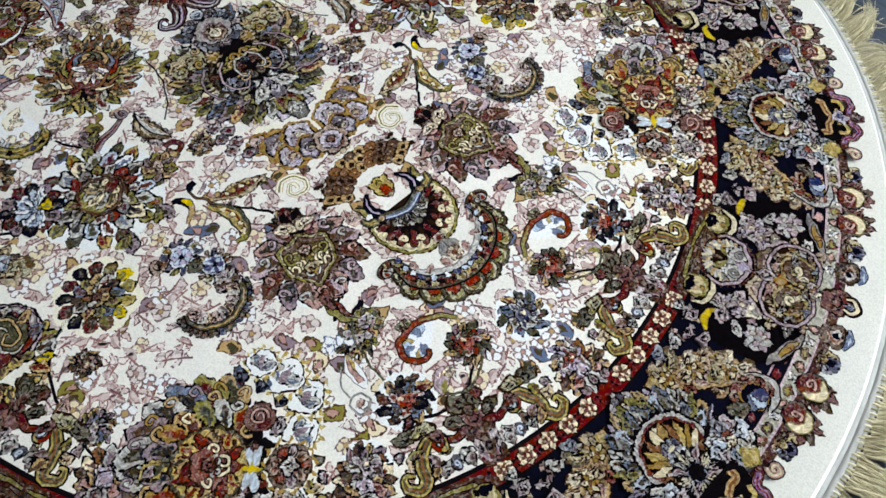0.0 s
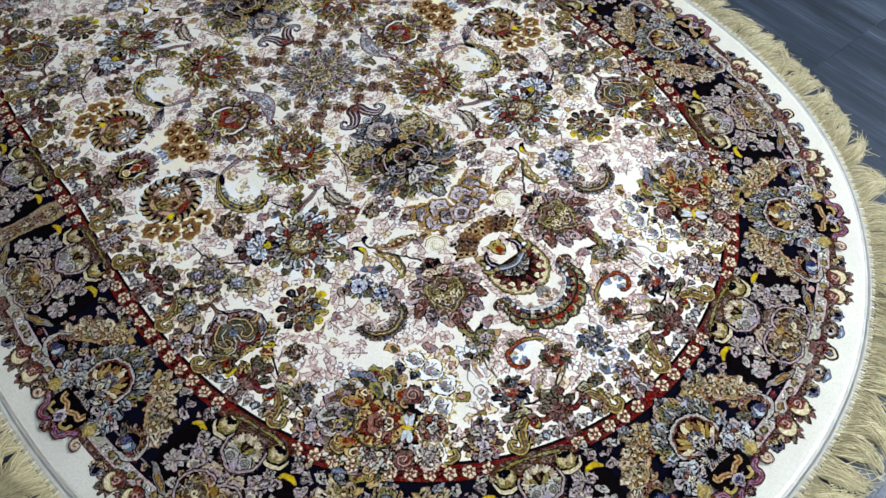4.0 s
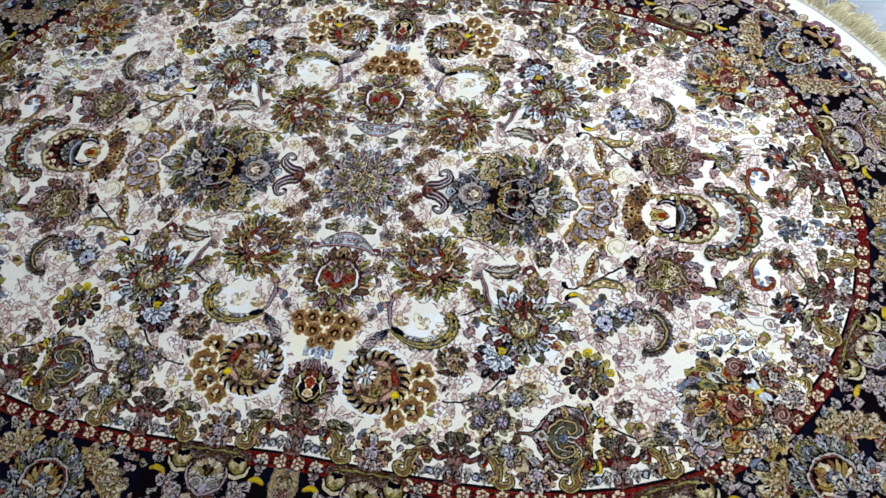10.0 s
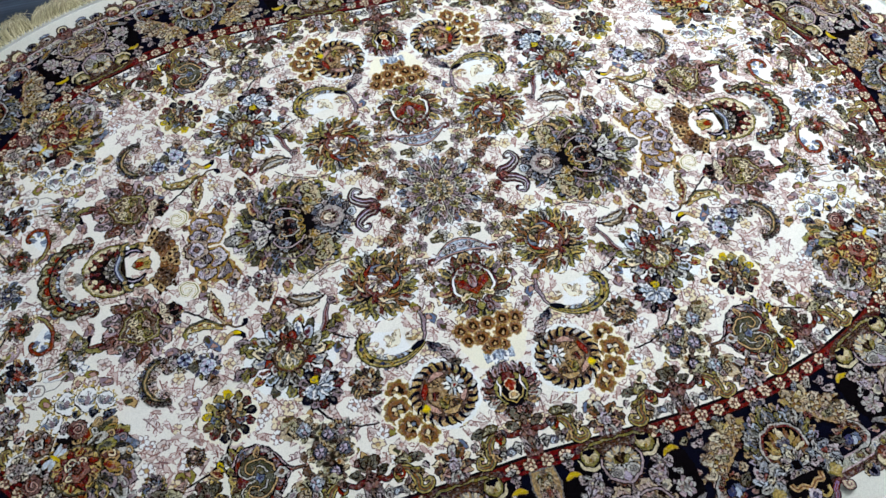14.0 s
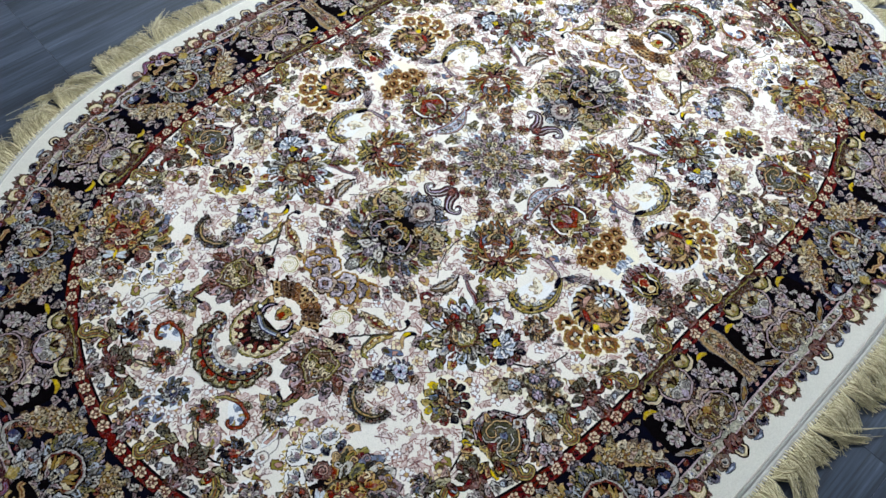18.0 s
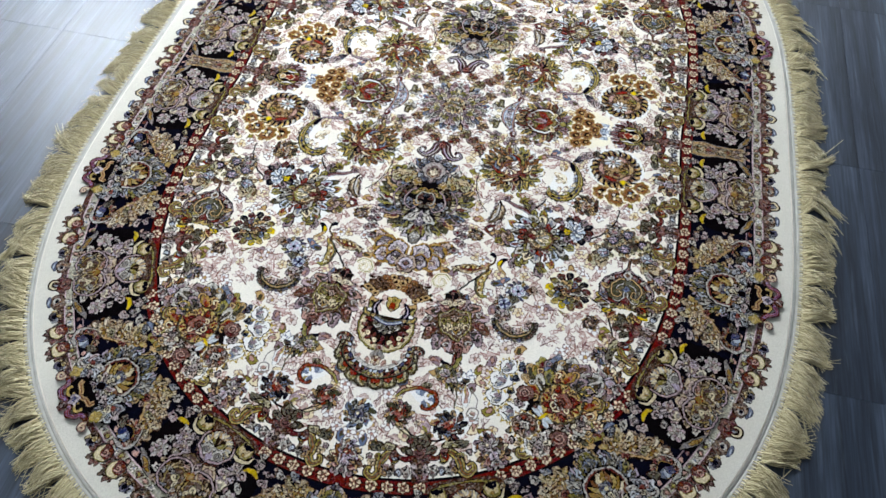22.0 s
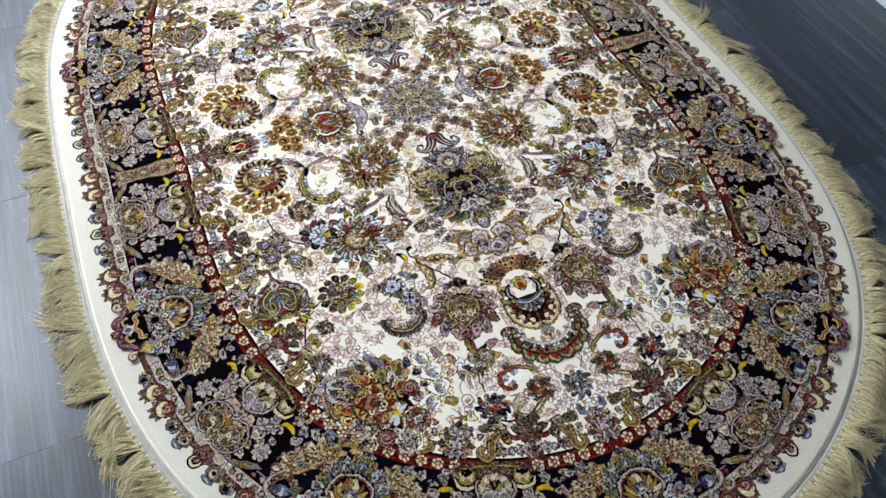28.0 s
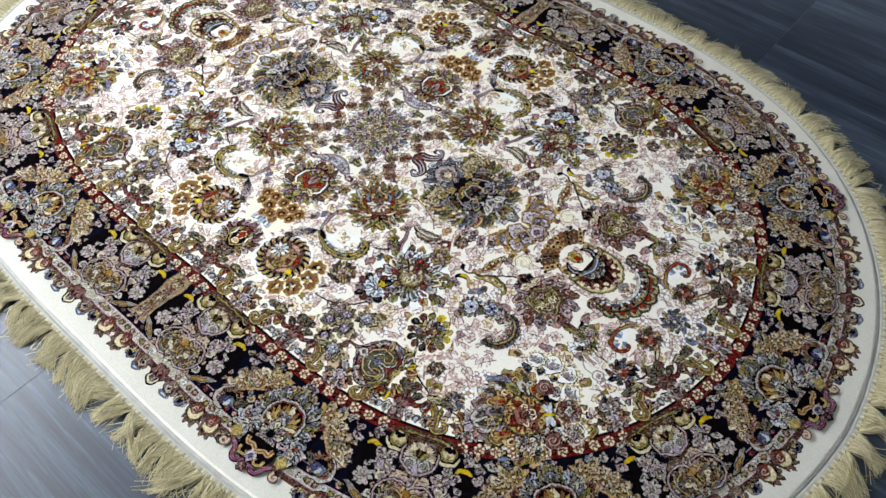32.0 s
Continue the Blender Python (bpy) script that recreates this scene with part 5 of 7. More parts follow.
def flower_p(w):
    c, ang = 2.285 + 0.505j, math.pi + 0.30
    ax = np.exp(1j * ang)
    w.poly(spin(lobed(9, 0.1), c, 0, 0.24), PALE_BLUE)
    w.poly(spin(toothed(15, 0.12), c, ang, 0.17), BROWN)
    # round curled leaves
    for k in range(13):
        a = ang + 2 * math.pi * (k + 0.5) / 13
        m = min(k, 12 - k)
        d = 0.178 + 0.03 * abs(math.sin(a - ang))
        q = c + d * np.exp(1j * a)
        flame(w, q - 0.075 * np.exp(1j * a), a, 0.130, (MAUVE, ROSE, PINK, BROWN)[m % 4], (MAROON, INK, BROWN)[m % 3], 0.40, 0.5 if k < 6 else -0.5, INK, 0.007, 1.15)
        s = 1 if k < 6.5 else -1
        w.stroke(q + 0.026 * curl(s * 0.9, 13, 1, 0.25, a + 1.8 * s), 0.007, 0.003, (ROSE, PINK, SILVER)[m % 3], INK, 0.006)
    # olive shield with curls
    half = smooth_path([c + ax * z for z in (0.150 + 0j, 0.115 + 0.05j, 0.105 + 0.11j, 0.03 + 0.125j, -0.05 + 0.105j, -0.10 + 0.05j, -0.155 + 0j)], 24)
    rim2 = np.concatenate([half, flip(half, c, ang)[::-1][1:-1]])
    w.worked = False
    w.shape(rim2, OLIVE, INK, 0.008)
    w.shape(c + (rim2 - c) * 0.92, shade(STRAW_GOLD, SILVER, 0.5), MOSS, 0.004)
    w.shape(c + (rim2 - c) * 0.84, BROWN, INK, 0.006)
    w.shape(c + (rim2 - c) * 0.60, shade(OLIVE, MOSS, 0.4), INK, 0.005)
    w.worked = True
    curls(w, c, ang, 0.03, 0.09, 6, [IVORY, SILVER, TAN, OLIVE], rng, 0.030, 0.010)
    w.shape(spin(petal(0.36), c - 0.09 * ax, ang, 0.08), GOLD)
    w.shape(spin(lobed(5, 0.2), c + 0.05 * ax, ang, 0.030), ROSE)
    # dark spike and foot
    ring(w, c + 0.215 * ax, ang, 9, 0.01, 0.070, 0.30, [MAROON, INK, BROWN], lw=0.007)
    both(w, spin(petal(0.26, 1.2, 0.4), c - 0.17 * ax, ang + math.pi - 0.35, 0.10), c, ang, MAROON)
    both(w, spin(petal(0.26, 1.2, 0.4), c + 0.17 * ax, ang + 0.9, 0.10), c, ang, IVORY, BROWN)


woven("palmette", 2.285 + 0.505j, flower_p, "mauve palmette with olive heart")


def blue_arc(w):
    for z, r, cols in ((1.880 + 0.920j, 0.088, (BLUE, SKY, LILAC)), (2.020 + 0.835j, 0.080, (RUST, SKY, BLUE))):
        for k in range(14):
            b = 2 * math.pi * k / 14
            w.shape(spin(petal(0.24, 1.2, 0.3), z + r * 0.55 * np.exp(1j * b), b, r * 0.55), (NAVY, cols[0], OLIVE, cols[0])[k % 4], INK, 0.005)
        w.shape(spin(lobed(8, 0.14), z, 0, r * 0.66), cols[1], INK, 0.006)
        ring(w, z, 0.4, 8, r * 0.1, r * 0.52, 0.34, [cols[2], SKY], BLUE, lw=0.004)
        w.shape(spin(disc(7), z, 0, r * 0.14), NAVY, None)
    w.shape(spin(petal(0.42, 1.3), 1.87 + 0.985j, 2.0, 0.085), RUST)
    w.shape(spin(petal(0.42, 1.3), 1.95 + 0.87j, 1.2, 0.060), MOSS)
    w.shape(spin(lobed(6, 0.2), 2.125 + 0.840j, 0, 0.062), MAUVE)
    ring(w, 2.125 + 0.840j, 0.3, 8, 0.012, 0.058, 0.36, [SILVER, PINK, BROWN], lw=0.005)
    # arc: dark blue teeth outside, brown back, feathered inside
    arc = smooth_path([2.165 + 0.805j, 2.220 + 0.820j, 2.268 + 0.880j, 2.285 + 0.950j, 2.265 + 1.020j, 2.210 + 1.070j, 2.140 + 1.075j], 40)
    mid = 2.13 + 0.96j
    for k in range(1, 40, 2):
        out = float(np.angle(arc[k] - mid))
        w.shape(spin(petal(0.34), arc[k], out, 0.045), (NAVY, MOSS, BLUE)[k // 2 % 3] if k < 28 else UMBER, INK, 0.004)
    for k in range(2, 40, 3):
        inn = float(np.angle(mid - arc[k]))
        w.shape(spin(petal(0.34, 1.2, 0.3), arc[k], inn, 0.070), (ROSE, TAN, SILVER, PINK)[k // 3 % 4], BROWN, 0.005)
    tapered(w, arc, (0.010, 0.014, 0.013, 0.010, 0.004), MOSS, INK, 0.006)
    tapered(w, arc[4:34], (0.002, 0.005, 0.002), TAN, None)


woven("garland", 2.1 + 0.95j, blue_arc, "blue blossoms on a brown toothed arc")


def flower_m(w):
    c = 1.79 + 1.30j
    w.poly(spin(lobed(8, 0.12), c, 0, 0.20), PALE_GOLD)
    w.poly(spin(toothed(13, 0.3), c, 0, 0.105), UMBER)
    cols = [NAVY, MAROON, NAVY, MAROON, BROWN, YELLOW, STRAW_GOLD, YELLOW]
    for k in range(13):
        a = 2.2 + 2 * math.pi * k / 13
        col = cols[min(k, 13 - k) % 8]
        flame(w, c + 0.085 * np.exp(1j * a), a, 0.092, col, INK if col in (NAVY, MAROON) else OLIVE, 0.30, 0.0, INK, 0.004, 1.5)
    for k in range(12):
        a = 2 * math.pi * k / 12
        flame(w, c + 0.040 * np.exp(1j * a), a, 0.075, (STEEL, OLIVE, TAN, SILVER, BROWN)[k % 5], (NAVY, MOSS, MAROON)[k % 3], 0.34)
    for k in range(7):
        flame(w, c, 2 * math.pi * k / 7 + 0.3, 0.060, (TAN, SILVER, RUST)[k % 3], UMBER, 0.34)
    w.shape(spin(disc(8), c, 0, 0.018), MAROON, INK, 0.005)


woven("daisy", 1.79 + 1.3j, flower_m, "navy, red and yellow daisy")


def heart_palmette(w):
    m0 = 1.745
    c = 1.70 + 1j * m0

    def both_sides(p):
        return p, np.conj(p - 1j * m0) + 1j * m0
    # olive and gold fringe behind the two lobes
    for k in range(13):
        d = -1.3 + 2.6 * k / 12
        m = abs(k - 6)
        flame(w, c + 0.05 + 0.150 * np.exp(1j * d * 1.15), d * 1.1, 0.085, (OLIVE, STRAW_GOLD, TAN, YELLOW, SILVER)[m % 5], (MOSS, UMBER, MAROON)[m % 3], 0.32, 0.2 if d > 0 else -0.2)
    up = smooth_path([1.455 + 1j * m0, 1.495 + 1.762j, 1.530 + 1.825j, 1.590 + 1.905j, 1.670 + 1.945j, 1.755 + 1.930j, 1.805 + 1.880j, 1.825 + 1.81j], 36)
    body = np.concatenate([up, [1.830 + 1j * m0], both_sides(up)[1][::-1][:-1]])
    for d, col in ((0.018, INK), (0.008, PINK), (0.001, INK), (-0.012, shade(MAROON, BRICK, 0.4))):
        w.poly(offset(body, d), col)
    w.poly(c + (body - c) * 0.80, INK)
    w.poly(c + (body - c) * 0.75, MOSS)
    w.worked = False
    for q in both_sides(up[12:30] * 0.915 + 0.085 * c):
        tapered(w, q, (0.003, 0.013, 0.016, 0.012, 0.004), MAUVE, INK, 0.005)
        tapered(w, q[2:-3], (0.002, 0.006, 0.007, 0.002), SILVER, None)
    for z, turn, size, col in ((1.80 + 1.80j, 0.5, 0.075, OLIVE), (1.66 + 1.875j, 1.4, 0.060, TAN), (1.74 + 1.885j, 1.1, 0.060, STEEL), (1.78 + 1.76j, 0.2, 0.080, STRAW_GOLD), (1.60 + 1.84j, 1.9, 0.055, SILVER), (1.58 + 1.78j, 2.0, 0.050, MAUVE)):
        for s in (1, -1):
            flame(w, z if s > 0 else np.conj(z - 1j * m0) + 1j * m0, s * turn, size, col, BROWN, 0.34, 0.2 * s)
    for pts, w0, col in (((1.565 + 1.760j, 1.585 + 1.815j, 1.645 + 1.860j, 1.720 + 1.855j, 1.752 + 1.810j, 1.715 + 1.780j, 1.682 + 1.800j, 1.690 + 1.825j), 0.006, TAN),
                         ((1.620 + 1.765j, 1.640 + 1.805j, 1.680 + 1.822j), 0.005, SILVER), ((1.700 + 1.755j, 1.750 + 1.768j, 1.785 + 1.800j, 1.780 + 1.845j), 0.006, SILVER)):
        for q in both_sides(smooth_path(list(pts), 26)):
            w.stroke(q, w0, w0 * 0.5, col, INK, 0.007)
    # grey diamond near the point, blue heart in the middle
    w.shape(np.array([1.482 + 1j * m0, 1.535 + 1j * (m0 + 0.038), 1.590 + 1j * m0, 1.535 + 1j * (m0 - 0.038)]), SILVER, INK, 0.008)
    w.shape(spin(lobed(4, 0.3), 1.535 + 1j * m0, 0, 0.020), BROWN, None)
    w.shape(spin(lobed(5, 0.2), 1.665 + 1j * m0, 0, 0.030), STEEL, INK, 0.006)
    w.shape(spin(lobed(4, 0.3), 1.665 + 1j * m0, 0, 0.016), BLUE, None)
    w.shape(spin(petal(0.36), 1.73 + 1j * m0, 0, 0.085), MAROON, INK, 0.006)
    w.stroke(np.array([1.38 + 1j * m0, 1.47 + 1j * m0]), 0.005, 0.008, BROWN, INK)
    for q in both_sides(spin(petal(0.36, 1.3, 0.3), 1.37 + 1.755j, 1.0, 0.065)):
        w.shape(q, BROWN, INK, 0.006)


woven("heart_palmette", 1.68 + 1.725j, heart_palmette, "heart-shaped olive palmette")

def gilded_flower(w, z, r, tail):
    """A blue flower with a gold rim; some carry an olive tail."""
    w.poly(spin(lobed(6, 0.1), z, 0.3, r * 1.3), PALE_GOLD)
    if tail is not None:
        for d in (-0.35, 0, 0.35):
            w.shape(spin(petal(0.28, 1.6), z, tail + d, r * 2.0), (GOLD, OLIVE)[d == 0], BROWN, 0.005)
    ring(w, z, 0.4 + r, 7, r * 0.3, r * 1.08, 0.34, [GOLD, OLIVE, BROWN], INK, lw=0.006)
    w.shape(spin(lobed(5, 0.2), z, 0.9, r * 0.60), (STEEL, NAVY)[tail is None], INK, 0.006)
    ring(w, z, 0.2, 5, r * 0.05, r * 0.42, 0.36, [(SKY, LILAC)[tail is None], MAUVE], NAVY, lw=0.005)


for at, r, tail in ((1.348 + 1.529j, 0.080, -0.4), (1.209 + 1.597j, 0.072, None), (1.283 + 1.70j, 0.078, None), (1.208 + 1.835j, 0.072, None), (1.136 + 1.71j, 0.070, None), (1.344 + 1.885j, 0.080, 0.3)):
    woven("gilded_flower", at, lambda w, z=at, r=r, t=tail: gilded_flower(w, z, r, t), "blue flower with a gold rim")


def flower_f(w):
    c, a0 = 2.74 + 1.372j, E45
    ax = np.exp(1j * a0)

    def at(r, d):
        return c + r * np.exp(1j * (a0 + d))
    w.poly(spin(lobed(9, 0.1), c - 0.02 * ax, 0, 0.33), PALE_BLUE)
    w.poly(spin(toothed(17, 0.14), c, a0, 0.27), INK)
    # curled outer leaves, away from the end flower
    for k, d in enumerate((1.30, 1.62, 1.94, 2.26, 2.58, 2.90)):
        for s in (1, -1):
            flame(w, at(0.20, s * d), a0 + s * d, 0.175, (TAN, OLIVE, STEEL, SILVER, MAUVE, SILVER)[k], (MOSS, MAROON, INK, NAVY, BROWN, INK)[k], 0.38, 0.5 * s, INK, 0.007)
            w.stroke(at(0.315, s * d) + 0.032 * curl(s * 0.95, 15, 1, 0.25, a0 + s * (d - 1.9)), 0.006, 0.003, (TAN, GOLD, MAUVE)[k % 3], INK, 0.005)
    for k in range(13):
        d = 1.0 + (2 * math.pi - 2.0) * k / 12
        m = min(k, 12 - k)
        flame(w, at(0.145, d), a0 + d, 0.125, (STRAW_GOLD, SILVER, OLIVE, TAN, GOLD, MAUVE)[m % 6], (BRICK, INK, MOSS, MAROON)[m % 4], 0.36, 0.4 if k < 6 else -0.4, INK, 0.006)
    curls(w, c, a0, 0.19, 0.29, 7, [IVORY, TAN, SILVER, GOLD], rng, 0.034, 0.011)
    # white lobes with gold spikes, towards the field's middle
    for d, r, size in ((0.40, 0.375, 0.075), (0.70, 0.455, 0.082), (0.98, 0.455, 0.085), (1.24, 0.455, 0.065)):
        for s in ((1, -1) if d < 0.5 else (-1,)):
            q = at(r, s * d)
            w.poly(spin(toothed(13, 0.26), q, 0, size * 1.36), STRAW_GOLD)
            w.poly(spin(toothed(13, 0.20), q, 0.1, size * 1.16), PALE_GOLD)
            w.shape(spin(lobed(4, 0.22), q, a0 + s * d, size), WHITE, UMBER, 0.007)
            for turn in (-0.8, 0.0, 0.8):
                flame(w, q - 0.4 * size * np.exp(1j * (a0 + s * d)), a0 + s * d + turn, size * 1.05, (SILVER, WHITE)[turn == 0], (STEEL, MAUVE)[turn == 0], 0.28, 0.0, INK, 0.004)
            w.shape(spin(lens(0.2), q - 0.5 * size * np.exp(1j * (a0 + s * d)), a0 + s * d, size * 0.9), MAUVE, None)
            w.shape(spin(petal(0.36, 1.2, 0.4 * s), at(r - 0.12, s * (d + 0.12)), a0 + s * (d + 0.2), 0.085), (MAUVE, NAVY)[r > 0.4], INK, 0.006)
    for z, size in ((3.075 + 1.265j, 0.075), (2.985 + 1.405j, 0.062), (2.86 + 1.53j, 0.060)):
        ring(w, z, 0.5, 8, size * 0.2, size * 1.15, 0.40, [SILVER, ROSE, IVORY], INK, lw=0.006)
        w.shape(spin(lobed(5, 0.2), z, 0, size * 0.45), MAUVE, INK, 0.006)
    # rosy curled blossoms beside the heart
    for s in (1, -1):
        q = at(0.262, s * 0.86)
        w.shape(spin(lobed(7, 0.1), q, 0, 0.062), MAROON, INK, 0.008)
        w.stroke(q + 0.042 * curl(s * 1.5, 24, 1, 0.12, a0), 0.005, 0.003, ROSE, INK, 0.005)
    # heart: gold ring with red teeth, ivory curls
    w.worked = False
    w.shape(spin(lobed(17, 0.08), c, a0, 0.160), MOSS, INK, 0.008)
    w.shape(spin(lobed(17, 0.06), c, a0, 0.146), STRAW_GOLD, BROWN, 0.004)
    w.shape(spin(toothed(15, 0.2), c, a0, 0.136), MAROON, UMBER, 0.004)
    w.worked = True
    for k in range(11):
        d = math.pi + (k - 5) * 0.52
        flame(w, at(0.145, d), a0 + d + math.pi, 0.062, (STRAW_GOLD, BRICK, TAN)[k % 3], (BRICK, MAROON, UMBER)[k % 3], 0.32, 0.3 if k < 5 else -0.3, UMBER, 0.005)
    w.shape(spin(lobed(7, 0.16), c, a0, 0.084), shade(BRICK, BROWN, 0.4), INK, 0.007)
    curls(w, c, a0, 0.03, 0.07, 4, [IVORY, ROSE, SILVER], rng, 0.028, 0.010)
    w.shape(spin(lobed(5, 0.2), c, a0, 0.026), MAROON)
    # yellow cross between pale wings, and the end flower
    q = 2.862 + 1.262j
    for s in (1, -1):
        for d, size in ((1.05, 0.095), (1.65, 0.085)):
            w.shape(spin(petal(0.16, 1.3, 0.2 * s), q, a0 + s * d, size), SKY, SILVER, 0.004)
            w.shape(spin(lens(0.10), q, a0 + s * d, size * 0.8), SKY, None)
    w.shape(spin(lens(0.14), q - 0.04 * ax, a0, 0.085), YELLOW, STRAW_GOLD, 0.004)
    w.shape(spin(lens(0.15), q - 0.03j * ax, a0 + UP, 0.06), YELLOW, None)
    q2 = 2.958 + 1.145j
    w.poly(spin(toothed(13, 0.2), q2, 0, 0.118), GOLD)
    w.poly(spin(toothed(13, 0.14), q2, 0.1, 0.106), PALE_GOLD)
    w.shape(spin(lobed(6, 0.16), q2, a0, 0.092), BROWN, INK, 0.007)
    ring(w, q2, a0, 9, 0.02, 0.080, 0.34, [BRICK, RUST, MAUVE], lw=0.006)
    w.shape(spin(lobed(4, 0.3), q2, a0, 0.040), SILVER)


woven("palmette", 2.74 + 1.372j, flower_f, "large palmette with a red and gold heart")


def red_paisley(w):
    p = smooth_path([2.955 + 0.222j, 2.900 + 0.255j, 2.862 + 0.325j, 2.850 + 0.405j, 2.868 + 0.480j, 2.925 + 0.510j, 2.985 + 0.485j, 3.000 + 0.435j, 2.975 + 0.405j], 44)
    w.poly(np.concatenate([p[8:], [2.94 + 0.36j]]), WHITE)
    for k in range(12, 42, 3):
        inn = float(np.angle(2.925 + 0.415j - p[k]))
        w.shape(spin(petal(0.30, 1.2), p[k], inn, 0.060), (SKY, STEEL, WHITE, STRAW_GOLD)[k // 3 % 4], STEEL, 0.004)
    tapered(w, p, (0.005, 0.010, 0.012, 0.012, 0.011, 0.010, 0.007), shade(BRICK, BROWN, 0.5), UMBER, 0.006)
    tapered(w, p[3:40], (0.001, 0.004, 0.004, 0.002), BRICK, None)
    tapered(w, p[:14], (0.008, 0.009, 0.002), OLIVE, None)
    for k in range(5):
        w.shape(spin(petal(0.30), 2.845 + 0.41j, math.pi - 0.8 + 0.4 * k, 0.050), (OLIVE, MOSS)[k % 2], INK, 0.004)


woven("paisley", 2.95 + 0.38j, red_paisley, "red-edged pale paisley")


def dagger(w):
    # striped dark petal beside an olive cluster
    tapered(w, smooth_path([2.600 + 0.470j, 2.635 + 0.520j, 2.690 + 0.560j, 2.760 + 0.590j, 2.800 + 0.575j], 18), (0.004, 0.016, 0.024, 0.016, 0.004), NAVY)
    tapered(w, smooth_path([2.625 + 0.490j, 2.680 + 0.540j, 2.740 + 0.570j], 12), (0.003, 0.012, 0.004), STRAW_GOLD, None)
    q = 2.700 + 0.520j
    for k in range(12):
        b = 2 * math.pi * k / 12
        w.shape(spin(petal(0.36), q + 0.035 * np.exp(1j * b), b, 0.042), (OLIVE, MOSS)[k % 2], INK, 0.005)
    for k in range(7):
        b = 2 * math.pi * k / 7
        w.shape(spin(disc(7), q + 0.022 * np.exp(1j * b), 0, 0.014), (PINK, LILAC, GREY)[k % 3], INK, 0.005)
    for pts, wid, col in (((2.50 + 0.60j, 2.56 + 0.595j, 2.62 + 0.580j, 2.66 + 0.545j), (0.003, 0.014, 0.014, 0.004), OLIVE), ((2.53 + 0.555j, 2.58 + 0.560j, 2.63 + 0.550j), (0.003, 0.012, 0.003), MAROON)):
        tapered(w, smooth_path(list(pts), 14), wid, col, INK, 0.005)
    # thin stems to the dark flowers
    w.stroke(smooth_path([2.64 + 0.56j, 2.72 + 0.610j, 2.80 + 0.625j, 2.88 + 0.640j, 2.95 + 0.640j], 22), 0.006, 0.005, MOSS)
    w.stroke(smooth_path([2.72 + 0.62j, 2.74 + 0.66j, 2.76 + 0.70j], 8), 0.006, 0.007, INK)
    # pale drop, tan to rust, and the grey loop below it
    tapered(w, smooth_path([2.755 + 0.690j, 2.815 + 0.700j, 2.880 + 0.712j, 2.925 + 0.705j], 16), (0.004, 0.030, 0.026, 0.008), WHITE, GREY, 0.004)
    tapered(w, smooth_path([2.755 + 0.690j, 2.800 + 0.694j, 2.850 + 0.704j], 12), (0.004, 0.018, 0.003), STRAW_GOLD, None)
    tapered(w, smooth_path([2.770 + 0.694j, 2.830 + 0.708j, 2.895 + 0.716j], 12), (0.003, 0.008, 0.012), ROSE, BROWN, 0.004)
    w.stroke(2.955 + 0.775j + 0.045 * curl(1.05, 20, 1, 0.9), 0.005, 0.005, GREY)
    w.stroke(smooth_path([2.785 + 0.735j, 2.840 + 0.785j, 2.905 + 0.790j], 10), 0.004, 0.004, GREY)
    w.shape(spin(lobed(5, 0.2), 2.958 + 0.775j, 0, 0.018), ROSE, BROWN, 0.004)
    for z, a in ((2.66 + 0.65j, 0.3), (2.68 + 0.69j, 1.3), (2.70 + 0.65j, -0.6), (2.63 + 0.69j, 0.2)):
        w.shape(spin(petal(0.36), z, a, 0.045), WHITE, STEEL, 0.005)
    # pink-grey half-open bud on its stem
    w.stroke(smooth_path([3.155 + 0.265j, 3.205 + 0.340j, 3.215 + 0.430j, 3.165 + 0.500j], 18), 0.006, 0.006, MOSS)
    tapered(w, smooth_path([3.165 + 0.505j, 3.130 + 0.485j, 3.105 + 0.440j, 3.100 + 0.395j], 12), (0.004, 0.028, 0.034, 0.010), PINK, BROWN, 0.005)
    tapered(w, smooth_path([3.160 + 0.500j, 3.140 + 0.480j, 3.128 + 0.455j], 8), (0.004, 0.016, 0.004), OLIVE, None)
    for z in (3.095 + 0.42j, 3.11 + 0.405j, 3.10 + 0.445j, 3.12 + 0.43j):
        w.shape(spin(disc(6), z, 0, 0.012), IVORY, BROWN, 0.004)


woven("leaf_spray", 2.8 + 0.7j, dagger)


# ---- long stems ----
def stems(w):
    def bez(a, b, c, n=18):
        t = np.linspace(0, 1, n)
        return (1 - t) ** 2 * a + 2 * t * (1 - t) * b + t * t * c
    for a, b, c in ((1.80 + 1.44j, 1.86 + 1.72j, 2.42 + 1.68j), (1.27 + 1.36j, 1.16 + 1.62j, 0.88 + 1.62j), (2.60 + 0.62j, 2.50 + 0.52j, 2.48 + 0.40j),
                    (3.16 + 0.66j, 3.30 + 0.48j, 3.14 + 0.30j), (1.06 + 0.88j, 1.0 + 0.98j, 0.9 + 1.0j), (1.98 + 0.47j, 1.9 + 0.52j, 1.80 + 0.60j)):
        w.stroke(bez(a, b, c), 0.008, 0.006, INK)
    w.shape(spin(lens(0.2, 0.2), 2.10 + 1.62j, 0.5, 0.14), ROSE, BROWN)


woven("stem", 1.7 + 1j, stems, "thin dark flower stems", stuff=True)


# ---- frieze just inside the field's edge ----
def frieze_frame(z, a):
    """Points by how far inwards and how far along from the motif's middle."""
    n, t = -np.exp(1j * a), np.exp(1j * (a + UP))
    return lambda deep, along: z + n * deep + t * along


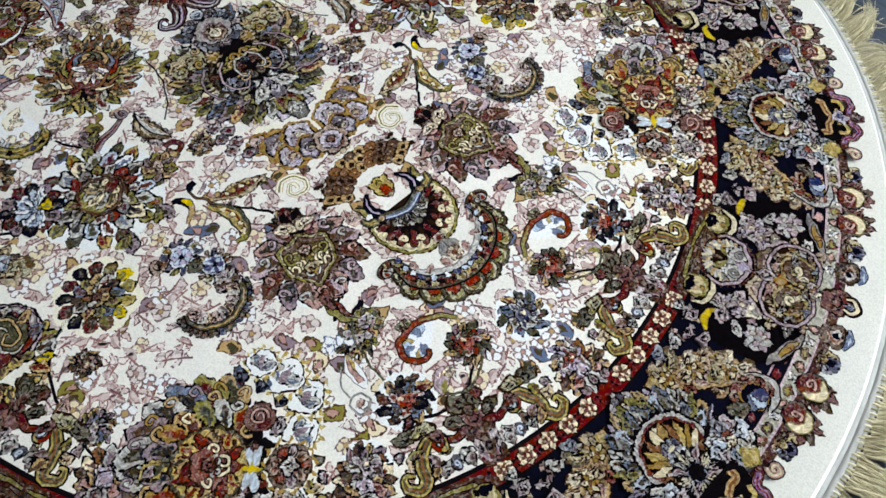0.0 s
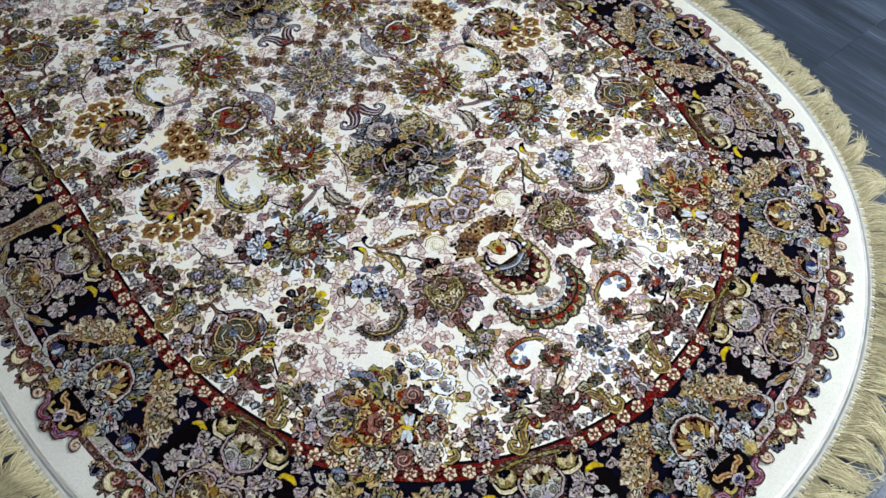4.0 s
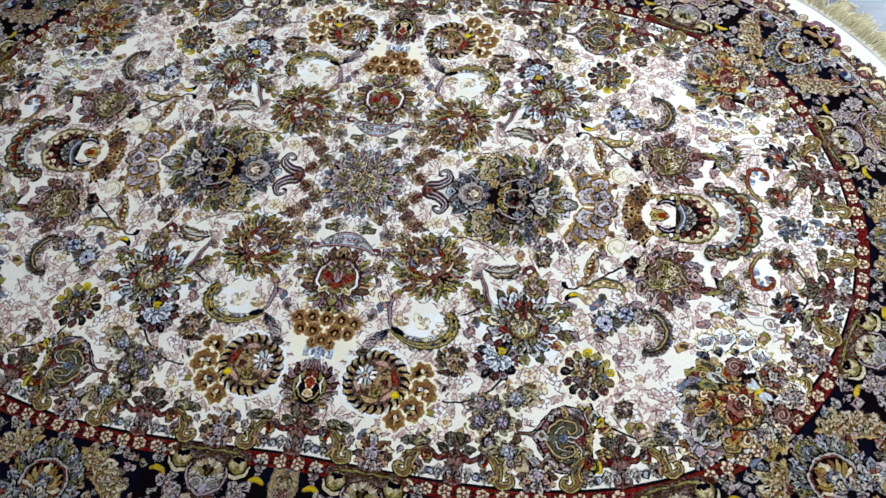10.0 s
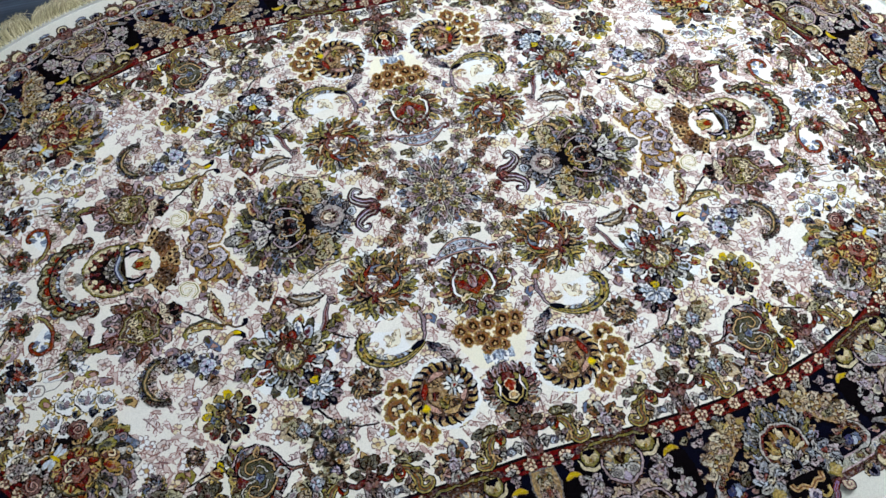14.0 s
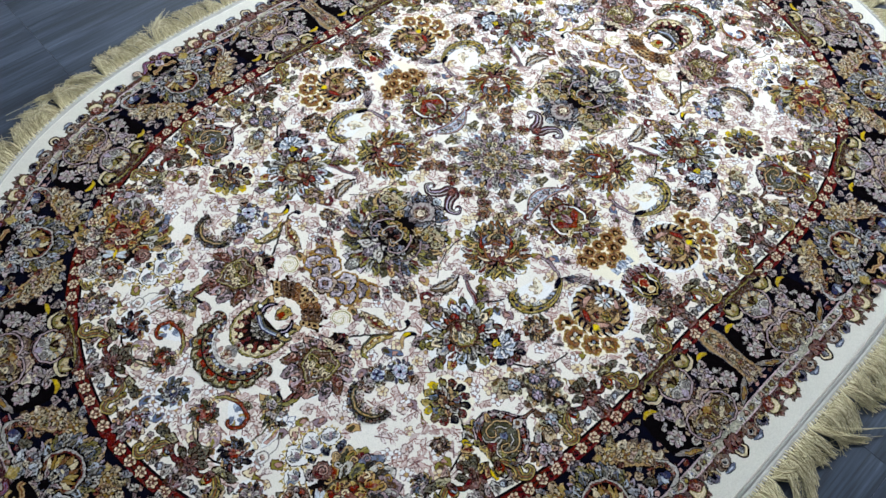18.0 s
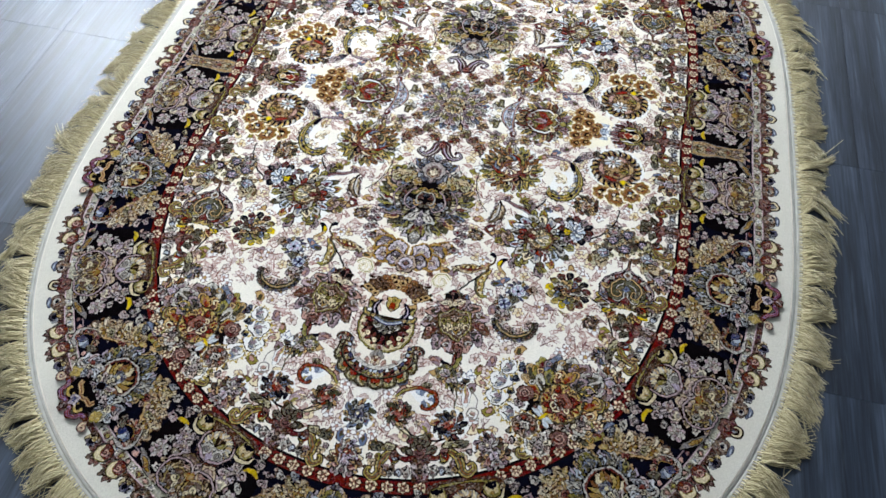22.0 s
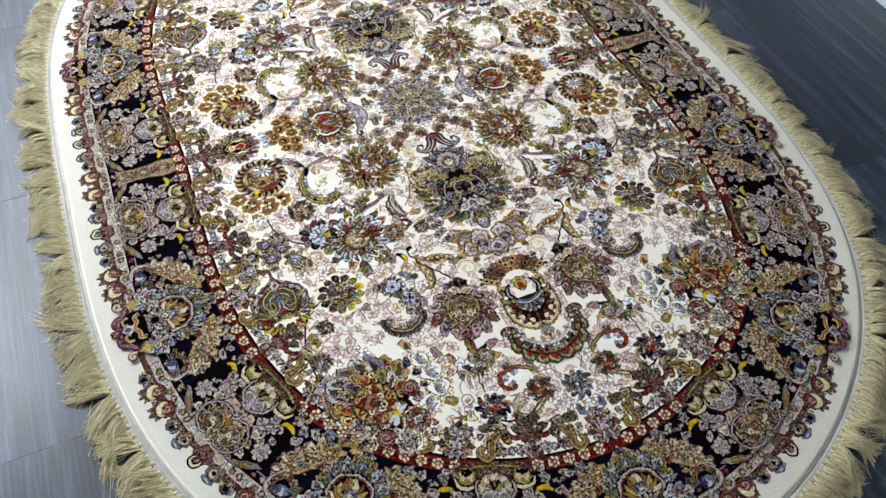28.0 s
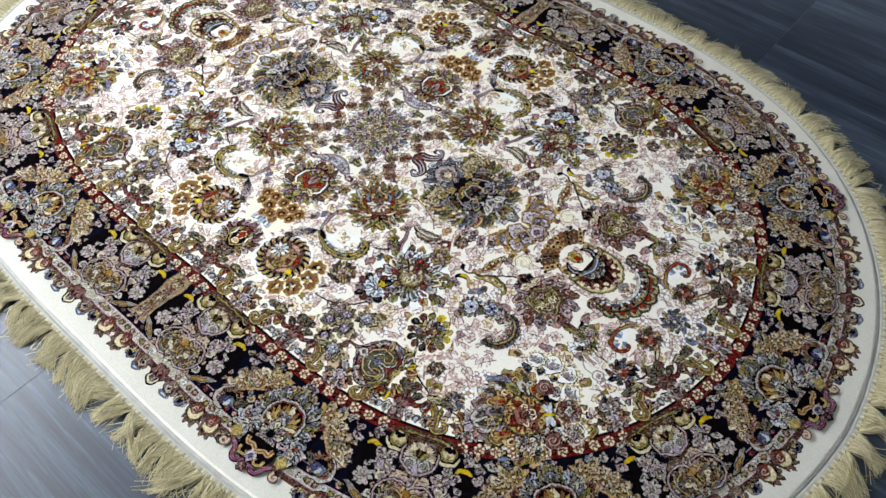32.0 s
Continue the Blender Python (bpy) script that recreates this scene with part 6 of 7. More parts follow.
def frieze_vase(w, z, a):
    at, inn = frieze_frame(z, a), a + math.pi

    def line(s, *pts):
        return smooth_path([at(d, s * e) for d, e in pts], 24)
    for s in (1, -1):
        # leaves over the vase, the dark arm and its whorl
        w.shape(spin(petal(0.34, 1.3, -0.3 * s), at(0.125, s * 0.02), inn + s * 1.1, 0.11), MOSS)
        w.shape(spin(petal(0.34, 1.3, 0.3 * s), at(0.120, s * 0.125), inn + s * 1.7, 0.085), MOSS)
        w.shape(spin(petal(0.34, 1.3, 0.3 * s), at(0.150, s * 0.055), inn - s * 0.4, 0.055), MAROON)
        p = line(s, (0.040, 0.0), (0.058, 0.05), (0.045, 0.095), (0.060, 0.135), (0.085, 0.160), (0.062, 0.182), (0.040, 0.165))
        tapered(w, p, (0.014, 0.016, 0.012, 0.010, 0.009, 0.006), MAROON, INK, 0.007)
        q = at(0.062, s * 0.163)
        w.shape(spin(disc(12), q, 0, 0.026), shade(NAVY, BLUE, 0.4), INK, 0.004)
        w.stroke(q + 0.017 * curl(1.2 * s, 14, 1, 0.2, a), 0.0045, 0.003, SKY)
        # little grey feet
        w.shape(spin(lobed(5, 0.25), at(-0.030, s * 0.092), inn, 0.032), SILVER, INK, 0.006)
        w.shape(spin(petal(0.36), at(-0.085, s * 0.090), inn, 0.055), GREY, INK, 0.006)
        w.shape(spin(petal(0.20, 1.0, -0.5 * s), at(-0.005, s * 0.012), inn + s * 1.2, 0.075), MAUVE, INK, 0.006)
    w.shape(np.array([at(-0.110, 0.050), at(-0.060, 0.058), at(-0.02, 0.030), at(0.025, 0.062), at(0.052, 0.030), at(0.060, 0), at(0.052, -0.030), at(0.025, -0.062), at(-0.02, -0.030), at(-0.060, -0.058), at(-0.110, -0.050)]), MAROON, INK, 0.008)
    for e in (-0.026, 0.0, 0.026):
        w.shape(spin(petal(0.18), at(-0.095, e), inn - e * 6, 0.11), MAUVE if e else BROWN, INK, 0.004)
    w.shape(spin(lobed(4, 0.3), at(0.085, 0), inn, 0.036), MAROON, INK, 0.006)
    w.shape(spin(petal(0.36), at(0.098, 0), inn, 0.052), BROWN)


def frieze_bud(w, z, a):
    at, inn = frieze_frame(z, a), a + math.pi
    for k in range(11):
        d = (k - 5) * 0.44
        m = abs(k - 5)
        flame(w, at(-0.02, 0.0) + 0.02 * np.exp(1j * (inn + d)), inn + d, 0.125 - 0.007 * m, (SILVER, RUST, IVORY, BROWN, TAN, MAUVE)[m], (MAUVE, UMBER, MAROON, INK)[m % 4], 0.24, 0.3 if d > 0 else -0.3)
    for k in range(7):
        d = (k - 3) * 0.55
        flame(w, at(-0.04, 0.0), inn + d, 0.082, (LILAC, SILVER, TAN, ROSE)[abs(k - 3)], (MAROON, BROWN)[k % 2], 0.30)
    w.shape(spin(lobed(6, 0.1), at(-0.020, 0), inn, 0.034), LILAC, INK, 0.006)
    w.shape(spin(petal(0.34), at(-0.035, 0), inn, 0.036), MAUVE, None)
    for s in (1, -1):
        flame(w, at(-0.045, s * 0.01), inn + s * 2.2, 0.075, SILVER, MAUVE, 0.34, 0.4 * s)
    flame(w, at(-0.105, 0), inn, 0.055, GREY, MAROON, 0.30)


def frieze_scroll(w, z, a, s):
    at, inn = frieze_frame(z, a), a + math.pi

    def line(*pts):
        return smooth_path([at(d, -s * e) for d, e in pts], 30)
    # olive S-scroll with a round gold end, filled with small mauve and brown leaves
    for d, e, turn, size, col in ((-0.09, 0.02, 0.4, 0.08, MAUVE), (-0.05, -0.03, 1.2, 0.07, BROWN), (-0.02, 0.03, -0.6, 0.075, TAN), (-0.085, -0.055, 0.2, 0.07, GREY), (-0.06, 0.075, -0.4, 0.06, ROSE), (0.01, -0.055, 1.0, 0.06, OLIVE)):
        w.shape(spin(petal(0.36, 1.3, 0.4), at(d, -s * e), inn - s * turn, size), col, INK, 0.006)
    # S-scroll of olive and gold with a rust thread
    p = line((0.025, -0.060), (0.030, -0.095), (0.072, -0.085), (0.078, -0.030), (0.035, 0.005), (-0.015, 0.020), (-0.060, 0.015), (-0.092, 0.055), (-0.065, 0.105), (-0.025, 0.092), (-0.035, 0.062))
    tapered(w, p, (0.004, 0.010, 0.016, 0.022, 0.026, 0.026, 0.024, 0.018, 0.010, 0.004), shade(STRAW_GOLD, OLIVE, 0.5), INK, 0.008)
    tapered(w, p[3:-3], (0.002, 0.009, 0.013, 0.016, 0.016, 0.014, 0.009, 0.002), MOSS, None)
    tapered(w, p[4:-4], (0.001, 0.004, 0.006, 0.006, 0.004, 0.001), RUST, None)
    for d, e, turn, size, col in ((-0.085, -0.03, -0.3, 0.070, TAN), (-0.03, -0.055, -0.9, 0.055, MAUVE), (0.02, 0.05, 0.6, 0.060, OLIVE)):
        flame(w, at(d, -s * e), inn - s * turn, size, col, BROWN, 0.30, 0.3)
    w.stroke(at(0.055, s * 0.075) + 0.030 * curl(-1.1 * s, 16, 1, 0.25, a), 0.007, 0.005, BRICK, UMBER, 0.004)
    c = at(-0.045, s * 0.112)
    w.shape(spin(disc(12), c, 0, 0.026), shade(NAVY, BLUE, 0.4), INK, 0.004)
    w.stroke(c + 0.016 * curl(1.2 * s, 14, 1, 0.2, a), 0.0045, 0.003, SKY)
    w.shape(spin(petal(0.34, 1.3, 0.5 * s), at(0.100, s * 0.01), inn + s * 0.9, 0.10), MOSS)
    w.shape(spin(petal(0.32, 1.3, -0.4 * s), at(0.105, -s * 0.02), inn - s * 0.9, 0.10), OLIVE)
    w.shape(spin(petal(0.36), at(0.055, s * 0.095), inn + s * 0.6, 0.060), MAROON)
    w.shape(spin(petal(0.36), at(0.030, -s * 0.110), inn - s * 0.6, 0.050), MAUVE)


FRIEZE = np.array([rim(t, -0.125) for t in RIM_T])
FRIEZE_L = np.concatenate([[0], np.cumsum(np.abs(np.diff(FRIEZE)))])
FRIEZE_N = 4 * round((FRIEZE_L[-1] / 0.2435 - 2) / 4) + 2      # a bud stands at the rug's end
for k in range(FRIEZE_N + 1):
    run = float(np.interp(FRIEZE_L[-1] * k / FRIEZE_N, FRIEZE_L, RIM_L))
    z, a = rim_at(run, -0.125), rim_out(run, -0.125)
    if k == FRIEZE_N:
        z, a = complex(z.real, 0), 0.0
    if k % 4 == 0:
        woven("frieze_vase", z if k else complex(0, z.imag), lambda w, z=z, a=a: frieze_vase(w, z, a), "maroon vase motif")
    elif k % 4 == 2:
        woven("frieze_bud", z, lambda w, z=z, a=a: frieze_bud(w, z, a), "lilac bud motif")
    else:
        woven("frieze_scroll", z, lambda w, z=z, a=a, s=(1 if k % 4 == 1 else -1): frieze_scroll(w, z, a, s), "tan scroll motif")

# ---- the border: cartouches, palmettes, florets ----
PAIRS = [0.49, 2.498, 4.432]
PALMS = [1.498, 3.475, QUARTER]


def red_floret(w, z, a):
    w.worked = False
    w.shape(spin(lobed(6, 0.30, 24), z, a, 0.041), shade(IVORY, ROSE, 0.28), INK, 0.006)
    for k in range(6):
        w.shape(spin(petal(0.26), z, a + math.pi * (2 * k + 1) / 6, 0.031), BROWN, None)
    w.shape(spin(disc(8), z, a, 0.015), MAROON, None)
    w.shape(spin(disc(6), z, a, 0.007), IVORY, None)
    for s in (1, -1):
        q = z + s * 0.064 * np.exp(1j * (a + UP))
        w.shape(spin(lens(0.34), q - 0.022 * np.exp(1j * a), a, 0.022), INK, None)
        w.shape(spin(lens(0.34), q + 0.004 * np.exp(1j * a), a, 0.022), INK, None)


run = 0.062
while run < QUARTER - 0.03:
    if min(abs(run - p) for p in PAIRS) > 0.26:
        woven("band_floret", rim_at(run, 0.048), lambda w, r=run: red_floret(w, rim_at(r, 0.048), rim_out(r)), "ivory floret on the red band", 0.0002)
    run += 0.127


def guard_florets(w):
    """Pairs of brown florets and small grey crosses on the guard stripe; leaflets on the dark strip beside it."""
    run, k = 0.03, 0
    while run < QUARTER - 0.02:
        if min(abs(run - p) for p in PAIRS) > 0.13 and min(abs(run - p) for p in PALMS) > 0.22:
            z, a = rim_at(run, 0.731), rim_out(run)
            w.z = 4
            if k % 3 < 2:
                w.shape(spin(lobed(5, 0.2), z, a, 0.024), BROWN, INK, 0.005)
                w.shape(spin(lobed(4, 0.3), z, a, 0.013), ROSE if k % 3 else OLIVE, None)
            else:
                w.shape(spin(lobed(4, 0.5), z, a + 0.8, 0.026), SILVER, INK, 0.004)
                w.shape(spin(disc(6), z, a, 0.008), STEEL, None)
        run, k = run + 0.060, k + 1
    run, k = 0.04, 0
    while run < QUARTER - 0.02:
        if min(abs(run - p) for p in PAIRS) > 0.20 and min(abs(run - p) for p in PALMS) > 0.27:
            z, a = rim_at(run, 0.650), rim_out(run)
            w.z = 4
            w.shape(spin(lens(0.34), z - 0.026 * np.exp(1j * (a + UP + 0.3)), a + UP + 0.3, 0.052), (ROSE, BROWN, MAROON)[k % 3], None)
        run, k = run + 0.074, k + 1


woven("guard_pattern", 1.8 + 1.0j, guard_florets, "tiny brown and grey florets of the guard stripe", stuff=True)


def frame_at(run):
    """Points of the border by their depth from the field and their distance along it."""
    a = rim_out(run) if run < QUARTER - 1e-6 else 0.0
    n, side = np.exp(1j * a), np.exp(1j * (a + UP))
    wide = abs(rim_at(run, 1.0) - rim_at(run, 0.0))
    mid = rim_at(run, 0.45)
    return a, lambda s, off=0.0: mid + n * wide * (s - 0.45) + side * off


def star(w, q, r, cols, eye, turn=0.0, n=8):
    """A small open flower with slim, uneven petals."""
    w.worked = False
    ring(w, q, turn, n, r * 0.12, r, 0.30, cols, INK, lw=0.006)
    ring(w, q, turn, n - 2, r * 0.10, r * 0.62, 0.30, cols[::-1], BROWN, half=True, lw=0.004)
    w.shape(spin(disc(8), q, 0, r * 0.22), eye, BROWN, 0.004)
    w.worked = True


def cartouche(w, run):
    w.tone = 0.70
    a, at = frame_at(run)

    def line(s, pts, n=28):
        return smooth_path([at(d, s * e) for d, e in pts], n)

    def leaflet(s, d, e, turn, size, col, wide=0.32, bend=0.3, edge=INK, lw=0.006):
        w.shape(spin(petal(wide, 1.25, bend * s), at(d, s * e), a + s * turn, size), col, edge, lw)
    for s in (1, -1):
        # black ground with a yellow crescent, lilac sprays and a pale star
        w.poly(line(s, ((0.12, 0.25), (0.17, 0.33), (0.24, 0.40), (0.42, 0.425), (0.60, 0.40), (0.655, 0.30), (0.62, 0.19), (0.48, 0.13), (0.30, 0.13), (0.20, 0.19)), 40), INK)
        tapered(w, line(s, ((0.245, 0.262), (0.205, 0.288), (0.195, 0.330), (0.215, 0.372)), 14), (0.003, 0.012, 0.015, 0.004), YELLOW, GOLD, 0.004)
        for d, e, r, turn in ((0.285, 0.225, 0.078, 0.2), (0.350, 0.190, 0.060, 1.0)):
            q = at(d, s * e)
            for k in range(7):
                b = a + s * (turn + k * 0.90)
                w.shape(spin(petal(0.34, 1.35, 0.35 * (-1) ** k), q + 0.012 * np.exp(1j * b), b, r * (1.0, 0.78)[k % 2]), (PINK, LILAC, PINK, SILVER)[k % 4], INK, 0.006)
            w.shape(spin(lobed(5, 0.35, 20), q, a, r * 0.40), MAUVE, BROWN, 0.005)
            w.shape(spin(disc(7), q, 0, r * 0.16), IVORY, None)
        leaflet(s, 0.335, 0.285, 0.7, 0.07, SILVER)
        leaflet(s, 0.40, 0.255, 0.2, 0.06, PINK)
        star(w, at(0.470, s * 0.318), 0.068, [SILVER, PINK, SILVER], GREY, a)
        leaflet(s, 0.475, 0.160, 2.6, 0.10, IVORY, 0.34, -0.3)
        leaflet(s, 0.462, 0.165, 2.6, 0.065, GREY, 0.30, -0.3, None)
        # gold drop in a grey rim that closes the ground
        tapered(w, line(s, ((0.675, 0.215), (0.655, 0.265), (0.615, 0.320), (0.570, 0.375), (0.545, 0.420)), 20), (0.004, 0.018, 0.025, 0.018, 0.003), GREY)
        tapered(w, line(s, ((0.660, 0.255), (0.628, 0.305), (0.588, 0.355)), 14), (0.004, 0.015, 0.007), GOLD, UMBER, 0.005)
        w.shape(spin(disc(7), at(0.632, s * 0.298), 0, 0.012), GOLD, MAROON, 0.005)
        # olive drop over the red band, with its cream crescent
        tapered(w, line(s, ((0.048, -0.01), (0.048, 0.10), (0.052, 0.19), (0.050, 0.265)), 22), (0.046, 0.046, 0.044, 0.010), shade(MAROON, UMBER, 0.6), None)
        tapered(w, line(s, ((0.028, 0.0), (0.026, 0.09), (0.034, 0.15), (0.058, 0.19)), 20), (0.004, 0.008, 0.008, 0.003), OLIVE, INK, 0.005)
        tapered(w, line(s, ((0.070, 0.0), (0.066, 0.06), (0.062, 0.12)), 14), (0.004, 0.010, 0.003), BROWN, INK, 0.004)
        q = at(0.108, s * 0.182)
        w.worked = False
        w.shape(spin(disc(16), q, a, 0.058), OLIVE, INK, 0.006)
        w.shape(spin(disc(14), q - 0.008 * np.exp(1j * a), a, 0.046), shade(STRAW_GOLD, IVORY, 0.6), None)
        for d in (-0.9, 0.0, 0.9):
            w.shape(spin(petal(0.34, 1.4), q - 0.050 * np.exp(1j * a), a + s * d, 0.050), (INK, NAVY, INK)[int(d + 1)], None)
        w.worked = True
        w.shape(spin(disc(7), q + 0.026 * np.exp(1j * a), 0, 0.012), GOLD, MOSS, 0.004)
        tapered(w, line(s, ((0.150, 0.095), (0.188, 0.140), (0.196, 0.195), (0.165, 0.245), (0.115, 0.262)), 22), (0.003, 0.009, 0.012, 0.009, 0.003), IVORY, INK, 0.007)
        leaflet(s, 0.115, 0.285, 1.5, 0.075, MAUVE)
        leaflet(s, 0.060, 0.275, 1.3, 0.065, SILVER)
        leaflet(s, 0.155, 0.300, 1.9, 0.070, PINK)
    # inner oval: dark spiky ground, cream fringe turned inwards, two grey whorls, a pale rim
    c = at(0.208)
    ang = np.linspace(0, 2 * np.pi, 64, endpoint=False)
    egg = 0.122 * np.cos(ang) * (1 + 0.06 * np.cos(ang)) + 0.118j * np.sin(ang)
    w.poly(spin(egg * np.where(np.arange(64) % 2, 1.20, 1.02), c, a, 1.0), BROWN)
    w.worked = False
    w.shape(spin(egg[::2], c, a, 1.0), INK, MAROON, 0.006)
    for k in range(26):
        b = math.pi + (k - 12.5) * 0.185
        q = c + 0.116 * np.exp(1j * (a + b))
        w.shape(spin(petal(0.24, 1.2), q, a + b + math.pi, 0.060 + 0.012 * (k % 2)), (SILVER, IVORY, GREY, TAN)[k % 4], None)
    w.shape(spin(egg[::2], c + 0.012 * np.exp(1j * a), a, 0.56), SILVER, INK, 0.005)
    for k in range(5):
        b = a + math.pi + (k - 2) * 0.42
        w.shape(spin(petal(0.20, 1.3), c + 0.01 * np.exp(1j * a), b, 0.075), (OLIVE, UMBER, BROWN, UMBER, OLIVE)[k], INK, 0.005)
    for s in (1, -1):
        q = c + np.exp(1j * a) * (0.052 + 0.050j * s)
        w.shape(spin(lobed(8, 0.14), q, a, 0.044), SILVER, INK, 0.007)
        w.stroke(q + 0.026 * curl(s * 1.2, 16, 1, 0.2, a), 0.008, 0.006, GREY, INK, 0.004)
        w.stroke(line(s, ((0.345, 0.0), (0.320, 0.055), (0.275, 0.105), (0.205, 0.128), (0.140, 0.115)), 22), 0.009, 0.005, PINK, INK, 0.007)
    w.shape(spin(petal(0.30), c + 0.04 * np.exp(1j * a), a, 0.075), LILAC, BROWN, 0.005)
    w.worked = True
    # lilac rim, brown lobes, then two round blossoms and a fan of leaflets
    w.worked = False
    for s in (1, -1):
        w.shape(spin(lobed(7, 0.08), at(0.525, s * 0.085), a, 0.128), UMBER, PINK, 0.010)
    w.worked = True
    for s in (1, -1):
        q = at(0.425, s * 0.078)
        w.shape(spin(lobed(5, 0.18), q, a + 0.4 * s, 0.070), TAN, INK, 0.007)
        w.shape(spin(lobed(5, 0.20), q, a, 0.046), ROSE, BROWN, 0.006)
        w.shape(spin(petal(0.40), q - 0.022 * np.exp(1j * a), a + s * 0.5, 0.046), INK, None)
        q = at(0.572, s * 0.082)
        for k in range(13):
            b = a + s * (-1.3 + 0.34 * k)
            w.shape(spin(petal(0.34, 1.2, 0.3 * s), q + 0.055 * np.exp(1j * b), b, 0.050), (TAN, GOLD, BROWN, STEEL, OLIVE)[k % 5], INK, 0.005)
        w.worked = False
        w.shape(spin(lobed(11, 0.06), q, 0, 0.078), shade(OLIVE, TAN, 0.5), INK, 0.006)
        w.shape(spin(lobed(9, 0.12), q, a, 0.064), BROWN, INK, 0.004)
        w.worked = True
        for d, e, turn, size, col in ((-0.02, -0.02, 0.3, 0.070, OLIVE), (0.0, 0.02, 1.4, 0.060, GREY), (0.03, -0.01, -0.9, 0.055, IVORY)):
            w.shape(spin(petal(0.36, 1.2, 0.4 * s), q + np.exp(1j * a) * (d + 1j * s * e) - 0.02 * np.exp(1j * a), a + s * turn, size), col, INK, 0.005)
        w.stroke(q + 0.022 * curl(s * 1.1, 14, 1, 0.2, a - 1.2), 0.008, 0.005, IVORY, INK, 0.004)
        leaflet(s, 0.50, 0.175, 1.1, 0.075, GOLD)
        leaflet(s, 0.565, 0.185, 0.9, 0.085, SILVER)
        leaflet(s, 0.635, 0.150, 0.8, 0.075, RUST)
        leaflet(s, 0.630, 0.155, 0.5, 0.050, GOLD, 0.30, 0.2, None)
        leaflet(s, 0.640, 0.100, 0.5, 0.055, STEEL)
    for s in (1, -1):
        rim_line = at(0.555, s * 0.090) + 0.118 * np.exp(1j * (a + s * np.linspace(-0.5, 3.9, 40)))
        w.stroke(rim_line, 0.006, 0.006, PINK, INK, 0.007)
    for k in range(7):
        b = a + (k - 3) * 0.42
        w.shape(spin(petal(0.26, 1.3), at(0.635) + 0.012 * np.exp(1j * b), b, 0.060 - 0.006 * abs(k - 3)), (IVORY, GREY, RUST, SILVER)[abs(k - 3)], INK, 0.006)
    w.shape(spin(lens(0.24), at(0.36), a, 0.11), PINK, INK, 0.006)
    w.shape(spin(lobed(4, 0.3), at(0.50), a, 0.030), GOLD, BRICK, 0.006)


def big_palmette(w, run):
    w.tone = 0.70
    a, at = frame_at(run)

    def line(s, pts, n=26):
        return smooth_path([at(d, s * e) for d, e in pts], n)

    def leaflet(s, d, e, turn, size, col, wide=0.36, bend=0.4, edge=BROWN, lw=0.006):
        w.shape(spin(petal(wide, 1.3, bend * s), at(d, s * e), a + s * turn, size), col, edge, lw)
    c = at(0.44)
    for s in (1, -1):
        # tan wing that sweeps sideways and outwards, crowded with small gold blossoms
        wing = np.concatenate([line(s, ((0.155, 0.13), (0.150, 0.24), (0.190, 0.35), (0.27, 0.45), (0.40, 0.51), (0.58, 0.545)), 24),
                               line(s, ((0.575, 0.49), (0.47, 0.415), (0.40, 0.34), (0.34, 0.27), (0.24, 0.17)), 18)])
        w.worked = False
        w.shape(wing, TAN, INK, 0.009)
        w.worked = True
        for d, e, turn, size, col in ((0.205, 0.160, 2.0, 0.10, GOLD), (0.190, 0.235, 1.7, 0.12, STRAW_GOLD), (0.225, 0.300, 1.3, 0.10, IVORY), (0.265, 0.355, 1.2, 0.11, TAN), (0.34, 0.410, 1.1, 0.11, IVORY),
                                      (0.43, 0.455, 1.0, 0.10, GOLD), (0.250, 0.235, 1.0, 0.11, TAN), (0.310, 0.305, 0.9, 0.10, ROSE), (0.36, 0.34, 1.3, 0.09, OLIVE), (0.42, 0.39, 1.2, 0.09, TAN),
                                      (0.49, 0.43, 1.0, 0.10, ROSE), (0.29, 0.43, 0.6, 0.08, GOLD), (0.40, 0.47, 0.5, 0.08, IVORY)):
            leaflet(s, d, e, turn, size, col)
        for d, e in ((0.215, 0.225), (0.285, 0.335), (0.40, 0.44)):
            star(w, at(d, s * e), 0.038, [IVORY, GOLD], RUST, a, 6)
        w.shape(spin(petal(0.36, 1.4), at(0.215, s * 0.160), a + math.pi - s * 0.3, 0.050), STRAW_GOLD, GOLD, 0.004)
        w.shape(spin(lobed(4, 0.3), at(0.325, s * 0.255), a, 0.028), BRICK, INK, 0.005)
        for d, e, turn, size, col in ((0.135, 0.34, 1.8, 0.08, SILVER), (0.13, 0.42, 1.2, 0.075, MAUVE), (0.185, 0.445, 0.9, 0.085, PINK), (0.115, 0.25, 1.6, 0.07, STEEL)):
            leaflet(s, d, e, turn, size, col, 0.34, 0.3, INK)
        # half-open flower, red teeth round a blue cup, in a grey bract
        q = at(0.565, s * 0.425)
        tapered(w, line(s, ((0.46, 0.47), (0.53, 0.515), (0.60, 0.52), (0.65, 0.475), (0.665, 0.42)), 18), (0.006, 0.020, 0.022, 0.016, 0.004), SILVER)
        for k in range(10):
            b = a + math.pi + s * (-2.0 + 0.40 * k)
            w.shape(spin(petal(0.40), q + 0.040 * np.exp(1j * b), b, 0.058), (BRICK, RUST)[k % 2], INK, 0.005)
        w.worked = False
        w.shape(spin(disc(14), q, 0, 0.056), NAVY, GOLD, 0.006)
        for d in (-0.7, 0.0, 0.7):
            w.shape(spin(petal(0.36), q - 0.02 * np.exp(1j * a), a + d, 0.078), (STEEL, SKY, BLUE)[int(d + 1.5)], INK, 0.005)
        w.worked = True
        leaflet(s, 0.50, 0.30, 0.5, 0.10, MOSS, 0.30, 0.3, INK)
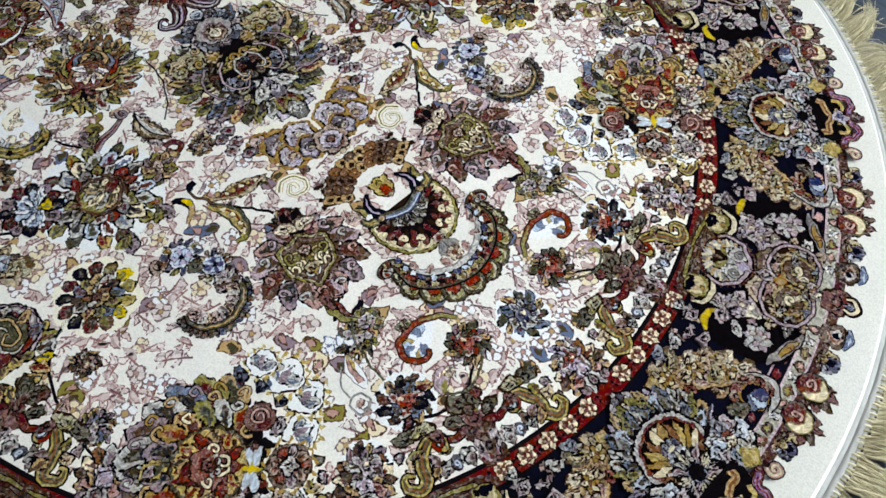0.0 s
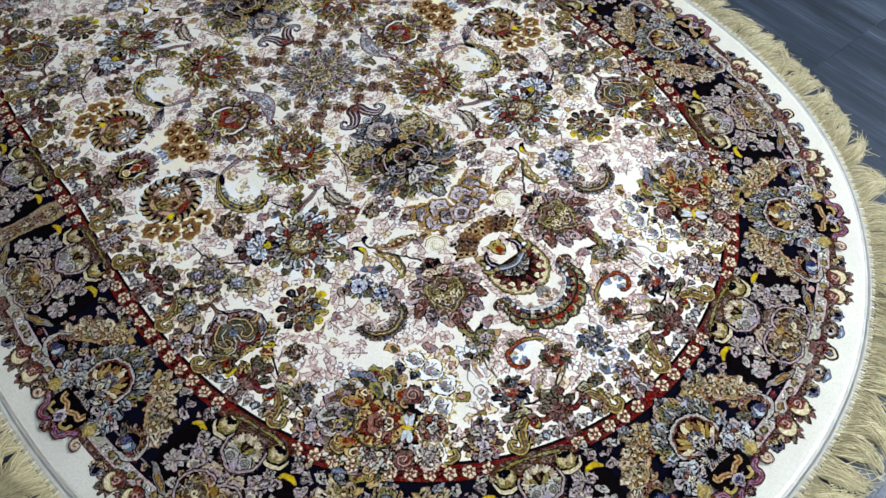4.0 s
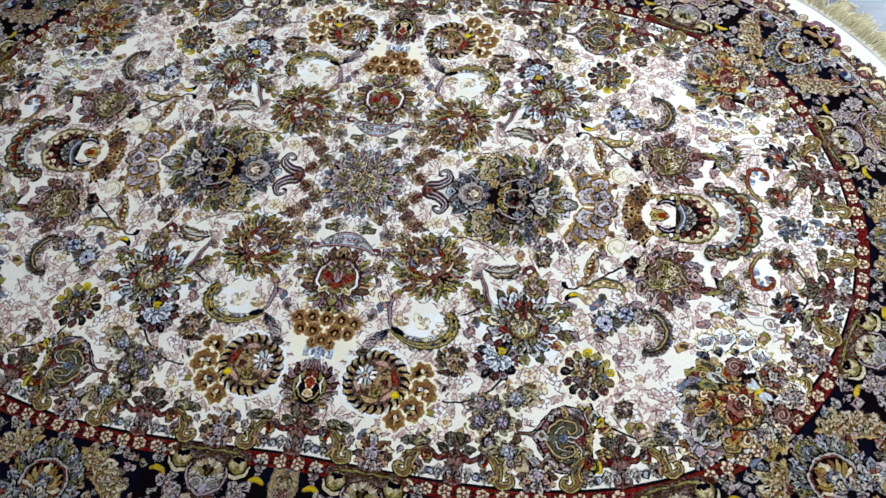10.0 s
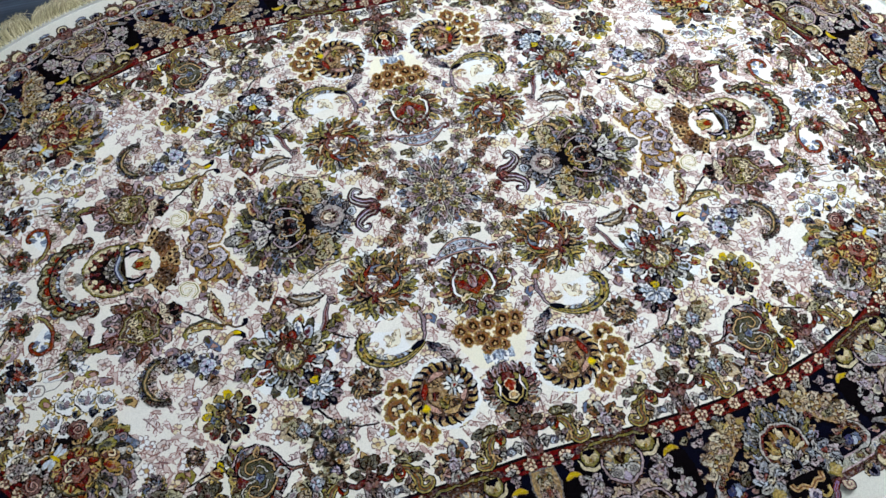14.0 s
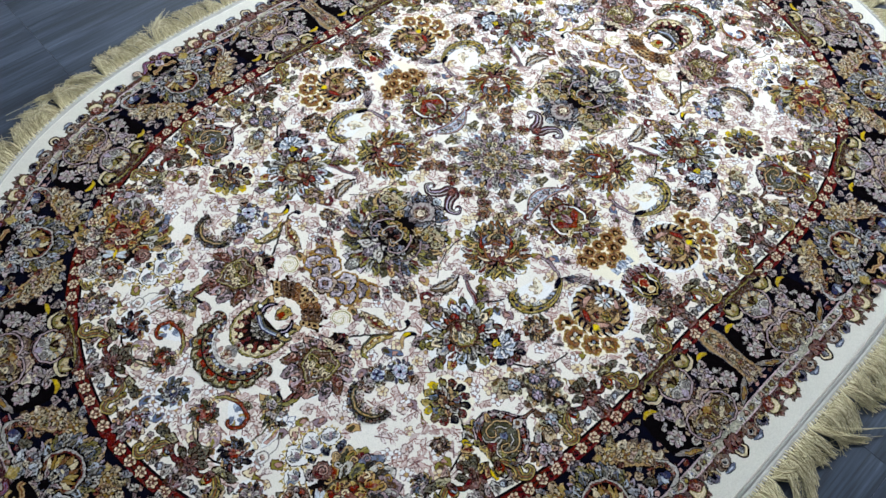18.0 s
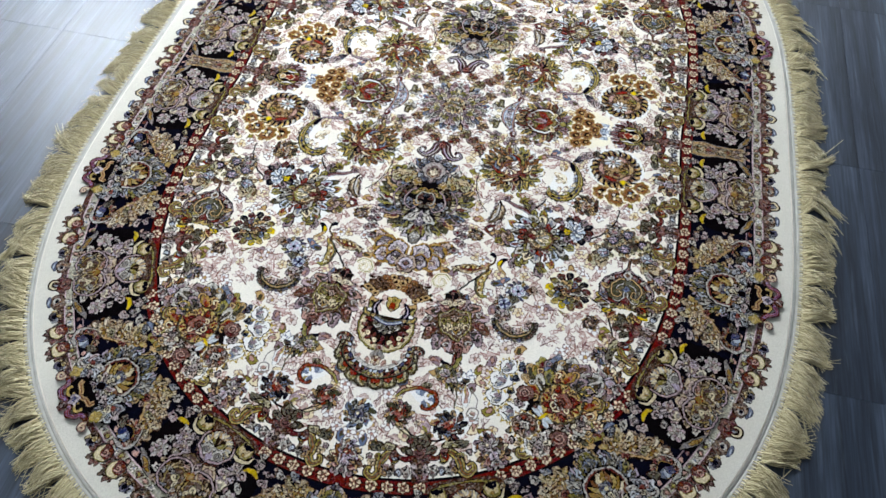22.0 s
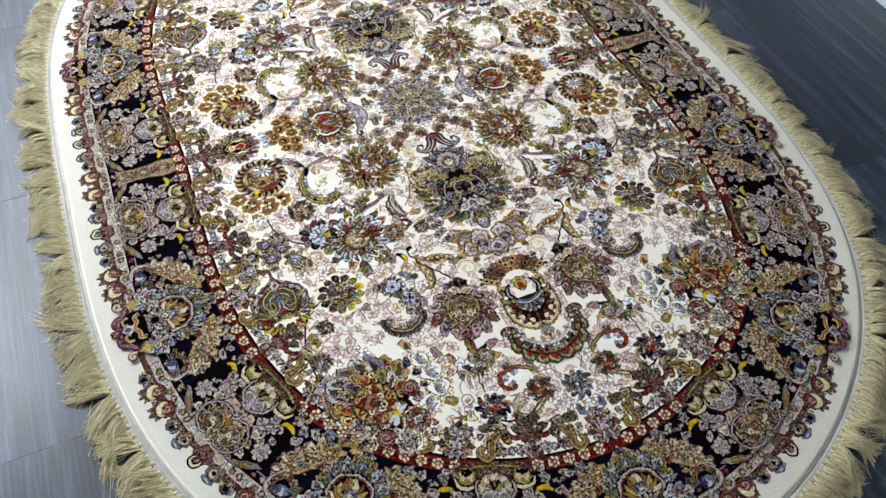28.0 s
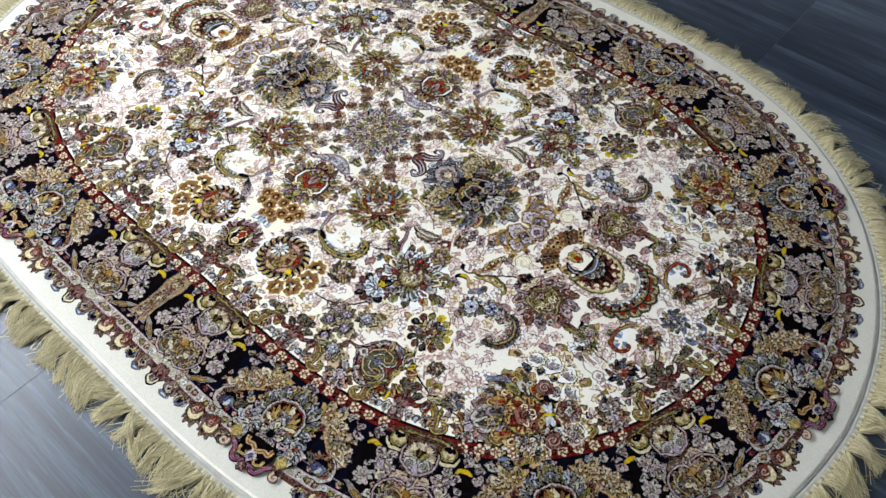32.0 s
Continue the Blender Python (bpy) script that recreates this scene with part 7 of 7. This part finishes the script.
    # small blue flower at the tip
    w.shape(spin(lobed(6, 0.2), at(0.150), a, 0.062), MAUVE, INK, 0.006)
    ring(w, at(0.150), a, 7, 0.01, 0.050, 0.38, [BLUE, STEEL, LILAC], lw=0.006)
    w.shape(spin(disc(7), at(0.150), 0, 0.013), IVORY)
    # fans of narrow leaves, open towards the field
    w.poly(spin(toothed(26, 0.12), c, a, 0.245), INK)
    for n, r0, r1, cols in ((27, 0.175, 0.262, (SILVER, OLIVE, TAN, LILAC, STEEL, SILVER)), (25, 0.140, 0.220, (SILVER, STEEL, OLIVE, SKY, GREY))):
        for k in range(n):
            b = a + math.pi + (k - (n - 1) / 2) * 5.0 / (n - 1)
            m = int(abs(k - (n - 1) / 2))
            flame(w, c + r0 * np.exp(1j * b), b, r1 - r0, cols[m % len(cols)], (INK, MOSS, NAVY)[m % 3], 0.24, 0.35 if k < n / 2 else -0.35, INK, 0.005)
    # heart: silver rim, maroon ground, slim gold and ivory petals, a blue eye
    half = smooth_path([at(0.290, 0), at(0.310, 0.05), at(0.340, 0.105), at(0.42, 0.140), at(0.50, 0.138), at(0.565, 0.10), at(0.60, 0.04)], 26)
    fl = flip(half, at(0.4), a)
    w.worked = False
    w.poly(offset(np.concatenate([half, fl[::-1]]), 0.022), INK)
    w.shape(np.concatenate([half, fl[::-1]]), MAROON, SILVER, 0.016)
    w.shape(at(0.44) + (np.concatenate([half, fl[::-1]]) - at(0.44)) * 0.90, INK, BRICK, 0.004)
    for k in range(15):
        b = a + math.pi + (k - 7) * 0.33
        m = abs(k - 7)
        w.shape(spin(petal(0.17, 1.1, 0.35 if k < 7 else -0.35), at(0.50) + 0.025 * np.exp(1j * b), b, 0.132 - 0.004 * m), (GOLD, IVORY, RUST, STRAW_GOLD)[m % 4], INK, 0.005)
    w.worked = True
    ring(w, at(0.445), a, 7, 0.01, 0.050, 0.34, [STEEL, SKY, BLUE], lw=0.005)
    w.shape(spin(disc(7), at(0.445), 0, 0.014), IVORY, BLUE, 0.005)
    # dark star of thin pale petals, and two silver blossoms beside it
    w.poly(spin(toothed(13, 0.18), at(0.595), a, 0.105), INK)
    ring(w, at(0.595), a, 14, 0.03, 0.110, 0.16, [SILVER, IVORY, PINK], lw=0.005)
    w.shape(spin(disc(9), at(0.595), 0, 0.034), INK, STEEL, 0.005)
    for s in (1, -1):
        q = at(0.615, s * 0.195)
        w.poly(spin(lobed(7, 0.16), q, a, 0.112), INK)
        for k in range(9):
            b = a + s * (-2.6 + 0.68 * k)
            w.shape(spin(petal(0.36, 1.3, 0.4), q + 0.02 * np.exp(1j * b), b, 0.090), (SILVER, SKY, PINK, STEEL, SILVER)[k % 5], INK, 0.006)
        w.shape(spin(petal(0.40), q, a + s * 2.6, 0.050), BRICK, INK, 0.005)
        w.shape(spin(lobed(4, 0.35), q, a, 0.026), IVORY, INK, 0.005)
        w.shape(spin(lobed(4, 0.40), at(0.722, s * 0.205), a, 0.044), STRAW_GOLD, OLIVE, 0.006)
    # crown that breaks through the guard stripe: dark rust loops round a black ground
    w.poly(np.array([at(0.66, 0.13), at(0.74, 0.150), at(0.81, 0.125), at(0.86, 0.08), at(0.86, 0.0), at(0.86, -0.08), at(0.81, -0.125), at(0.74, -0.150), at(0.66, -0.13)]), INK)
    for s in (1, -1):
        p = line(s, ((0.790, 0.205), (0.800, 0.160), (0.825, 0.128), (0.865, 0.126), (0.895, 0.100), (0.895, 0.066), (0.875, 0.040), (0.885, 0.0)), 40)
        w.stroke(p, 0.018, 0.018, MAROON, INK, 0.005)
        w.stroke(p[4:36], 0.010, 0.009, dye(132, 112, 150))
        w.stroke(p[6:34], 0.004, 0.004, BRICK)
        w.stroke(line(s, ((0.785, 0.105), (0.828, 0.098), (0.840, 0.062), (0.818, 0.035), (0.795, 0.050))), 0.011, 0.007, STRAW_GOLD, INK, 0.006)
        w.stroke(line(s, ((0.690, 0.105), (0.730, 0.090), (0.735, 0.045), (0.765, 0.0))), 0.017, 0.015, TAN, INK, 0.006)
        w.stroke(line(s, ((0.690, 0.105), (0.730, 0.090), (0.735, 0.045), (0.765, 0.0))), 0.006, 0.005, RUST)
        q = at(0.835, s * 0.232)
        w.stroke(q + 0.034 * curl(s * 1.25, 20, 1, 0.2, a - s * 2.6), 0.014, 0.009, ROSE, INK, 0.007)
        w.stroke(q + 0.034 * curl(s * 1.25, 20, 1, 0.2, a - s * 2.6), 0.005, 0.003, IVORY)
    w.shape(spin(lobed(4, 0.18), at(0.812), a, 0.040), LILAC, INK, 0.006)
    w.shape(spin(lobed(4, 0.3), at(0.812), a, 0.020), BLUE, None)
    w.shape(spin(lobed(6, 0.14), at(0.910), 0, 0.032), MAROON, INK, 0.007)
    w.shape(spin(lobed(4, 0.3), at(0.910), a, 0.016), MAUVE, INK, 0.005)


def bar(w):
    w.tone = 0.58
    y = [rim(math.pi / 2, s).imag for s in (0.10, 0.22, 0.34, 0.48, 0.61)]
    half = ((0.070, 0), (0.085, 1), (0.062, 2), (0.068, 3), (0.085, 4))
    edge = [x + 1j * y[k] for x, k in half]
    w.worked = False
    w.shape(np.array(edge + [-np.conj(z) for z in edge[::-1]]), TAN, GREY, 0.012)
    w.worked = True
    for k, q in enumerate(np.linspace(y[0] + 0.03, y[4] - 0.03, 8)):
        for s in (1, -1):
            w.shape(spin(petal(0.34, 1.2, 0.4 * s), 0.008 * s + 1j * q, UP - s * 0.9, 0.066), (OLIVE, GOLD, ROSE, TAN)[k % 4], BROWN, 0.005)
        w.shape(spin(lobed(4, 0.3), 1j * q, 0.4, 0.020), (RUST, IVORY, BRICK)[k % 3], BROWN, 0.005)


woven("bar", 2.45j, bar, "tan bar between the cartouches")
for run in PAIRS:
    woven("cartouche", rim_at(run, 0.4), lambda w, r=run: cartouche(w, r), "paired oval cartouche on black ground", 0.0004)
for run in PALMS[:2]:
    woven("border_palmette", rim_at(run, 0.45), lambda w, r=run: big_palmette(w, r), "blue-grey border palmette with tan wings", 0.0009)
woven("border_palmette", complex(rim_at(QUARTER, 0.45).real, 0), lambda w: big_palmette(w, QUARTER), "blue-grey border palmette with tan wings", 0.0009)


def border_filler(w):
    """Small leaves and buds scattered on the dark ground between the large figures."""
    r2 = random.Random(5)
    w.tone = 0.70
    for k in range(420):
        run, s = r2.uniform(0.02, QUARTER - 0.02), r2.uniform(0.115, 0.63)
        d1 = min(abs(run - p) for p in PAIRS)
        d2 = min(abs(run - p) for p in PALMS)
        if d1 < 0.16 or d2 < 0.28 or (d1 < 0.42 and s > 0.18) or run < 0.09:
            continue
        z, a = rim_at(run, s), r2.uniform(0, 6.28)
        w.z = 3 * (k % 40)
        col = r2.choice((TAN, MAUVE, GOLD, ROSE, SILVER, OLIVE, TAN, TAN, STEEL, RUST))
        w.shape(spin((petal(0.32, 1.4, 0.3), lens(0.3, 0.2), lobed(4, 0.3) * 0.5)[k % 3], z, a, r2.uniform(0.030, 0.062)), col, INK, 0.006)


woven("border_foliage", 1.8 + 1.0j, border_filler, "tan and mauve leaves on navy ground", stuff=True)


def edge_curl(w, run, kind, side):
    """One curl or bud of the outer edge that overhangs the cream rim."""
    w.tone = 0.80
    a = rim_out(run) if run > 0 else UP
    ax = np.exp(1j * a)
    if kind == "hook":
        # round cream hook over a maroon foot
        z = rim_at(run, 0.872)
        w.shape(spin(lobed(5, 0.2), z - 0.055 * ax, a, 0.070), MAROON)
        p = z + 0.036 * curl(0.72, 22, 1, 1, a - 2.26)
        tapered(w, p, (0.008, 0.015, 0.017, 0.015, 0.008), UMBER, INK, 0.006)
        tapered(w, p, (0.003, 0.007, 0.009, 0.007, 0.003), IVORY, None)
        w.shape(spin(petal(0.42), z - 0.022 * ax, a, 0.040), STEEL, INK, 0.005)
    elif kind == "bract":
        # brown bud with a blue leaflet outside
        z = rim_at(run, 0.835)
        w.shape(spin(lobed(5, 0.16), z, a, 0.062), BROWN, INK, 0.006)
        w.shape(spin(petal(0.46, 1.2), z - 0.03 * ax, a, 0.075), RUST, INK, 0.005)
        w.shape(spin(petal(0.40, 1.2), z - 0.02 * ax, a + side * 0.5, 0.058), SILVER, None)
        w.shape(spin(petal(0.36), z - 0.015 * ax, a + side * 0.4, 0.040), NAVY, None)
        q = z + 0.066 * ax
        tapered(w, q + 1j * ax * np.linspace(-0.045, 0.060, 12) - ax * 0.016 * np.linspace(-1, 1, 12) ** 2, (0.004, 0.014, 0.016, 0.004), STEEL, INK, 0.005)
        tapered(w, q + 1j * ax * np.linspace(-0.02, 0.03, 8), (0.002, 0.006, 0.002), SKY, None)
    elif kind == "pansy":
        z = rim_at(run, 0.825)
        for d in (-0.62, 0.62):
            w.shape(spin(petal(0.44, 1.2), z - 0.03 * ax, a + d, 0.070), (RUST, BROWN)[d > 0], INK, 0.006)
        for d, col in ((-0.8, STEEL), (0.8, STRAW_GOLD), (0.0, BLUE)):
            w.shape(spin(petal(0.46, 1.3), z, a + d, 0.066), col, INK, 0.006)
        w.shape(spin(petal(0.36), z, a, 0.050), NAVY, None)
        w.shape(spin(disc(7), z, 0, 0.015), STRAW_GOLD)
    else:
        # maroon whorl in a cream crescent, with a toothed dark leaf outside
        z = rim_at(run, 0.825)
        b = a - side * 0.55
        for d, size in ((-0.5, 0.115), (0.0, 0.125), (0.5, 0.115), (-0.95, 0.10), (0.95, 0.10)):
            w.shape(spin(petal(0.20, 1.0), z, b + d, size), MAROON if d else BROWN, INK, 0.005)
        w.shape(spin(disc(16), z, 0, 0.066), UMBER, INK, 0.006)
        w.shape(spin(disc(14), z - 0.008 * ax, 0, 0.056), MAROON, None)
        p = z + 0.047 * curl(0.52, 20, 1, 1, b - 1.6)
        tapered(w, p, (0.002, 0.013, 0.018, 0.013, 0.002), IVORY, OLIVE, 0.005)
        w.stroke(z - 0.010 * np.exp(1j * b) + 0.024 * curl(side * 1.3, 18, 1, 0.15, b), 0.006, 0.004, ROSE, INK, 0.004)


def edge_row():
    """From each hook: a bud with its leaflet, a pansy, two whorls, a pansy, then the crown's loop."""
    spots = [(p, "hook", 1) for p in PAIRS]
    ends = sorted([(p, "pair") for p in PAIRS] + [(p, "palm") for p in PALMS])
    for (r0, k0), (r1, k1) in zip([(0.0, "mid")] + ends[:-1], ends):
        pair, other, kind = (r1, r0, k0) if k1 == "pair" else (r0, r1, k1)
        side = 1 if other > pair else -1
        k = abs(other - pair) / 0.955 if kind == "palm" else 1.0
        row = ((0.150, "bract"), (0.265, "pansy"), (0.390, "curl"), (0.530, "curl"), (0.650, "pansy"))
        for step, what in row[:3] if kind == "mid" else row:
            spots.append((pair + side * step * k, what, side))
    return [s for s in spots if 0 <= s[0] < QUARTER - 0.02]


for run, kind, side in edge_row():
    z = rim_at(run, 0.83)
    woven("edge_curl", z, lambda w, r=run, k=kind, s=side: edge_curl(w, r, k, s), "maroon, blue and cream curl of the scalloped edge", 0.0002)


# ---- pinkish leaf sprigs that fill the cream ground ----
def sprigs(w):
    r2 = random.Random(23)
    w.rich = 0.15
    w.worked = False
    taken = [(0j, 0.35), (0.56, 0.17), (0.61 + 0.16j, 0.10), (1.12, 0.43), (1.52, 0.08), (1.72 + 0.12j, 0.20), (1.72, 0.16), (1.5 + 0.37j, 0.13), (2.08, 0.15), (2.1 + 0.2j, 0.13), (2.23, 0.09),
             (2.47, 0.25), (2.78, 0.24), (2.72 + 0.22j, 0.12), (3.14, 0.13), (3.42, 0.11), (0.48j, 0.13), (0.17 + 0.45j, 0.12), (0.85j, 0.27), (1.29j, 0.20), (0.13 + 1.24j, 0.12),
             (1.66j, 0.18), (0.64 + 0.65j, 0.29), (0.66 + 1.11j, 0.19), (0.39 + 1.54j, 0.25), (0.72 + 1.48j, 0.13), (0.65 + 1.74j, 0.12), (1.03 + 0.75j, 0.12),
             (1.15 + 0.58j, 0.13), (1.35 + 0.61j, 0.08), (0.9 + 1.34j, 0.12), (1.34 + 1.0j, 0.34), (1.19 + 1.29j, 0.15), (1.39 + 0.71j, 0.10), (1.42 + 0.49j, 0.07),
             (1.65 + 0.72j, 0.12), (1.73 + 0.48j, 0.12), (1.88 + 0.63j, 0.10), (1.935 + 0.31j, 0.10), (2.06 + 0.45j, 0.08), (2.36 + 0.48j, 0.29), (1.87 + 0.95j, 0.11),
             (2.02 + 0.85j, 0.11), (2.2 + 0.88j, 0.11), (2.29 + 1.06j, 0.10), (1.79 + 1.3j, 0.20), (1.68 + 1.725j, 0.29), (1.22 + 1.7j, 0.17), (1.2 + 1.86j, 0.12), (2.75 + 1.35j, 0.40),
             (2.95 + 1.05j, 0.16), (2.6 + 0.97j, 0.17), (2.4 + 1.15j, 0.14), (2.93 + 0.38j, 0.13), (3.07 + 0.27j, 0.11), (3.08 + 0.63j, 0.13), (3.17 + 0.93j, 0.11),
             (2.73 + 0.6j, 0.11), (2.88 + 0.76j, 0.13), (2.62 + 0.65j, 0.08), (2.3 + 1.62j, 0.09), (2.03 + 1.5j, 0.07), (0.28 + 0.71j, 0.07)]
    taken = [(complex(z), r) for z, r in taken]

    def free(z, gap):
        if abs(z.real / 3.36) ** 2.75 + abs(z.imag / 1.91) ** 2.75 > 1 or z.real < 0.0 or z.imag < 0.0:
            return False
        return all(abs(z - q) > 0.88 * r + gap for q, r in taken)
    here = []
    for k in range(26000):
        z = complex(r2.uniform(0, 3.45), r2.uniform(0, 1.97))
        if not free(z, 0.0) or any(abs(z - q) < 0.062 for q in here):
            continue
        here.append(z)
        w.z = 4 * (len(here) % 3)
        a, kind = r2.uniform(0, 6.28), r2.random()
        if kind < 0.66:
            s = r2.uniform(0.062, 0.098)
            col = r2.choice((dye(212, 196, 187), dye(222, 210, 201), dye(202, 182, 173), dye(228, 218, 208), dye(208, 190, 180)))
            line = r2.choice((dye(128, 96, 90), dye(146, 112, 106), dye(106, 80, 80)))
            z0 = z - 0.5 * s * np.exp(1j * a)
            w.shape(spin(lens(0.20, 0.25), z0, a, s), col, line, 0.0055)
            w.shape(spin(np.concatenate([lens(0.17, 0.25)[:7], lens(0.02, 0.25)[6:0:-1]]), z0, a, s * 0.94), shade(line, col, 0.50), None)
            w.shape(spin(lens(0.16, -0.25), z0 + 0.2 * s * np.exp(1j * a), a + r2.choice((2.2, -2.2)), s * 0.5), col, line, 0.006)
            w.shape(spin(lens(0.20, -0.2), z0 + 0.35 * s * np.exp(1j * a), a + r2.choice((0.9, -0.9)), s * 0.66), col, line, 0.006)
            w.stroke(np.array([z0 - 0.3 * s * np.exp(1j * a), z0 + 0.5 * s * np.exp(1j * a)]), 0.005, 0.003, line)
        elif kind < 0.86:
            floret(w, z, r2.uniform(0.036, 0.05), [r2.choice((WHITE, IVORY, dye(214, 200, 190)))], 5, a, dye(120, 100, 96), r2.choice((ROSE, TAN)))
        else:
            w.shape(spin(petal(0.34, 1.3, 0.3), z - 0.04 * np.exp(1j * a), a, 0.095), r2.choice((TAN, OLIVE, MAUVE, IVORY, STEEL)), BROWN, 0.008)
            w.shape(spin(petal(0.3), z, a + 0.8, 0.05), r2.choice((ROSE, MOSS)), BROWN, 0.006)


woven("sprig_filling", 1.6 + 1.0j, sprigs, "dusty pink leaf sprigs and tiny florets", -0.00008, stuff=True)

# ---- bound edge and fringe ----
COTTON = plain("cotton_binding", (0.38, 0.365, 0.32), (0.48, 0.465, 0.41), 40, 0.9, 0.0008, fine=900)


def strand_material():
    mat, nt, p = nodes_of("straw_yarn")
    geo = nt.nodes.new("ShaderNodeNewGeometry")
    col = ramp(nt, geo.outputs["Random Per Island"], [(0.0, (0.24, 0.19, 0.085)), (0.4, (0.46, 0.39, 0.20)), (0.8, (0.60, 0.52, 0.295)), (1.0, (0.70, 0.63, 0.40))])
    col = mix(nt, "MULTIPLY", 0.4, col, ramp(nt, tex_noise(nt, 260, 2), [(0.3, (0.6, 0.58, 0.52)), (0.7, (1, 1, 1))]))
    link(nt, col, p.inputs["Base Color"])
    p.inputs["Roughness"].default_value = 0.75
    p.inputs["Sheen Weight"].default_value = 0.2
    return mat


STRAW = strand_material()


def cord(s, z, r, name, label=""):
    """A sewn cord that runs once round the rug."""
    n, m = 420, 7
    line = loop_at(s, n)
    verts, faces = [], []
    for k in range(n):
        t = line[(k + 1) % n] - line[k - 1]
        out = -1j * t / abs(t)
        rr = r * (1 + 0.06 * math.sin(k * 1.7))
        for j in range(m):
            b = 2 * math.pi * j / m
            q = line[k] * U + out * rr * math.cos(b)
            verts.append((q.real, q.imag, max(z + rr * math.sin(b) * 0.75, 0.0004)))
    for k in range(n):
        for j in range(m):
            faces.append([k * m + j, ((k + 1) % n) * m + j, ((k + 1) % n) * m + (j + 1) % m, k * m + (j + 1) % m])
    part(name, mesh_from(name, verts, faces, [COTTON], True), None, rug, label)


def tape():
    """The flat woven tape sewn round the pile, with a stitched groove along it."""
    prof = [(1.052, 0.0004), (1.052, 0.0050), (1.068, 0.0058), (1.086, 0.0056), (1.088, 0.0022), (1.092, 0.0022), (1.094, 0.0056), (1.112, 0.0058), (1.126, 0.0046), (1.130, 0.0004)]
    n = 420
    verts, faces = [], []
    for s, z in prof:
        verts += [(q.real * U, q.imag * U, z) for q in loop_at(s, n)]
    for r in range(len(prof) - 1):
        for k in range(n):
            faces.append([r * n + k, r * n + (k + 1) % n, (r + 1) * n + (k + 1) % n, (r + 1) * n + k])
    part("binding_tape", mesh_from("binding_tape", verts, faces, [COTTON], True), None, rug, "off-white woven binding tape")


tape()
cord(1.132, 0.0036, 0.0030, "binding_cord", "off-white overcast binding cord")


def tassel_mesh(seed):
    """Two knots at the root and a spread of thin, bent yarns, along +x."""
    r2 = random.Random(seed)
    verts, faces = [], []

    def tube(pts, r0, r1):
        k = len(verts)
        for i, p in enumerate(pts):
            d = (pts[min(i + 1, len(pts) - 1)] - pts[max(i - 1, 0)]).normalized()
            sd = d.cross(Vector((0, 0, 1))).normalized()
            up = sd.cross(d)
            rr = r0 + (r1 - r0) * i / (len(pts) - 1)
            for j in range(3):
                b = 2 * math.pi * j / 3 + 0.5
                verts.append(tuple(p + sd * rr * math.cos(b) + up * rr * math.sin(b)))
        for i in range(len(pts) - 1):
            for j in range(3):
                a0, a1 = k + i * 3 + j, k + i * 3 + (j + 1) % 3
                faces.append([a0, a1, a1 + 3, a0 + 3])
    lean, sweep = r2.uniform(-0.34, 0.34), r2.gauss(0, 0.36)
    for root in (-0.0079, -0.0026, 0.0026, 0.0079):
        # a twisted root that thins before the yarns open
        tube([Vector((-0.005, root, 0.0050)), Vector((-0.001, root, 0.0056)), Vector((0.003, root * 0.95, 0.0052)), Vector((0.007, root * 0.9 + 0.006 * lean, 0.0046))], 0.0013, 0.0024)
        tuft = r2.gauss(0, 0.07) - root * 14
        for k in range(15):
            stray = k % 9 == 0
            size = r2.uniform(0.046, 0.064) * (r2.uniform(0.85, 1.15) if stray else 1)
            side = lean + tuft + r2.gauss(0, 0.26 if stray else 0.07)
            bend = sweep + r2.gauss(0, 0.30 if stray else 0.07)
            open_w = r2.gauss(0, 0.0034)
            hump = r2.uniform(0.001, 0.011)
            pts = []
            for i in range(7):
                t = i / 6
                x = 0.002 + size * t
                y = root * 0.9 + open_w * math.sin(math.pi * min(1, 0.12 + t * 0.75)) + size * (side * t + bend * t * t) + r2.gauss(0, 0.0006)
                z = 0.0045 * (1 - t) + hump * math.sin(math.pi * min(1, t * 1.1)) + 0.0012 + r2.uniform(0, 0.003) * t
                pts.append(Vector((x, y, max(z, 0.0010))))
            tube(pts, r2.uniform(0.0008, 0.0012), 0.0005)
    me = mesh_from("tassel", verts, faces, [STRAW], True)
    return me


TASSELS = [tassel_mesh(k) for k in range(24)]
ring_line = loop_at(1.140, 300)
for k in range(300):
    t = ring_line[(k + 1) % 300] - ring_line[k - 1]
    out = math.atan2((-1j * t).imag, (-1j * t).real)
    ob = new("tassel", TASSELS[rng.randrange(24)])
    ob.parent = rug
    wave = 0.16 * math.sin(k * 0.21) + 0.14 * math.sin(k * 0.83 + 1) + rng.gauss(0, 0.09)
    z = ring_line[k] * U
    ob.matrix_basis = pose(z.real, z.imag, 0, 0, 0, math.degrees(out + wave)) @ Matrix.Diagonal((rng.uniform(0.92, 1.14), rng.choice((1, -1)) * 1.12, 1, 1))

# ---- floor tiles: one piece each, laid in a plain grid ----
TX, TY, JOINT = 0.60, 1.0, 0.0004
tile_bm = block(-TX / 2 + JOINT, TX / 2 - JOINT, -TY / 2 + JOINT, TY / 2 - JOINT, -0.010, 0.0)
tile_me = bpy.data.meshes.new("tile")
tile_bm.to_mesh(tile_me)
tile_bm.free()
tile_me.materials.append(TILE)
ix0, ix1 = math.floor((X0 - 0.036) / TX), math.ceil((X1 - 0.036) / TX)
iy0, iy1 = math.floor((Y0 - 0.053) / TY), math.ceil((Y1 - 0.053) / TY)
for i in range(ix0, ix1):
    for j in range(iy0, iy1):
        t = new("tile", tile_me)
        t.parent = floor
        t.location = (0.036 + (i + 0.5) * TX, 0.053 + (j + 0.5) * TY, 0.00003 * math.sin(i * 12.9 + j * 78.2))
